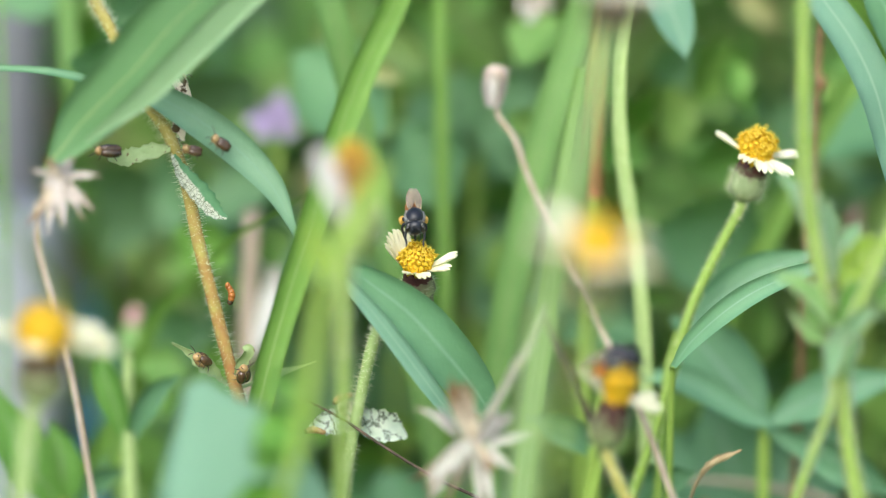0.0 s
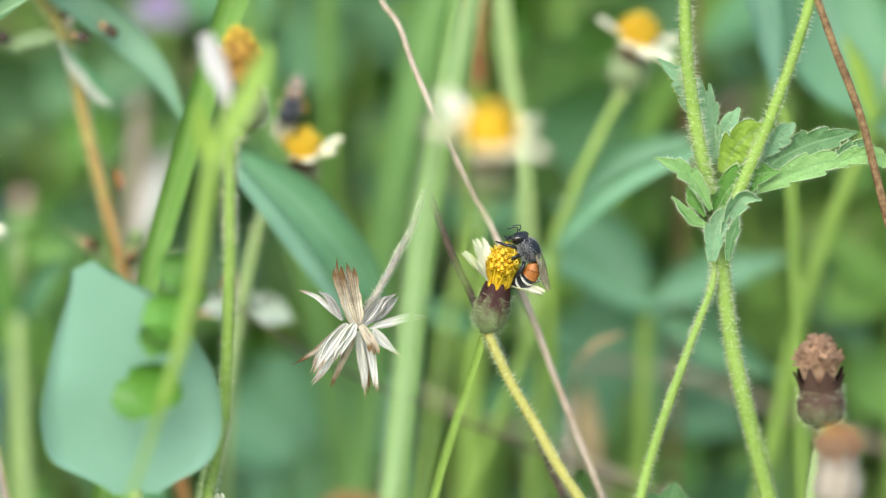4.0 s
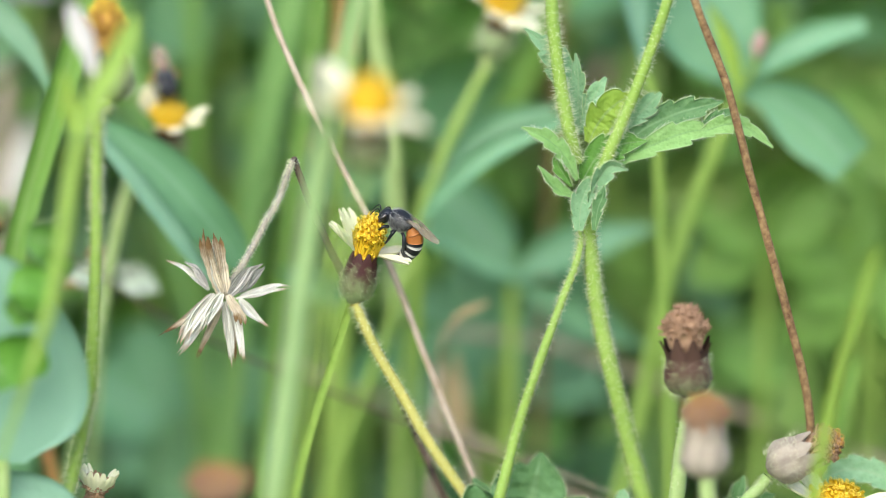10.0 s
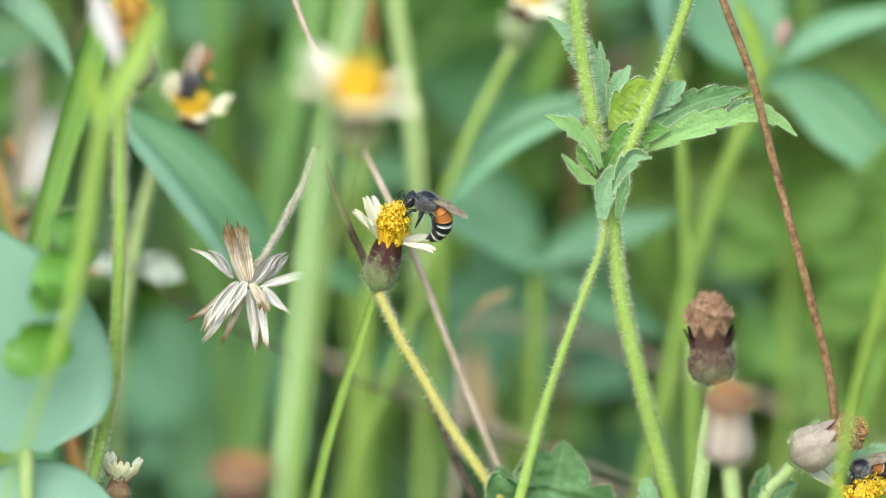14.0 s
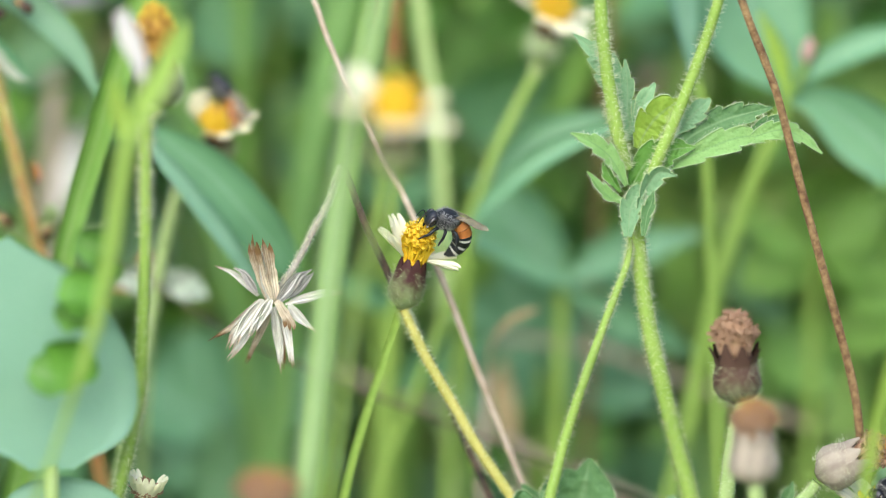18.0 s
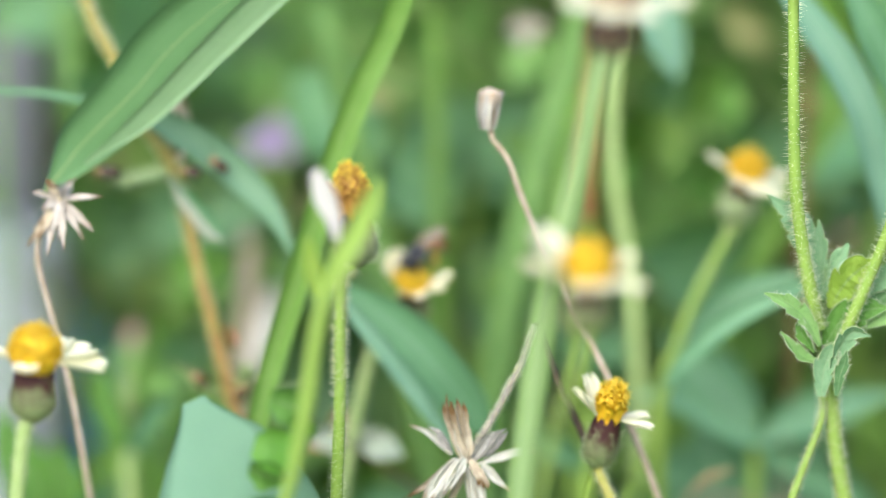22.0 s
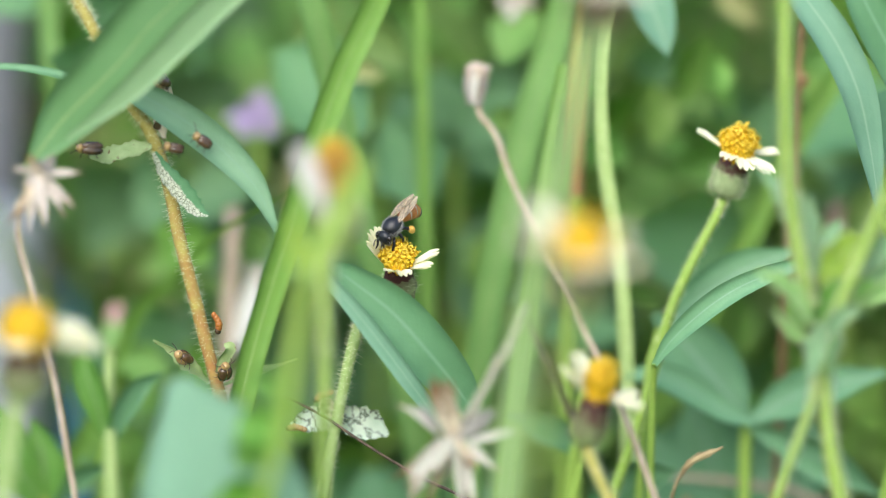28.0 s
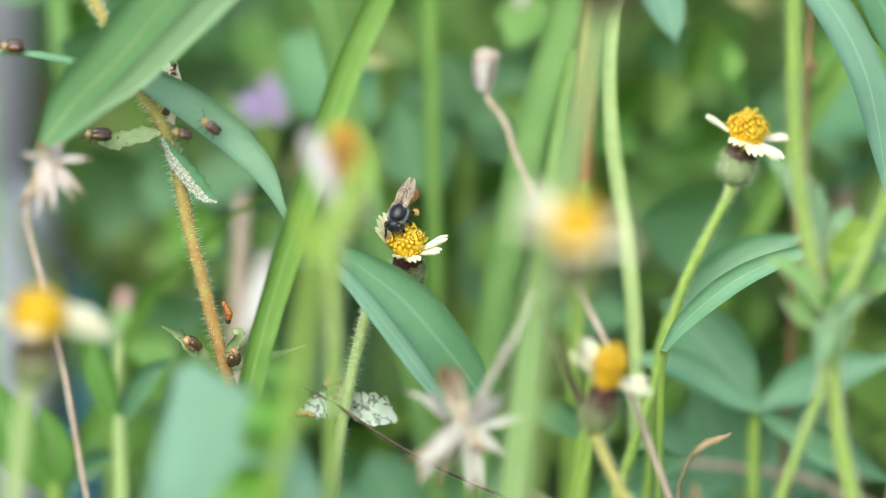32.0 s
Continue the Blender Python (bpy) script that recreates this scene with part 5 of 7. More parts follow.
stem_of(curl, [(32.2, 4.0, 94.4), (32.0, 4.0, 92.1), (31.8, 4.0, 88.3)], [0.4, 0.5], STEM_TAN)
ochre = thing("dry_twig", base_of([(36.0, 24.0, 79.4), (36.7, 24.0, 77.1)]), "blurred ochre dry leaf hanging behind the stems", "twig")
leaf_of(ochre, [(34.4, 24.0, 92.4), (34.1, 24.0, 87.8), (34.8, 24.0, 84.0), (36.1, 24.0, 79.5)], [0.3, 1.6, 1.5, 0.4], DRY_LEAF, tilt=10, fold=0.3, wave=0.2)
stem_of(ochre, [(36.0, 24.0, 79.8), (36.6, 24.0, 77.1), (37.0, 24.0, 72.5)], [0.4, 0.5], STEM_TAN)
lying = thing("dry_twig", (45.6, 16.0, 95.7), "pale dry stalk lying among the leaves", "twig")
stem_of(lying, [(29.4, 30.0, 94.1), (38.4, 30.0, 93.5), (47.4, 30.0, 91.9), (53.3, 30.0, 90.0)], [0.4, 0.5, 0.4], STEM_TAN)
lying_two = thing("dry_twig", (14.2, 30.0, 88.3), "dry brown stalk lying behind the stems", "twig")
stem_of(lying_two, [(11.1, 24.0, 91.7), (18.6, 24.0, 87.9), (27.8, 24.0, 84.7), (36.9, 24.0, 80.0)], [0.4, 0.5, 0.4], STEM_TAN)
brown_stalk = thing("dry_stalk", base_of([(78.5, -30.0, 100.1), (80.5, -30.0, 89.6)]), "rough brown dry stalk standing upright", "dry stalk")
stem_of(brown_stalk, [(63.0, -30.0, 153.8), (65.7, -30.0, 146.3), (69.2, -30.0, 136.9), (72.6, -30.0, 123.6), (76.3, -30.0, 110.0), (79.3, -30.0, 97.9), (80.6, -30.0, 87.3)], [0.5, 0.55, 0.6, 0.65], STEM_BROWN, 700, 0.22, hair_mat=STEM_TAN)
orange_stalk = thing("dry_stalk", base_of([(19.7, 18.0, 144.9), (19.2, 18.0, 123.8)]), "orange-brown upright stalk behind the near daisy", "dry stalk")
stem_of(orange_stalk, [(20.6, 32.0, 160.5), (20.4, 32.0, 151.5), (20.0, 32.0, 142.5), (19.7, 32.0, 131.2)], [1.0, 1.1, 1.1], STEM_RED, ground=False)
stem_of(orange_stalk, [(19.7, 32.0, 131.4), (19.6, 32.0, 127.4), (19.2, 32.0, 118.4)], [1.0, 0.9], STEM_GREEN, name="stalk", label="green lower stalk")
pale_stalk = thing("dry_stalk", base_of([(-25.3, 44.0, 126.9), (-25.3, 44.0, 110.1)]), "pale pinkish dry stalk with ragged husk", "dry stalk")
stem_of(pale_stalk, [(-25.2, 44.0, 127.5), (-25.3, 44.0, 121.5), (-25.7, 44.0, 113.2), (-25.9, 44.0, 104.0)], [1.1, 1.3, 1.1], STEM_TAN)
for dx, dz in ((20, 480), (34, 500), (28, 540)):
    leaf_of(pale_stalk, [Vector((-24.9, 42.0, 109.0)), Vector((-23.5, 42.0, 115.1)) + Vector((dx * 0.03, 0, 0)), Vector((-22.7, 42.0, 120.4)) + Vector((dx * 0.03, 0, dz * 0.002))], [0.7, 1.5, 0.4], PETAL_WHITE if dx > 25 else BRACT_DRY, name="husk", tilt=dx)
red_far = thing("dry_stalk", base_of([(-29.0, 24.0, 115.9), (-27.6, 24.0, 105.0)]), "reddish stalk far behind the broad leaf", "dry stalk")
stem_of(red_far, [(49.5, 30.0, 154.8), (49.0, 30.0, 146.6), (48.6, 30.0, 138.3), (48.0, 30.0, 126.3)], [0.5, 0.55, 0.5], STEM_BROWN)
far_bead = Shape()
egg(far_bead, (49.5, 30.0, 146.7), (1.0, 1.2), (0, 0, 1), 10, 6, rough=0.1)
part("bud", far_bead, STEM_BROWN, red_far, "small brown bud")

# ---- leafy weed with toothed leaves ----
leafy = thing("leafy_weed", base_of([(55.5, -28.0, 93.8), (58.0, -28.0, 83.1)]), "hairy weed with toothed fresh green leaves and forked stems", "plant")
stem_of(leafy, [(50.8, -28.0, 123.8), (51.1, -28.0, 118.1), (52.4, -28.0, 107.5), (54.8, -28.0, 96.8), (58.2, -28.0, 83.1)], [0.9, 1.05, 1.15, 1.2], STEM_GREEN, 2000, 0.95)
stem_of(leafy, [(50.1, -28.0, 119.6), (49.9, -29.0, 115.3), (47.3, -30.0, 108.3), (44.2, -31.0, 99.8), (41.6, -31.0, 91.5), (39.6, -32.0, 83.9)], [0.35, 0.6, 0.75, 0.8], STEM_GREEN, 1300, 0.9)
stem_of(leafy, [(49.5, -28.0, 127.2), (48.5, -29.0, 131.8), (47.2, -29.0, 139.4), (46.3, -29.0, 149.2), (46.1, -27.0, 172.1)], [0.95, 0.9, 0.85, 0.7], STEM_GREEN, 900, 1.0, ground=False)
stem_of(leafy, [(52.3, -29.0, 124.0), (53.5, -30.0, 128.1), (55.8, -30.0, 133.6), (58.7, -30.0, 141.0), (61.7, -30.0, 150.1), (65.8, -29.0, 164.9)], [0.8, 0.75, 0.7, 0.6], STEM_GREEN, 700, 0.8, ground=False)
toothed_leaf(leafy, [(50.3, -25.0, 130.3), (49.1, -25.0, 134.7), (47.3, -25.0, 139.4), (45.3, -25.0, 142.2), (42.8, -25.0, 144.3)], [0.5, 1.5, 2.1, 1.3, 0.12], LEAF_DOWNY, 5, 0.4, tilt=-12, fold=0.25, seed=1, label="downy grey-green toothed leaf")
toothed_leaf(leafy, [(50.4, -25.5, 130.6), (49.9, -25.5, 134.2), (49.9, -25.5, 137.6), (49.5, -25.5, 141.1)], [0.5, 1.25, 1.3, 0.12], LEAF_DOWNY, 4, 0.45, tilt=25, fold=0.3, seed=2)
toothed_leaf(leafy, [(50.5, -26.0, 131.2), (51.3, -26.0, 133.6), (52.1, -26.0, 135.8), (53.4, -26.0, 138.0)], [0.4, 1.15, 1.35, 0.25], LEAF_DOWNY, 3, 0.4, tilt=10, fold=0.25, seed=3)
# light shining through this leaf is put into its yellow-green colour
toothed_leaf(leafy, [(51.1, -27.0, 129.6), (52.4, -27.3, 132.2), (54.3, -27.7, 134.5), (57.1, -28.0, 136.3)], [0.7, 2.3, 2.7, 0.5], LEAF_YELLOW, 3, 0.35, tilt=-8, fold=0.15, seed=4, label="thin leaf with its backlight put into a yellow-green colour")
toothed_leaf(leafy, [(55.9, -26.5, 131.3), (57.8, -26.5, 133.3), (59.2, -26.5, 134.7), (60.6, -26.5, 136.0)], [0.5, 1.5, 1.4, 0.25], LEAF_DOWNY, 3, 0.4, tilt=15, fold=0.3, seed=5)
toothed_leaf(leafy, [(54.6, -27.0, 127.3), (57.8, -26.5, 130.8), (62.2, -26.0, 133.0), (65.5, -25.5, 133.9), (68.7, -25.0, 134.6)], [0.7, 1.9, 2.0, 1.4, 0.15], LEAF_QUILT, 5, 0.4, tilt=18, fold=0.28, seed=6, label="dark quilted toothed leaf")
toothed_leaf(leafy, [(54.9, -28.0, 126.9), (58.1, -27.8, 128.7), (62.2, -27.5, 130.4), (64.9, -27.2, 131.1), (67.2, -27.0, 131.0)], [0.4, 1.3, 1.9, 1.5, 0.15], LEAF_FRESH, 3, 0.4, tilt=14, fold=0.2, seed=7)
toothed_leaf(leafy, [(64.6, -27.0, 130.0), (67.3, -27.2, 131.4), (70.0, -27.5, 132.0), (72.6, -27.8, 131.0), (75.1, -28.0, 129.0)], [0.4, 1.2, 1.35, 0.9, 0.12], LEAF_FRESH, 4, 0.4, tilt=20, fold=0.3, seed=8)
toothed_leaf(leafy, [(65.5, -26.0, 131.2), (67.1, -26.0, 132.3), (69.0, -26.0, 133.1), (70.5, -26.0, 133.4)], [0.3, 0.9, 0.8, 0.12], LEAF_QUILT, 3, 0.4, tilt=10, fold=0.3, seed=9)
toothed_leaf(leafy, [(50.4, -27.5, 124.6), (52.3, -27.8, 127.8), (55.3, -28.2, 129.5), (58.7, -28.5, 130.0)], [0.9, 2.1, 1.9, 0.15], LEAF_LUSH, 3, 0.3, tilt=16, fold=0.25, seed=10, label="broad mid-green leaf clasping the stem")
toothed_leaf(leafy, [(49.6, -30.0, 125.2), (47.7, -30.3, 128.7), (45.4, -30.7, 130.8), (42.4, -31.0, 132.3)], [0.4, 1.25, 1.25, 0.12], LEAF_FRESH, 4, 0.4, tilt=-25, fold=0.5, seed=11)
toothed_leaf(leafy, [(49.4, -30.0, 123.0), (47.5, -30.3, 123.6), (46.0, -30.7, 125.1), (44.5, -31.0, 127.2)], [0.4, 0.95, 0.9, 0.12], LEAF_FRESH, 3, 0.4, tilt=-40, fold=0.6, seed=12)
toothed_leaf(leafy, [(49.0, -30.5, 124.5), (47.8, -30.5, 126.3), (47.1, -30.5, 127.7), (47.2, -30.5, 129.0)], [0.3, 0.9, 0.7, 0.12], LEAF_LUSH, 3, 0.4, tilt=30, fold=0.5, seed=13)
toothed_leaf(leafy, [(51.2, -31.0, 121.8), (52.2, -31.3, 125.2), (53.8, -31.7, 127.3), (56.2, -32.0, 126.9)], [0.5, 1.4, 1.3, 0.12], LEAF_DOWNY, 3, 0.4, tilt=-20, fold=0.5, seed=14, label="curled downy grey leaf")
toothed_leaf(leafy, [(49.9, -31.0, 118.7), (50.1, -31.0, 121.8), (50.9, -31.0, 124.2), (52.2, -31.0, 125.7)], [0.7, 1.5, 1.3, 0.2], LEAF_DOWNY, 3, 0.35, tilt=8, fold=0.5, seed=15)
toothed_leaf(leafy, [(51.9, -32.0, 118.9), (52.3, -32.0, 121.6), (52.9, -32.0, 123.3), (53.1, -32.0, 124.8)], [0.4, 0.9, 0.8, 0.12], LEAF_QUILT, 3, 0.4, tilt=25, fold=0.5, seed=16)

low_leaf = thing("leafy_weed", base_of([(43.6, -28.0, 79.8), (43.9, -28.0, 76.8)]), "broad low quilted green leaf with pointed teeth", "plant")
toothed_leaf(low_leaf, [(42.7, -27.0, 73.2), (43.0, -27.3, 79.3), (44.0, -27.7, 83.9), (45.0, -28.0, 88.8)], [9.0, 10.6, 6.6, 0.3], LEAF_QUILT, 3, 0.42, tilt=-6, fold=0.16, hair=160, seed=21)
toothed_leaf(low_leaf, [(41.8, -26.5, 73.1), (39.2, -26.5, 79.5), (37.6, -26.5, 82.5), (36.2, -26.5, 85.1)], [5.0, 5.4, 2.4, 0.2], LEAF_QUILT, 3, 0.4, tilt=-20, fold=0.2, hair=120, seed=22)
toothed_leaf(low_leaf, [(56.5, -31.0, 78.5), (56.2, -31.0, 81.1), (55.7, -31.0, 83.0), (55.4, -31.0, 84.4)], [0.9, 1.3, 1.2, 0.4], LEAF_DOWNY, 3, 0.35, tilt=5, fold=0.2, seed=23)
stem_of(low_leaf, [(43.0, -28.0, 74.9), (43.9, -28.0, 72.3), (44.3, -28.0, 69.3)], [0.7, 0.8], STEM_GREEN)
low_two = thing("leafy_weed", base_of([(89.9, -30.0, 80.1), (90.3, -30.0, 77.1)]), "low toothed blue-green leaves beside the small daisy", "plant")
toothed_leaf(low_two, [(92.1, -30.0, 83.8), (88.4, -30.0, 86.2), (84.3, -30.0, 86.7), (80.4, -30.0, 84.5)], [1.4, 2.0, 1.7, 0.12], LEAF_DOWNY, 5, 0.35, tilt=-25, fold=0.3, seed=24)
toothed_leaf(low_two, [(69.7, -29.0, 77.7), (70.2, -29.0, 81.1), (70.8, -29.0, 83.7), (71.4, -29.0, 85.8)], [0.9, 1.4, 1.2, 0.15], LEAF_QUILT, 3, 0.4, tilt=10, fold=0.35, seed=25)
toothed_leaf(low_two, [(70.0, -30.0, 78.6), (71.8, -30.0, 81.5), (73.7, -30.0, 82.7), (75.4, -30.0, 83.6)], [0.9, 1.5, 1.3, 0.12], LEAF_QUILT, 4, 0.4, tilt=20, fold=0.35, seed=26)
stem_of(low_two, [(92.1, -30.0, 83.8), (91.5, -30.0, 79.7), (90.3, -30.0, 75.6)], [0.7, 0.8], STEM_GREEN)
stem_of(low_two, [(69.9, -30.0, 78.3), (71.5, -30.0, 74.5), (74.5, -30.0, 69.6)], [0.6, 0.7], STEM_GREEN)

# ---- broad-leaved weeds behind ----
behind = thing("broad_leaf_weed", base_of([(42.1, 22.0, 102.1), (42.0, 22.0, 92.9)]), "weed with three spread blue-green leaves", "plant")
stem_of(behind, [(42.3, 22.0, 102.6), (42.1, 22.0, 99.8), (42.0, 22.0, 92.9)], [0.8, 0.9], STEM_GREEN)
leaf_of(behind, [(43.0, 20.0, 102.8), (39.7, 20.0, 104.3), (35.2, 20.0, 107.0), (30.8, 20.0, 109.1), (24.8, 20.0, 109.6)], [0.5, 1.5, 2.0, 1.8, 0.2], LEAF_TEAL, tilt=-30, fold=0.3)
leaf_of(behind, [(42.7, 24.0, 102.5), (39.0, 25.0, 106.8), (34.6, 26.0, 111.9), (30.1, 26.0, 116.4)], [0.6, 4.0, 4.4, 0.3], LEAF_TEAL, tilt=-10, fold=0.25)
leaf_of(behind, [(42.5, 22.0, 102.6), (47.2, 22.0, 105.5), (52.2, 21.0, 107.6), (60.5, 21.0, 109.5)], [0.6, 2.6, 3.0, 0.6], LEAF_TEAL, tilt=20, fold=0.25)
leaf_of(behind, [(42.6, 21.0, 102.2), (47.9, 20.0, 100.2), (53.8, 20.0, 97.2), (59.7, 20.0, 93.5)], [0.5, 2.0, 2.8, 0.4], LEAF_TEAL, tilt=-20, fold=0.25)
slim = thing("narrow_leaf_weed", base_of([(29.8, 4.0, 113.6), (29.5, 6.0, 100.6)]), "long lance leaf curving out from the daisy stem", "plant")
leaf_of(slim, [(29.9, 2.0, 114.0), (32.3, 1.0, 117.6), (36.8, 0.0, 121.9), (41.5, 0.0, 124.9), (47.4, 0.0, 127.2), (50.3, 0.0, 127.1)], [0.4, 1.1, 1.5, 1.4, 0.9, 0.2], LEAF_TEAL, tilt=15, fold=0.35)
stem_of(slim, [(29.9, 2.0, 114.2), (29.7, 4.0, 109.9), (29.6, 6.0, 103.6)], [0.45, 0.5], STEM_GREEN)
star_weed = thing("broad_leaf_weed", base_of([(62.1, 10.0, 102.9), (59.0, 10.0, 87.7)]), "broad blue-green weed with a pink closed bud", "plant")
stem_of(star_weed, [(72.0, 10.0, 130.2), (69.6, 10.0, 124.1), (66.2, 10.0, 115.8), (62.2, 10.0, 102.9), (59.0, 10.0, 87.7)], [0.9, 1.1, 1.1, 1.0], STEM_GREEN)
leaf_of(star_weed, [(72.1, 9.0, 130.1), (69.6, 10.7, 135.2), (66.7, 12.3, 141.6), (63.7, 14.0, 149.5)], [1.0, 5.6, 7.6, 6.6], LEAF_TEAL, tilt=-8, fold=0.15, per=8, cols=6)
leaf_of(star_weed, [(72.1, 8.0, 129.9), (76.2, 7.0, 129.5), (81.4, 6.0, 126.2), (86.8, 5.0, 121.2)], [0.8, 2.8, 4.6, 3.6], LEAF_TEAL, tilt=-10, fold=0.2, per=8, cols=6)
leaf_of(star_weed, [(72.6, 10.0, 130.8), (76.9, 10.0, 134.4), (81.7, 10.0, 136.8), (88.4, 10.0, 138.6)], [0.6, 1.8, 2.1, 1.2], LEAF_TEAL, tilt=25, fold=0.3)
leaf_of(star_weed, [(71.7, 6.0, 130.6), (70.7, 6.0, 135.0), (69.5, 6.0, 138.4), (67.8, 6.0, 141.8)], [0.6, 1.2, 1.0, 0.3], LEAF_YELLOW, tilt=10, fold=0.4)
stem_of(star_weed, [(72.4, 9.0, 130.4), (73.4, 9.0, 132.6), (74.0, 9.0, 134.5)], [0.4, 0.45], STEM_GREEN, ground=False, name="flower_stalk")
pink = Shape()
egg(pink, (74.4, 9.0, 136.2), (0.8, 1.8), (0.25, 0, 1), 10, 8)
part("bud", pink, PETAL_PINK, star_weed, "pink closed bud")
side_leaf = thing("narrow_leaf_weed", base_of([(33.1, 14.0, 117.3), (29.3, 14.0, 105.9)]), "slanting blue-green lance leaf behind the near daisy", "plant")
leaf_of(side_leaf, [(30.8, 14.0, 116.7), (36.8, 14.0, 121.2), (42.1, 14.0, 124.6), (48.2, 14.0, 126.9)], [0.8, 2.8, 2.6, 0.6], LEAF_BLUE, tilt=20, fold=0.2)
stem_of(side_leaf, [(30.8, 14.0, 116.7), (29.3, 14.0, 110.5), (28.5, 14.0, 99.7)], [0.6, 0.7], STEM_GREEN)
for stemline, label in (([(40.2, 36.0, 89.3), (39.7, 36.0, 70.5)], "round blue-green leaves far behind the stems"), ([(-2.6, 40.0, 79.5), (-2.6, 40.0, 69.9)], "round blue-green leaves behind the broad leaf")):
    far = thing("broad_leaf_weed", base_of(stemline), label, "plant")
    stem_of(far, stemline, [0.9, 1.0], STEM_GREEN)
    c = Vector(stemline[0])
    for k, (dx, dz, ln, w) in enumerate(((-14, 7, 16, 5.5), (13, 9, 17, 6.0), (-6, 16, 16, 5.0), (16, -5, 16, 5.0), (-17, -8, 16, 5.5), (4, -3, 12, 5.5))):
        d = Vector((dx, -2 + k, dz)).normalized() * ln
        leaf_of(far, [c, c + d * 0.35, c + d * 0.75, c + d + Vector((0, 0, -1.5))], [0.8, w, w * 0.9, 0.4], LEAF_TEAL, tilt=(-25, 20, 5, 30, -30, 10)[k], fold=0.2)

# ---- near plants: broad pale leaf, bead-leaved stalk ----
BROAD = thing("broad_leaf_weed", base_of([(-29.3, -47.0, 95.3), (-29.3, -47.0, 92.3)]), "broad pale blue-green leaf close to the camera", "plant")
leaf_of(BROAD, [(-24.9, -50.0, 91.8), (-25.0, -50.0, 97.4), (-26.0, -50.0, 105.6), (-27.9, -50.0, 113.0), (-31.6, -50.0, 121.7)], [3.0, 10.0, 11.8, 10.4, 7.4, 1.6], LEAF_NEAR, tilt=-6, fold=0.06, per=12, cols=8, wave=0.04)
leaf_of(BROAD, [(-33.4, -46.0, 83.2), (-26.9, -46.0, 86.4), (-19.6, -46.0, 86.4), (-12.6, -46.0, 83.2)], [1.0, 3.0, 2.8, 0.5], LEAF_NEAR, tilt=20, fold=0.1, per=8, cols=6, wave=0.04)
stem_of(BROAD, [(-24.9, -50.0, 92.2), (-24.8, -50.0, 90.7), (-24.8, -50.0, 87.7)], [0.9, 1.0], STEM_PALE)

bead = thing("bead_leaf_weed", base_of([(-20.6, -74.0, 107.9), (-21.7, -74.0, 102.8)]), "bright green stalk with small round leaves and white bud", "plant")
stem_of(bead, [(-12.9, -74.0, 142.8), (-14.6, -74.0, 138.8), (-15.8, -74.0, 132.9), (-16.8, -74.0, 125.6), (-18.5, -74.0, 116.7), (-21.0, -74.0, 108.7), (-23.2, -74.0, 102.0)], [0.8, 1.0, 1.05, 0.8, 0.35, 0.25, 0.25], STEM_GREEN)
leaf_of(bead, [(-15.2, -74.0, 137.3), (-13.2, -74.0, 142.8), (-10.1, -74.0, 148.3), (-8.3, -74.0, 152.3), (-7.4, -74.0, 154.7)], [0.8, 1.4, 1.5, 1.1, 0.3], STEM_GREEN, name="side_leaf", tilt=8, fold=0.3)
leaf_of(bead, [(-12.9, -62.0, 144.7), (-13.4, -62.0, 147.7), (-14.5, -62.0, 150.6), (-15.6, -62.0, 153.9)], [0.5, 1.1, 1.5, 0.9], PETAL_WHITE, name="petal", tilt=10, fold=0.4, label="furled white petal")
leaf_of(bead, [(-15.3, -62.0, 137.4), (-16.1, -62.0, 141.8), (-16.7, -62.0, 145.1)], [0.9, 1.2, 0.3], LEAF_YELLOW, name="sepal", tilt=10, fold=0.4)
for k, (c, r) in enumerate((((-19.1, -58.0, 122.5), 2.5), ((-20.7, -58.0, 116.3), 3.0), ((-21.9, -58.0, 113.4), 2.4), ((-22.2, -58.0, 107.1), 3.6), ((-24.8, -58.0, 105.6), 2.8), ((-17.5, -58.0, 119.7), 1.8))):
    c = Vector(c)
    leaf_of(bead, [c + Vector((r * 0.9, 0, -r * 0.4)), c + Vector((r * 0.3, -0.3, -r * 0.1)), c + Vector((-r * 0.4, -0.3, r * 0.15)), c + Vector((-r, 0, r * 0.3))], [0.9, r * 0.95, r * 0.95, r * 0.5], BEAD if k % 2 else LEAF_LUSH, tilt=(10, -20, 30)[k % 3], fold=0.2, wave=0.12)

# ---- far things ----
purple = thing("purple_flower", base_of([(-22.0, 56.0, 133.9), (-22.1, 56.0, 121.7)]), "small purple wildflower far behind", "flower")
stem_of(purple, [(-21.9, 56.0, 134.6), (-21.9, 56.0, 128.6), (-22.1, 56.0, 121.7)], [0.7, 0.8], STEM_GREEN)
for k, (dx, dz, ln) in enumerate(((-5, 0.5, 4.2), (-3, -2, 3.4), (3.2, -1, 3.4), (1.0, 5.5, 4.6), (4, 3, 4), (-2, 3, 3.4))):
    c = Vector((-22.2, 56.0, 137.1))
    d = Vector((dx, -1.2, dz)).normalized() * ln
    leaf_of(purple, [c, c + d * 0.5, c + d], [0.6, 1.5, 0.6], PETAL_PURPLE, name="petal", tilt=k * 25 - 60)
pinkbud = thing("pink_flower", base_of([(-40.7, 46.0, 112.1), (-40.7, 46.0, 102.2)]), "small pink bud behind the weeds", "flower")
stem_of(pinkbud, [(-40.7, 46.0, 110.5), (-41.0, 46.0, 106.0), (-41.5, 46.0, 97.6)], [0.8, 0.9], STEM_GREEN)
psh = Shape()
egg(psh, (-40.7, 46.0, 112.5), (1.4, 1.7), (0, 0, 1), 10, 8)
part("bud", psh, PETAL_PINK, pinkbud, "pink closed bud")
csh = Shape()
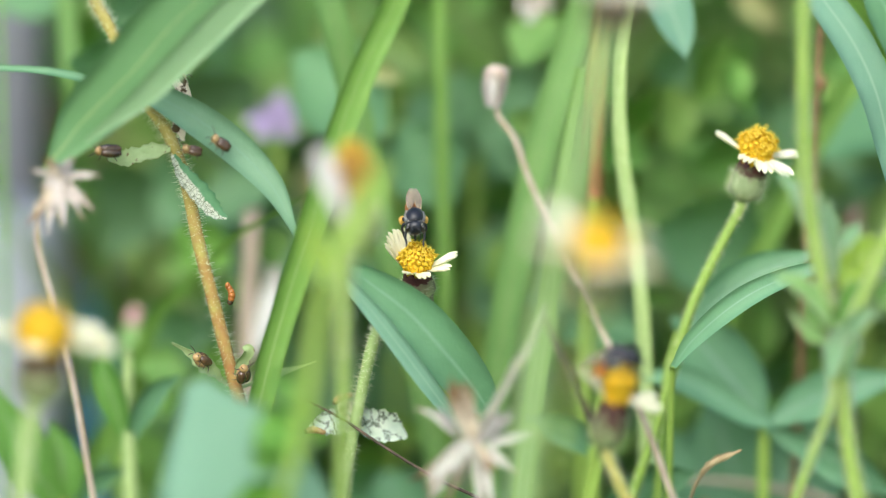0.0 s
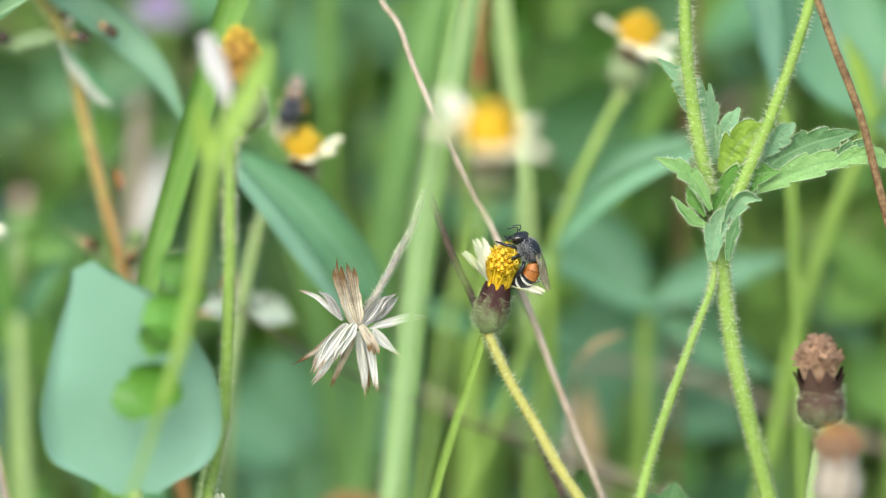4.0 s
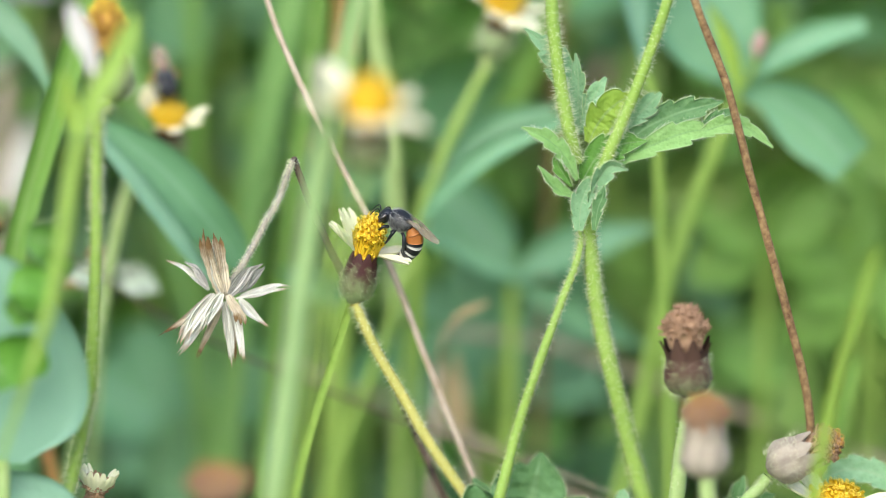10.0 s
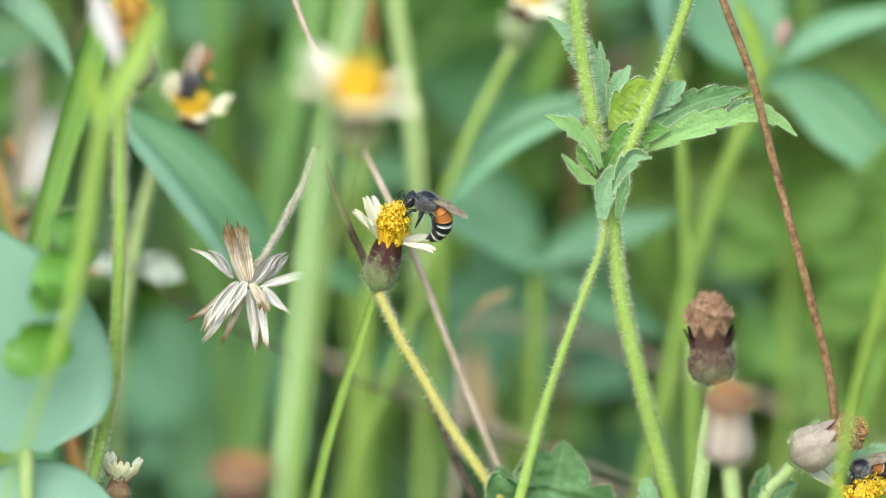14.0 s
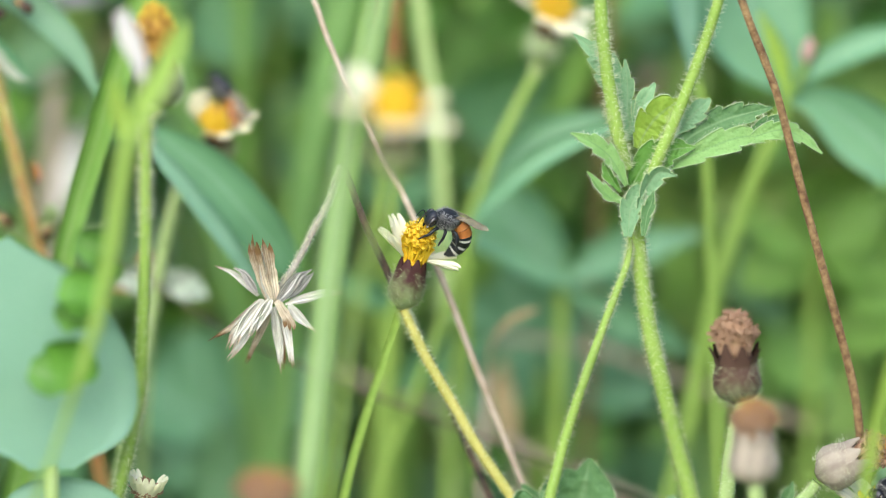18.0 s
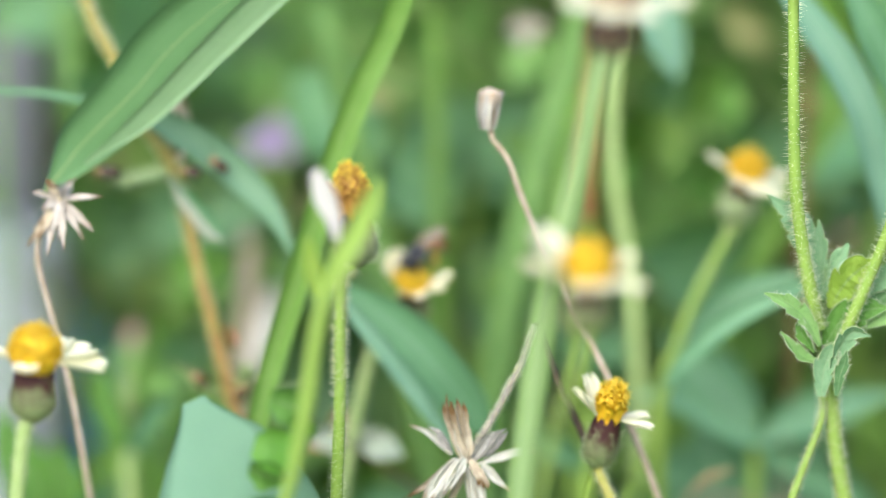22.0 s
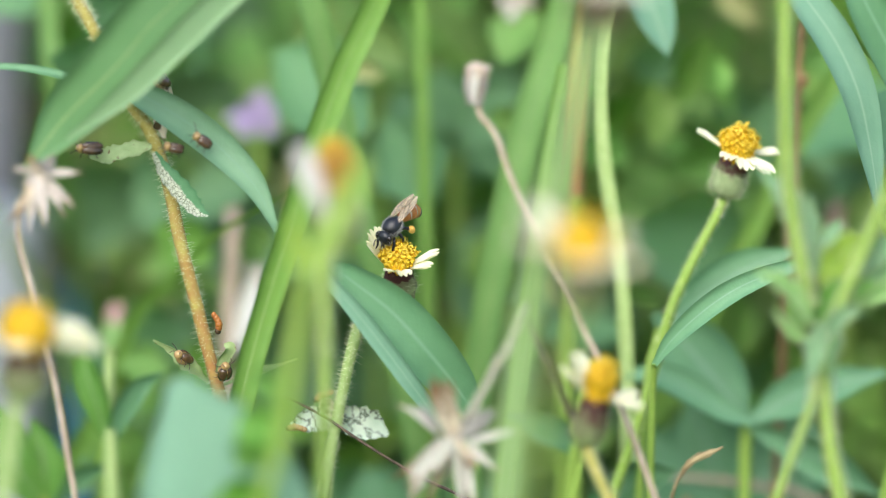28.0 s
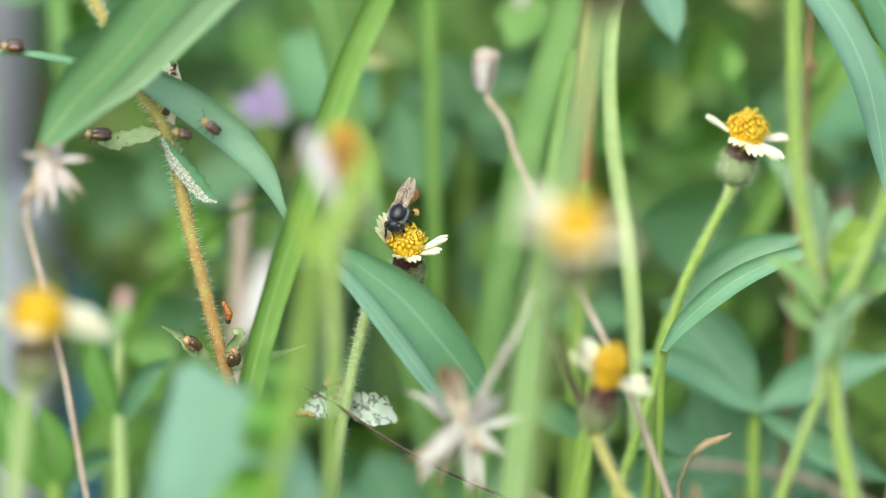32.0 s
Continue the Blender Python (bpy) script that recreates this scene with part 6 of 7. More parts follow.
egg(csh, (-40.7, 46.0, 109.0), (2.2, 3.4), (0, 0, 1), 10, 8)
part("calyx", csh, LEAF_FRESH, pinkbud)
pink_two = thing("pink_flower", base_of([(55.7, 60.0, 122.5), (55.7, 60.0, 114.9)]), "small pink flower far behind", "flower")
stem_of(pink_two, [(55.7, 60.0, 122.1), (55.7, 60.0, 118.7), (55.8, 60.0, 113.3)], [0.7, 0.8], STEM_GREEN)
psh = Shape()
egg(psh, (55.7, 60.0, 123.3), (2.0, 1.8), (0, 0, 1), 10, 8)
part("bud", psh, PETAL_PINK, pink_two, "pink closed bud")

post = thing("grey_pipe", base_of([(-59.2, 112.0, 121.2), (-59.3, 112.0, 105.6)]), "upright bluish grey plastic pipe behind the weeds", "pipe")
psh = Shape()
tube(psh, [(-58.4, 112.0, 160.1), (-58.8, 112.0, 136.8), (-59.3, 112.0, 113.4), (-59.8, 112.0, 82.2), (-64.0, 112.0, -10.6)], [5.2], 16, 4, 0.01)
part("shaft", psh, CONCRETE, post)
# added stub: stands in for a brighter patch low beside the pipe
block = thing("pale_stub", (-60.5, 100.0, 0.0), "pale blue-grey stub added for a bright patch by the pipe", "block")
bsh = Shape()
lathe(bsh, (-60.5, 100.0, -3.0), (0, 0, 1), [(0, 9.5), (117.0, 9.5), (119.5, 9.2), (121.0, 8.4)], 14, 0.01, 2)
part("block", bsh, STUB_PALE, block)
blue = thing("blue_tube", base_of([(-46.3, 100.0, 110.8), (-46.4, 100.0, 103.1)]), "thin blue plastic tube standing in the weeds", "tube")
psh = Shape()
tube(psh, [(-46.0, 100.0, 114.4), (-46.4, 100.0, 106.2), (-46.7, 100.0, 92.2), (-49.8, 104.0, -8.5)], [1.5], 12, 4, 0.01)
part("body", psh, BLUE_PLASTIC, blue)
for stemline, label, mat, size in (
        ([(82.4, 40.0, 101.6), (81.6, 40.0, 83.7)], "lime green leaves far behind the brown stalk", BUSH_LIFTED, 0.9),
        ([(76.0, 28.0, 106.0), (75.6, 28.0, 88.0)], "yellow-green leaves beside the brown stalk", BUSH_LIME, 0.9),
        ([(89.0, 30.0, 98.0), (88.6, 30.0, 80.0)], "yellow-green leaves of a low weed", BUSH_LIME, 1.0),
        ([(92.0, 32.0, 114.0), (91.6, 32.0, 96.0)], "bright leaves of a taller weed behind", BUSH_LIFTED, 1.0),
        ([(63.3, 46.0, 98.2), (62.6, 46.0, 78.0)], "fresh green leaves behind the leafy weed", BUSH_LIME, 0.8),
        ([(35.0, 58.0, 128.2), (35.0, 58.0, 110.7)], "pale leaves behind the tall daisy", BUSH_A, 0.9),
        ([(49.3, 64.0, 129.5), (49.4, 64.0, 109.6)], "leaves behind the upper stems", BUSH_B, 0.9),
        ([(4.2, 62.0, 133.6), (4.2, 62.0, 114.5)], "round leaves behind the dry knob", BUSH_B, 0.9),
        ([(-6.3, 70.0, 141.4), (-6.3, 70.0, 120.8)], "leaves behind the bright blade", BUSH_A, 0.8)):
    far = thing("broad_leaf_weed", base_of(stemline), label, "plant")
    stem_of(far, stemline, [0.7, 0.9], STEM_GREEN)
    c = Vector(stemline[0])
    for k, (dx, dz, ln, w) in enumerate(((-14, 7, 12, 4.5), (13, 9, 13, 4.6), (-6, 16, 12, 4.0), (16, -5, 12, 4.0), (-17, -8, 12, 4.5), (4, -3, 10, 4.5), (8, 14, 12, 4.0))):
        d = Vector((dx, -2 + k, dz)).normalized() * ln * size
        leaf_of(far, [c, c + d * 0.35, c + d * 0.75, c + d + Vector((0, 0, -1.5))], [0.6, w * size, w * size * 0.9, 0.3], mat, tilt=(-25, 20, 5, 30, -30, 10, -10)[k], fold=0.2)

# ---- ground and foliage behind ----
gsh = Shape()
N = 40
for i in range(N + 1):
    for j in range(N + 1):
        x, y = ((2 * i / N - 1) ** 3) * 60000, ((2 * j / N - 1) ** 3) * 60000
        gsh.v.append((x, y, 1.5 * math.sin(x * 0.03) * math.cos(y * 0.021) - 1.5))
        gsh.uv.append((i / N, j / N))
gsh.f = [(i * (N + 1) + j, (i + 1) * (N + 1) + j, (i + 1) * (N + 1) + j + 1, i * (N + 1) + j + 1) for i in range(N) for j in range(N)]
tagged(part("ground", gsh, SOIL), "dark mossy soil under the weeds", "ground", kind="structure")


def foliage(name, label, count, xr, yr, zr, size, mat, seed, upright=0.3, slim=0.34):
    rnd = random.Random(seed)
    sh = Shape()
    for _ in range(count):
        y = rnd.uniform(*yr)
        k = 1 + y / 2394
        p = Vector((rnd.uniform(*xr) * k, y, rnd.uniform(*zr)))
        # leaves left out so pipe, blue tube and purple flower show to the camera
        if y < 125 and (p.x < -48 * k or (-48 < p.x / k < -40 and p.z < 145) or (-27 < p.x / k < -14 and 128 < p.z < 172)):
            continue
        d = Vector((rnd.uniform(-1, 1), rnd.uniform(-0.6, 0.6), rnd.uniform(-0.8, 1) + upright)).normalized()
        ln = rnd.uniform(*size)
        w = ln * slim * rnd.uniform(0.7, 1.2)
        sag = Vector((0, -0.2, -0.3)) * ln * 0.3
        blade(sh, [p, p + d * ln * 0.35, p + d * ln * 0.72 + sag * 0.4, p + d * ln + sag], [w * 0.15, w, w * 0.85, w * 0.05], tilt=rnd.uniform(-50, 50), fold=0.25, thick=0.2, per=2, cols=2)
    return tagged(part(name, sh, mat), label, "foliage", kind="stuff")


def turf(name, label, count, xr, yr, length, mat, seed, wide=1.3):
    rnd = random.Random(seed)
    sh = Shape()
    for _ in range(count):
        y = rnd.uniform(*yr)
        k = 1 + y / 2394
        x = rnd.uniform(*xr) * k
        ln = rnd.uniform(*length)
        lx, ly = rnd.uniform(-0.5, 0.5), rnd.uniform(-0.4, 0.2)
        w = rnd.uniform(0.6, 1.2) * wide
        blade(sh, [(x, y, -2), (x + lx * ln * 0.2, y + ly * ln * 0.2, ln * 0.45), (x + lx * ln * 0.55, y + ly * ln * 0.5, ln * 0.8), (x + lx * ln, y + ly * ln, ln * 0.95)], [w * 0.8, w, w * 0.8, 0.05], tilt=rnd.uniform(-60, 60), fold=0.3, thick=0.15, per=2, cols=2)
    return tagged(part(name, sh, mat), label, "grass", kind="stuff")


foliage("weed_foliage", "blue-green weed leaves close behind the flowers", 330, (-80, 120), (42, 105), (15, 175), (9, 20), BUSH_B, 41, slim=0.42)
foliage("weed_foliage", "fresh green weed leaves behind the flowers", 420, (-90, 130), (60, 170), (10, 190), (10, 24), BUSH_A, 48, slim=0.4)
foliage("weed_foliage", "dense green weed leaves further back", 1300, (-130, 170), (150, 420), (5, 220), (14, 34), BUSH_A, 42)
foliage("weed_foliage", "bright lime green leaves low behind the stems", 260, (45, 125), (46, 150), (20, 122), (9, 20), BUSH_LIFTED, 50, slim=0.42)
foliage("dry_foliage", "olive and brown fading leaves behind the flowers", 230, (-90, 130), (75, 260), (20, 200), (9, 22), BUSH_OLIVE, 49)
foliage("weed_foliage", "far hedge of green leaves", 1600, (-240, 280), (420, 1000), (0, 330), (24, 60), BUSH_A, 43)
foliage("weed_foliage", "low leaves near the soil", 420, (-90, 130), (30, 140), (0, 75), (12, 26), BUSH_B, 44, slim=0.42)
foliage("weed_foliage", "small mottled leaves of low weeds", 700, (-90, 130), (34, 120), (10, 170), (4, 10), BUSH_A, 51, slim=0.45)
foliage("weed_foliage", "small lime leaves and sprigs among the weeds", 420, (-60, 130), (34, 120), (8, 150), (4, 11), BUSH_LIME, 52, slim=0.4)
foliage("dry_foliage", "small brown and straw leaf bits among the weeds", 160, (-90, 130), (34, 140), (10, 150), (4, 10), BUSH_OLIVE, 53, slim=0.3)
foliage("weed_foliage", "lime leaves of the weeds beside the brown stalk", 190, (66, 135), (26, 60), (25, 116), (8, 17), BUSH_LIFTED, 54, slim=0.45)
turf("meadow_grass", "upright meadow grass behind the flowers", 70, (-90, 130), (60, 260), (90, 190), TURF, 45)
turf("meadow_grass", "short meadow grass on the soil", 2500, (-300, 300), (60, 1500), (30, 90), TURF, 46, 1.6)
turf("meadow_grass", "meadow grass behind the camera", 900, (-900, 900), (-3800, -3000), (40, 140), TURF, 47, 3.0)



def meadow(name, label, count, reach, length, mat, seed, wide):
    """Grass all round the plants and the camera, kept low in the strip between them."""
    rnd = random.Random(seed)
    sh = Shape()
    for _ in range(count):
        x, y = rnd.gauss(0, 1) * reach, rnd.gauss(0, 1) * reach - 300
        ln = rnd.uniform(*length)
        if y < 60 and abs(x) < 330:
            if y > -3000:
                ln = min(ln, 0.25 * ln + 6)
        elif y < 420 and abs(x) < 260:
            continue
        lx, ly = rnd.uniform(-0.6, 0.6), rnd.uniform(-0.6, 0.6)
        w = rnd.uniform(0.6, 1.2) * wide
        blade(sh, [(x, y, -3), (x + lx * ln * 0.2, y + ly * ln * 0.2, ln * 0.45), (x + lx * ln * 0.55, y + ly * ln * 0.5, ln * 0.8), (x + lx * ln, y + ly * ln, ln * 0.9)], [w * 0.8, w, w * 0.8, 0.05], tilt=rnd.uniform(0, 180), fold=0.3, thick=0.2, per=1, cols=2)
    return tagged(part(name, sh, mat), label, "grass", kind="stuff")


meadow("meadow_grass", "meadow grass spreading over the ground all round", 9000, 1500, (50, 190), TURF, 61, 4.0)
meadow("weed_foliage", "low broad weed leaves spread over the meadow", 5000, 1100, (30, 110), BUSH_A, 62, 9.0)

foliage("weed_foliage", "leaves in a lifted green behind the red stem", 90, (-46, -16), (55, 140), (60, 125), (8, 16), BUSH_LIFTED, 64)
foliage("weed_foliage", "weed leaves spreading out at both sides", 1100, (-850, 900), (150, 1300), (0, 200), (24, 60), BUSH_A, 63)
corner_weed = thing("broad_leaf_weed", base_of([(-41.4, 20.0, 110.7), (-41.4, 20.0, 93.3)]), "bright green leafy stalk low beside the red stem", "plant")
stem_of(corner_weed, [(-41.1, 20.0, 113.0), (-41.3, 20.0, 107.0), (-41.1, 20.0, 99.5), (-40.9, 20.0, 93.3)], [0.7, 1.0, 1.2], STEM_PALE)
leaf_of(corner_weed, [(-41.2, 20.0, 100.2), (-42.9, 19.0, 105.7), (-44.3, 19.0, 110.1), (-44.7, 19.0, 113.9)], [0.5, 2.0, 1.8, 0.2], LEAF_LUSH, tilt=20)
leaf_of(corner_weed, [(-41.2, 20.0, 100.2), (-39.5, 19.0, 104.9), (-37.3, 19.0, 108.0), (-34.3, 20.0, 109.6)], [0.5, 1.6, 1.4, 0.2], LEAF_BLUE, tilt=-20)
fresh = thing("broad_leaf_weed", base_of([(-50.1, 24.0, 94.2), (-50.0, 24.0, 86.6)]), "low fresh green leaves near the dry star", "plant")
stem_of(fresh, [(-49.8, 24.0, 92.7), (-49.8, 24.0, 89.7), (-49.9, 24.0, 85.1)], [0.8, 0.9], STEM_GREEN)
leaf_of(fresh, [(-49.8, 24.0, 91.1), (-49.9, 23.0, 95.8), (-50.4, 23.0, 99.6), (-51.5, 23.0, 103.0)], [1.0, 3.0, 2.4, 0.2], LEAF_LUSH, tilt=10)
leaf_of(fresh, [(-49.8, 24.0, 91.1), (-53.7, 22.0, 96.8), (-56.6, 22.0, 102.1), (-58.8, 22.0, 107.4)], [1.0, 3.2, 3.0, 0.4], LEAF_LUSH, tilt=-10)
leaf_of(fresh, [(-49.8, 24.0, 91.1), (-45.5, 24.0, 95.0), (-41.2, 25.0, 96.3)], [0.8, 2.0, 0.3], LEAF_BLUE, tilt=-30)
haze = thing("broad_leaf_weed", base_of([(19.2, 16.0, 94.8), (19.0, 16.0, 74.6)]), "pale green upright stalk behind the near daisy", "plant")
stem_of(haze, [(22.1, 16.0, 111.7), (20.5, 16.0, 104.0), (19.4, 16.0, 93.2), (19.0, 16.0, 74.6)], [0.9, 1.3, 1.4], STEM_GREEN)
leaf_of(haze, [(20.1, 16.0, 99.4), (17.2, 15.0, 102.7), (14.1, 15.0, 104.2), (11.1, 15.0, 105.0)], [0.5, 2.2, 2.0, 0.2], LEAF_BLUE, tilt=15)
leaf_of(haze, [(19.4, 16.0, 88.6), (23.9, 15.0, 93.4), (28.4, 15.0, 96.5), (33.0, 15.0, 97.5)], [0.5, 3.2, 3.0, 0.3], LEAF_BLUE, tilt=-15)


# ---- animals ----
def bee(label, bend, pollen=False, seed=1, wing_z=0.9, bare_back=True, start=10, bands=(), grown=1.12):
    """A dwarf honey bee, 8 mm long, head along +x, back along +z. bend: degrees by which the abdomen curls down."""
    ob = thing("honey_bee", (0, 0, 0), label, "bee", "bees")
    rnd = random.Random(seed)
    sh = Shape()
    egg(sh, (1.95, 0, -0.15), (1.02, 0.72), (1, 0, 0.35), 16, 10, 0.8)
    head = part("head", sh, BEE_BLACK, ob)
    for s in (-1, 1):
        sh = Shape()
        egg(sh, (2.1, s * 0.95, 0.0), (0.38, 0.72), (0.35, s * 0.25, -1), 10, 8)
        part("eye", sh, BEE_EYE, head, "dark glossy eye")
        sh = Shape()
        tube(sh, [(2.7, s * 0.25, 0.1), (3.1, s * 0.45, 0.55), (3.4, s * 0.6, 0.1), (3.6, s * 0.7, -0.6)], [0.07, 0.065, 0.06], 6, 3)
        part("antenna", sh, BEE_BLACK, head)
    sh = Shape()
    tube(sh, [(2.5, 0, -0.8), (2.6, 0, -1.3), (2.6, 0, -1.9)], [0.22, 0.15, 0.08], 6, 3)
    part("tongue", sh, BEE_BLACK, head)
    sh = Shape()
    egg(sh, (0.2, 0, 0.15), (1.24, 1.42), (1, 0, 0), 18, 12, 0.8, seed, 0.02)
    thorax = part("thorax", sh, BEE_BLACK, ob, "black thorax")
    sh = Shape()
    for _ in range(1500):
        u, g = rnd.uniform(-1, 1), rnd.uniform(0, 2 * math.pi)
        d = Vector((u, math.cos(g) * math.sqrt(1 - u * u), math.sin(g) * math.sqrt(1 - u * u)))
        if d.z > (0.3 if bare_back else 0.8) and abs(u) < 0.85:
            continue
        spike(sh, Vector((0.2 + d.x * 1.32, d.y * 1.2, 0.15 + d.z * 1.2)), (d + Vector((-0.4, 0, 0))).normalized(), rnd.uniform(0.2, 0.5), 0.028)
    for _ in range(500):
        g = rnd.uniform(0, 2 * math.pi)
        d = Vector((math.cos(g), math.sin(g), rnd.uniform(-0.1, 0.35)))
        spike(sh, Vector((0.2 + d.x * 1.3, d.y * 1.15, 0.15 + d.z * 1.1)), (d + Vector((0, 0, 0.5))).normalized(), rnd.uniform(0.25, 0.45), 0.032)
    for _ in range(200):
        g = rnd.uniform(-2.2, 2.2)
        d = Vector((0.35, math.sin(g), -math.cos(g) * 0.9))
        spike(sh, Vector((2.2 + 0.3 * d.x, d.y * 1.0, -0.15 + d.z * 0.95)), d.normalized(), rnd.uniform(0.2, 0.4), 0.03)
    tagged(part("hair", sh, BEE_GREY, thorax, "short grey hair"), kind="stuff")
    # abdomen: rings along an arc that curls down
    line, radii = [], []
    n = 34
    p, ang = Vector((-1.25, 0, -0.05)), radians(start)
    for i in range(n + 1):
        s = i / n
        line.append(p.copy())
        radii.append(max(0.06, 1.06 * math.sin(math.pi * min(1, 0.13 + s * 0.87)) ** 0.62))
        p = p + Vector((-math.cos(ang), 0, -math.sin(ang))) * (5.6 / n)
        ang += radians(bend) / n
    abdomen = None
    for i0, i1, shade in bands:
        mat, step = {"o": (BEE_ORANGE, 1), "w": (BEE_WHITE, 0), "b": (BEE_BLACK, 1)}[shade]
        sh = Shape()
        tube(sh, line[i0:i1 + 1], [r * (1.0 + 0.03 * step) for r in radii[i0:i1 + 1]], 18, 1, 0.0)
        seg = part("abdomen_ring", sh, mat, ob if abdomen is None else abdomen)
        abdomen = abdomen or seg
    for s in (-1, 1):
        for tip, w, y0, nm in (((-5.0, s * 0.3, wing_z), 0.6, 0.62, "fore_wing"), ((-4.2, s * 0.5, wing_z + 0.1), 0.5, 0.75, "hind_wing")):
            sh = Shape()
            root = Vector((-0.2 if nm == "fore_wing" else -0.7, s * y0, 1.0))
            e = Vector(tip)
            blade(sh, [root, root.lerp(e, 0.4) + Vector((0, 0, 0.12)), root.lerp(e, 0.8), e], [0.2, w * 0.8, w, w * 0.75, 0.2], tilt=90 - s * 12, fold=0.06, thick=0.04, per=5, cols=4, wave=0.05)
            w_ob = part(nm, sh, WING, ob, "clear brownish veined wing")
        for k, (x, reach, fall) in enumerate(((1.1, 1.3, -2.1), (0.2, 1.6, -2.4), (-0.7, 1.35, -2.7))):
            sh = Shape()
            fx = (1.5, 0.3, -1.0)[k]
            tube(sh, [(x, s * 0.7, -0.9), (x + fx * 0.3, s * reach * 0.85, -0.9), (x + fx * 0.7, s * reach, -1.6), (x + fx, s * reach * 0.85, fall), (x + fx * 1.3, s * reach * 0.9, fall - 0.4)], [0.21, 0.20, 0.18 + 0.12 * (k == 2), 0.13, 0.07], 8, 3)
            leg = part("leg", sh, BEE_BLACK, ob)
            if pollen and k == 2:
                sh = Shape()
                egg(sh, (x + fx * 0.85, s * (reach + 0.15), -1.75), (0.5, 0.75), (0.2, 0, 1), 10, 8, 1, 3, 0.08)
                part("pollen_lump", sh, POLLEN, leg, "orange pollen basket")
    for o in ob.children_recursive:
        o.data.transform(Matrix.Scale(grown, 4))
    return ob


def perch(p, forward, up=(0, -0.5, 1), size=0.001):
    """The pose of an animal at p (mm) that heads along forward, its back towards up."""
    f = Vector(forward).normalized()
    s = Vector(up).cross(f).normalized()
    u = f.cross(s)
    m = Matrix((f, s, u)).transposed().to_4x4()
    m.translation = Vector(p) * 0.001
    return m


def beetle(label, m, shell=BEETLE_SHELL, length=3.4, width=0.95):
    ob = thing("leaf_beetle", (0, 0, 0), label, "beetle", "beetles")
    sh = Shape()
    egg(sh, (-0.2, 0, 0.62), (width * 0.92, length * 0.46), (1, 0, 0), 14, 10, 0.75)
    body = part("abdomen", sh, BEETLE_TAN, ob)
    for s in (-1, 1):
        sh = Shape()
        egg(sh, (-0.35, s * width * 0.36, 0.92), (width * 0.72, length * 0.5), (1, 0, 0), 12, 8, 0.75)
        wing = part("wing_case", sh, shell, ob, "glossy brown wing case")
        sh = Shape()
        tube(sh, [(length * 0.5, s * 0.2, 0.9), (length * 0.5 + 0.7, s * 0.6, 1.3), (length * 0.5 + 1.3, s * 1.0, 1.4)], [0.06, 0.05], 5, 2)
        part("antenna", sh, STEM_DARK, ob)
        for k in range(3):
            sh = Shape()
            x = 0.9 - k * 0.8
            tube(sh, [(x, s * 0.4, 0.5), (x + 0.2 - k * 0.2, s * (width + 0.1), 0.55), (x + 0.3 - k * 0.4, s * (width + 0.25), 0.0)], [0.08, 0.06, 0.04], 5, 2)
            part("leg", sh, STEM_DARK, ob)
    sh = Shape()
    egg(sh, (length * 0.45, 0, 0.75), (0.62, 0.5), (1, 0, 0), 12, 8)
    part("head", sh, BEETLE_TAN, ob, "tan head")
    ob.matrix_basis = m
    return ob


def larva(label, m, mat=LARVA):
    ob = thing("larva", (0, 0, 0), label, "insect larva")
    for k in range(6):
        sh = Shape()
        egg(sh, (-1.2 + k * 0.42, 0, 0.5 + 0.3 * math.sin(k * 0.7)), (0.52 - 0.05 * abs(k - 2), 0.5), (1, 0, 0), 10, 6)
        part("segment", sh, mat if k else BEETLE_SHELL, ob)
    ob.matrix_basis = m
    return ob


beetle("glossy brown leaf beetle on the eaten leaf", perch((-43.4, -2.0, 143.0), (-1, -0.1, 0.05), (0, -1, 0.45)), length=2.8, width=0.85)
beetle("dark leaf beetle with pale edge at the leaf joint", perch((-32.7, -3.0, 143.2), (-0.85, -0.2, 0.25), (0.2, -1, 0.6)), length=2.0, width=0.7)
beetle("dark leaf beetle with orange head on the lance leaf", perch((-29.1, -4.0, 144.4), (-0.8, -0.2, 0.65), (0.4, -1, 0.6)), length=2.2, width=0.7)
beetle("dark leaf beetle on the lower eaten leaf", perch((-31.8, -2.0, 115.2), (-0.5, -0.7, 0.4), (0.1, -0.7, 1)), length=2.6)
BEETLE_E = beetle("leaf beetle walking over the bleached leaf", perch((-34.6, -1.0, 150.7), (0.3, -0.7, 0.4), (0, -0.7, 1)), length=2.4)
beetle("dark leaf beetle beside the red stem", perch((-26.3, -2.0, 114.4), (0.1, -0.6, 0.8), (0.3, -0.8, 0.5)), length=2.2)
LARVA_RED = larva("orange-brown larva clinging to the red stem", perch((-28.3, -1.0, 124.4), (-0.1, 0, 1), (1, -0.3, 0)))
larva("small pale larva on the skeleton leaf", perch((-12.7, 1.0, 109.9), (0.6, -0.2, 0.4), (0, -0.8, 1)), BEETLE_TAN)
larva("small tan larva at the leaf edge", perch((-16.5, 0.0, 105.6), (1, -0.2, 0), (0, -0.8, 1)), BEETLE_TAN)

BEE_REAR = bee("small black honey bee with orange abdomen on the daisy", 80, True, 3, bands=((0, 8, "o"), (8, 9, "w"), (9, 15, "o"), (15, 16, "w"), (16, 21, "o"), (21, 22, "w"), (22, 26, "b"), (26, 28, "w"), (28, 34, "b")), grown=0.98)
BEE_FRONT = bee("honey bee with black and white banded orange abdomen", 118, False, 4, -0.2, False, 36, ((0, 5, "o"), (5, 11, "o"), (11, 13, "b"), (13, 15, "w"), (15, 19, "b"), (19, 21, "w"), (21, 25, "b"), (25, 27, "w"), (27, 34, "b")))

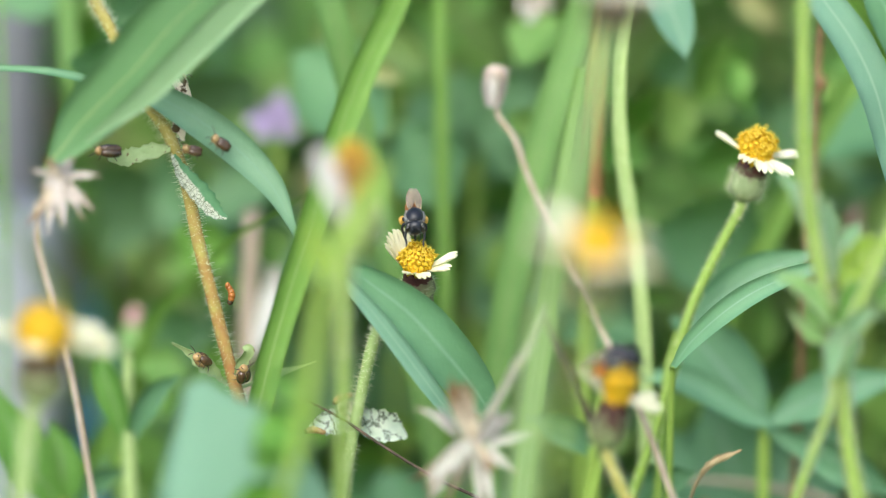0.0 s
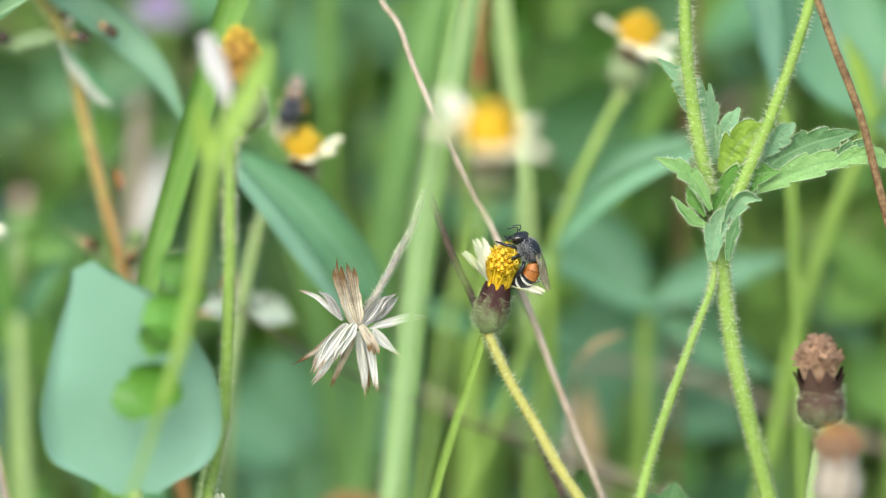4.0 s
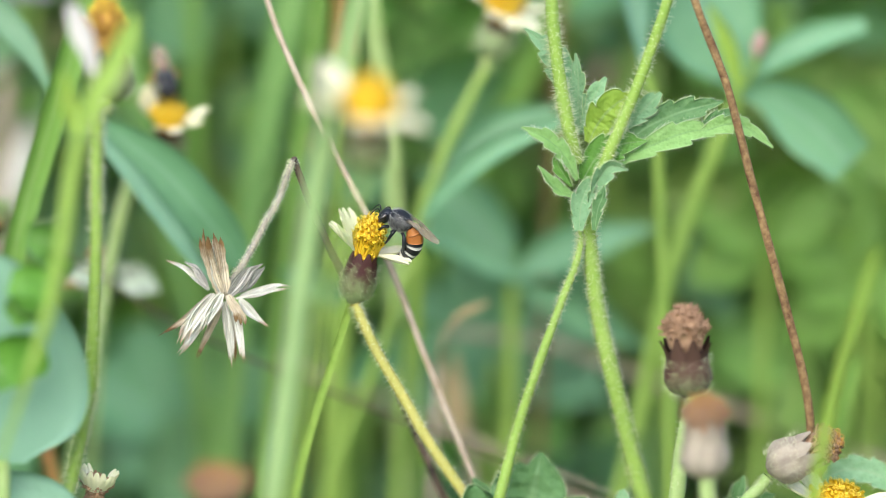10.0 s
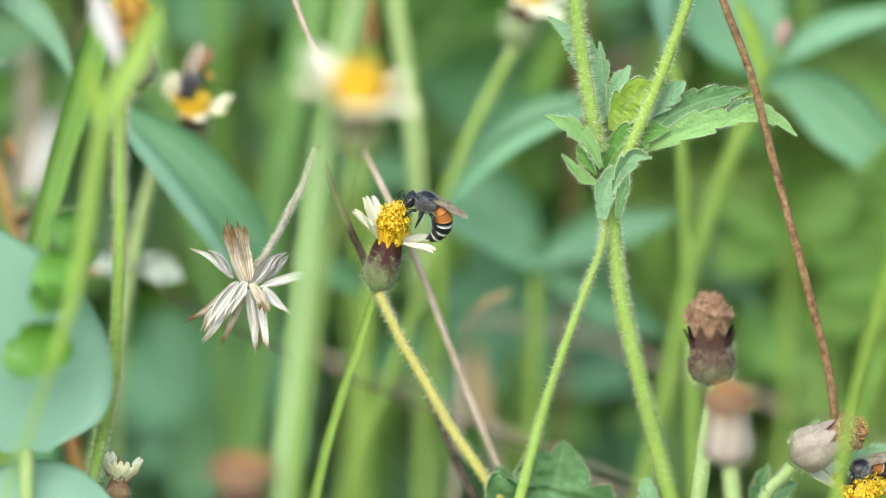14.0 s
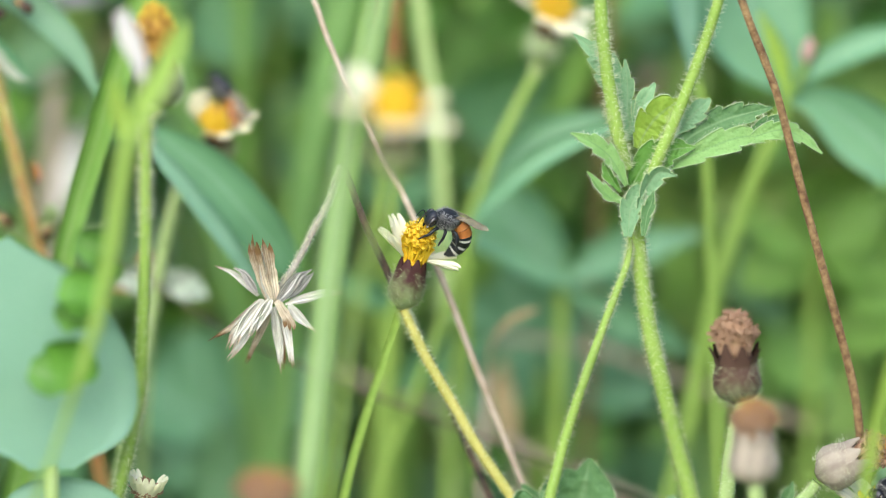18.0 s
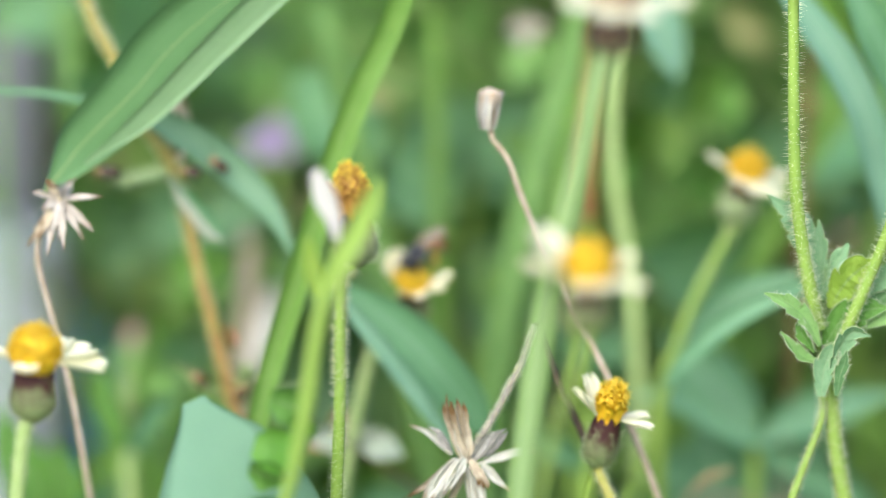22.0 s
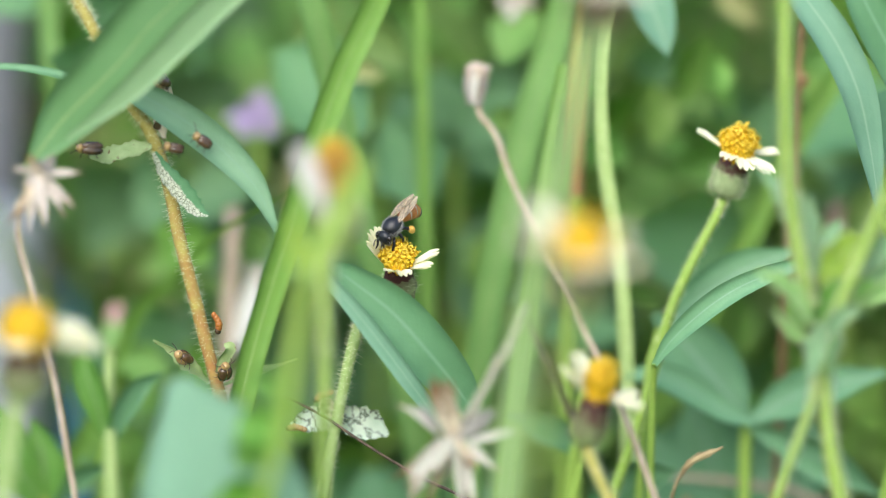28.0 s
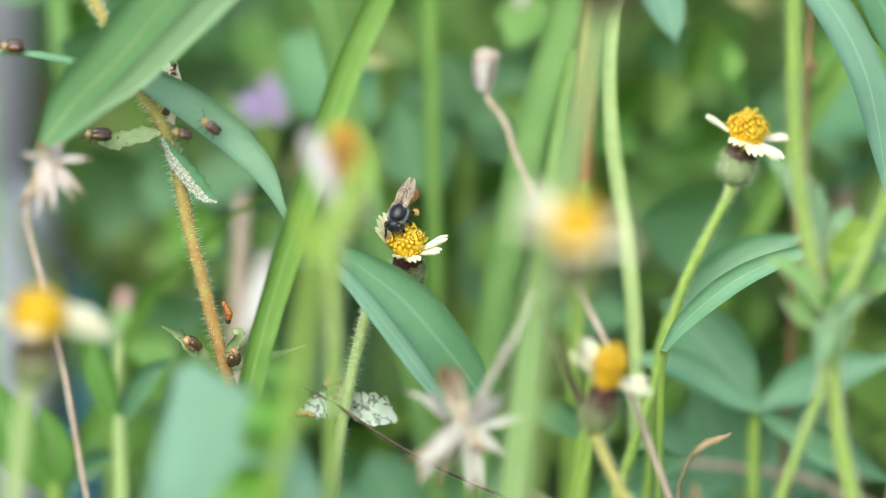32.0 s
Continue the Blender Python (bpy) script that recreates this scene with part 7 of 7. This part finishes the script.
BEE_LOW = bee("dark honey bee that settles on the low yellow daisy", 60, False, 7, 0.6, False, 20, ((0, 8, "o"), (8, 9, "w"), (9, 17, "b"), (17, 18, "w"), (18, 34, "b")), 1.05)


def motions():
    def sway(ob, rows, height=140.0):
        """The stalk leans sideways about its base: (seconds, mm at that height)."""
        q = ob.location.copy()
        walk(ob, [(t, pose(q.x, q.y, q.z, 0, math.degrees(math.atan2(mm, height)), 0)) for t, mm in rows])

    sway(FLOWER_NEAR, [(0, 0.4), (2, 0.4), (3, 0.6), (4, 1.4), (7, 0.0), (7.6, 2.2), (8, 4.2), (8.5, 2.5), (9, 1.6), (10, 3.0), (11, 2.7), (12, 2.3), (12.5, 0.8), (13, -0.7), (14, -1.1), (17, 1.0), (18, 0.4), (19, 0.1), (20, 0.2), (23, 0.0), (25, 0.7), (28, 0.7), (30, -0.4), (32, -0.9)])
    sway(FLOWER_OVER, [(0, -0.5), (4, -0.6), (7, -1.7), (7.6, 1.0), (8, 3.8), (8.5, 1.0), (9, -0.9), (9.6, 1.5), (10, 2.8), (10.5, 1.0), (11, -0.8), (11.5, 5.8), (12, 4.6), (12.5, 1.2), (13, -0.2), (14, 0.0), (17, 0.0), (18, -0.5), (19, 0.0), (23, 0.0), (32, 0.0)])
    sway(FLOWER_LEFT, [(0, 1.3), (3, 1.3), (20, 0.2), (23, 0.0), (24, 0.3), (25, 1.2), (28, 1.6), (32, 2.0)])
    walk(BEETLE_E, [
        (0.0, perch((-33.8, 2.5, 151.2), (0.3, -0.7, 0.4), (0, -0.7, 1))),
        (24.0, perch((-33.8, 2.5, 151.2), (0.3, -0.7, 0.4), (0, -0.7, 1))),
        (26.5, perch((-34.0, -1.0, 151.2), (-0.3, -0.7, 0.4), (0, -0.7, 1))),
        (28.0, perch((-34.6, -1.0, 151.3), (-0.6, -0.6, 0.3), (0, -0.7, 1))),
        (29.0, perch((-35.6, -2.0, 151.4), (-0.9, -0.3, 0.2), (0, -0.7, 1))),
        (30.0, perch((-40.8, -2.5, 154.5), (-1, 0, 0.1), (0, -0.7, 1))),
        (31.0, perch((-47.7, -2.5, 154.4), (-1, 0, 0.05), (0, -0.7, 1))),
        (32.0, perch((-54.4, -2.5, 154.3), (-1, 0, 0.05), (0, -0.7, 1))),
    ])
    walk(LARVA_RED, [
        (0.0, perch((-28.2, -1.0, 124.4), (-0.1, 0, 1), (1, -0.3, 0))),
        (4.5, perch((-28.1, -1.0, 124.1), (-0.1, 0, 1), (1, -0.3, 0))),
        (27.5, perch((-27.5, -1.0, 120.2), (-0.2, 0, 1), (1, -0.3, 0))),
        (32.0, perch((-27.3, -1.0, 119.7), (-0.2, 0, 1), (1, -0.3, 0))),
    ])
    walk(BEE_REAR, [
        (0.0, perch((-3.7, -1.5, 134.4), (0.05, -0.85, -0.48), (0.05, -0.75, 0.75))),
        (0.5, perch((-3.0, -1.5, 133.1), (0.0, -0.75, -0.6), (0.05, -0.75, 0.75))),
        (1.0, perch((-2.8, -1.5, 133.2), (-0.08, -0.9, -0.36), (0.05, -0.5, 0.9))),
        (1.5, perch((-3.3, -1.5, 134.0), (-0.05, -0.95, -0.3), (0.0, -0.5, 0.9))),
        (2.0, perch((-3.5, -1.5, 133.5), (-0.3, -0.85, -0.4), (-0.1, -0.6, 0.9))),
        (3.0, perch((-3.3, -1.5, 132.8), (-0.1, -0.75, -0.6), (0.1, -0.8, 0.8))),
        (4.0, perch((-4.8, -1.5, 133.9), (-0.2, -0.75, -0.6), (0.0, -0.8, 0.9))),
        (9.0, perch((-4.0, -1.5, 134.1), (0.3, -0.6, -0.6), (0.0, -0.8, 0.9))),
        (13.0, perch((-3.6, -1.5, 131.5), (-0.5, -0.5, -0.55), (-0.4, -0.7, 0.6))),
        (14.0, perch((-3.6, -1.5, 131.9), (-0.3, -0.3, -0.8), (-0.4, -0.8, 0.4))),
        (19.0, perch((-2.4, -1.5, 132.8), (-0.3, 0.2, 0.7), (0.7, -0.7, 0.3))),
        (20.5, perch((-3.2, -1.5, 131.6), (0.0, -0.5, -0.7), (0.0, -0.8, 0.6))),
        (23.0, perch((-2.3, -1.5, 133.0), (-0.8, -0.3, -0.2), (-0.1, -0.6, 0.9))),
        (24.5, perch((-2.4, -1.5, 133.2), (-0.58, -0.45, -0.6), (-0.1, -0.8, 0.7))),
        (25.0, perch((-2.7, -1.5, 133.4), (-0.78, -0.4, -0.42), (-0.3, -0.75, 0.65))),
        (28.0, perch((-4.0, -1.5, 132.9), (-0.6, -0.45, -0.66), (-0.25, -0.85, 0.6))),
        (29.0, perch((-4.2, -1.5, 133.1), (-0.62, -0.42, -0.64), (-0.3, -0.85, 0.6))),
        (30.0, perch((-4.0, -1.5, 133.3), (-0.52, -0.45, -0.68), (-0.2, -0.85, 0.6))),
        (31.0, perch((-4.9, -1.5, 132.9), (-0.52, -0.45, -0.7), (-0.2, -0.85, 0.6))),
        (32.0, perch((-4.4, -1.5, 132.8), (-0.36, -0.5, -0.74), (-0.15, -0.85, 0.6))),
    ])
    walk(BEE_LOW, [
        (0.0, perch((300.0, -60.0, 3.5), (-1, 0, 0), (0, 0, 1))),
        (11.8, perch((300.0, -60.0, 3.5), (-1, 0, 0), (0, 0, 1))),
        (12.4, perch((150.0, -50.0, 90.0), (-0.9, 0, 0.4), (0.3, 0, 1))),
        (13.1, perch((85.0, -37.0, 87.0), (-0.85, -0.4, -0.1), (0, -0.5, 0.9))),
        (14.0, perch((83.3, -37.0, 86.6), (-0.85, -0.45, -0.25), (0, -0.5, 0.9))),
        (18.5, perch((83.7, -37.0, 86.4), (-0.7, -0.5, -0.3), (0, -0.5, 0.9))),
        (32.0, perch((83.6, -37.0, 86.4), (-0.5, -0.6, -0.3), (0, -0.5, 0.9))),
    ])
    walk(BEE_FRONT, [
        (0.0, perch((22.1, -28.5, 120.7), (0.8, -0.3, 0.2), (0.1, -0.5, 0.9))),
        (1.0, perch((22.1, -28.5, 120.4), (0.6, -0.2, 0.5), (0.1, -0.7, 0.7))),
        (2.0, perch((21.9, -28.5, 119.9), (0.3, -0.2, 0.7), (0.6, -0.6, 0.3))),
        (3.0, perch((23.0, -28.5, 120.2), (-0.1, -0.1, 0.9), (0.9, -0.4, 0.1))),
        (4.0, perch((26.1, -29.0, 119.5), (-0.5, 0.15, 0.85), (0.75, -0.4, 0.5))),
        (4.5, perch((26.4, -29.0, 119.1), (-0.55, 0.15, 0.8), (0.75, -0.4, 0.5))),
        (7.0, perch((25.0, -29.0, 122.2), (-0.97, -0.05, 0.12), (0.25, -0.35, 0.9))),
        (8.0, perch((26.3, -29.0, 121.3), (-0.7, 0.45, 0.45), (0.3, -0.2, 0.9))),
        (9.0, perch((26.0, -29.0, 120.6), (-0.94, 0.1, 0.25), (0.25, -0.35, 0.9))),
        (10.0, perch((26.8, -29.0, 119.5), (-0.88, 0.1, 0.42), (0.25, -0.35, 0.9))),
        (11.0, perch((26.5, -29.0, 119.8), (-0.94, 0.05, 0.22), (0.25, -0.35, 0.9))),
        (12.0, perch((26.1, -29.0, 119.3), (-0.95, 0.05, 0.2), (0.25, -0.35, 0.9))),
        (13.0, perch((26.1, -29.0, 119.3), (-0.95, 0.05, 0.2), (0.25, -0.35, 0.9))),
        (14.0, perch((27.1, -29.0, 120.4), (-0.93, 0.05, 0.26), (0.25, -0.35, 0.9))),
        (17.0, perch((26.2, -29.0, 120.3), (-0.94, 0.0, 0.3), (0.25, -0.35, 0.9))),
        (18.0, perch((26.5, -29.0, 120.5), (-0.9, -0.25, 0.2), (0.25, -0.35, 0.9))),
        (19.0, perch((24.4, -29.0, 120.1), (-0.92, -0.2, -0.12), (0.0, -0.6, 0.8))),
        (20.0, perch((25.7, -29.0, 121.9), (-0.6, -0.2, 0.65), (0.6, -0.4, 0.6))),
        (20.7, perch((38.0, -60.0, 150.9), (0.7, -0.4, 0.6), (-0.5, -0.4, 0.8))),
        (21.2, perch((78.7, -140.0, 236.3), (0.7, -0.4, 0.6), (-0.5, -0.4, 0.8))),
        (21.8, perch((330.0, -170.0, 160.0), (0.6, -0.2, -0.6), (0.5, -0.2, 0.8))),
        (22.6, perch((400.0, -150.0, 3.5), (0.9, -0.3, 0.0), (0.0, 0.0, 1.0))),
        (32.0, perch((400.0, -150.0, 3.5), (0.9, -0.3, 0.0), (0.0, 0.0, 1.0))),
    ])


motions()
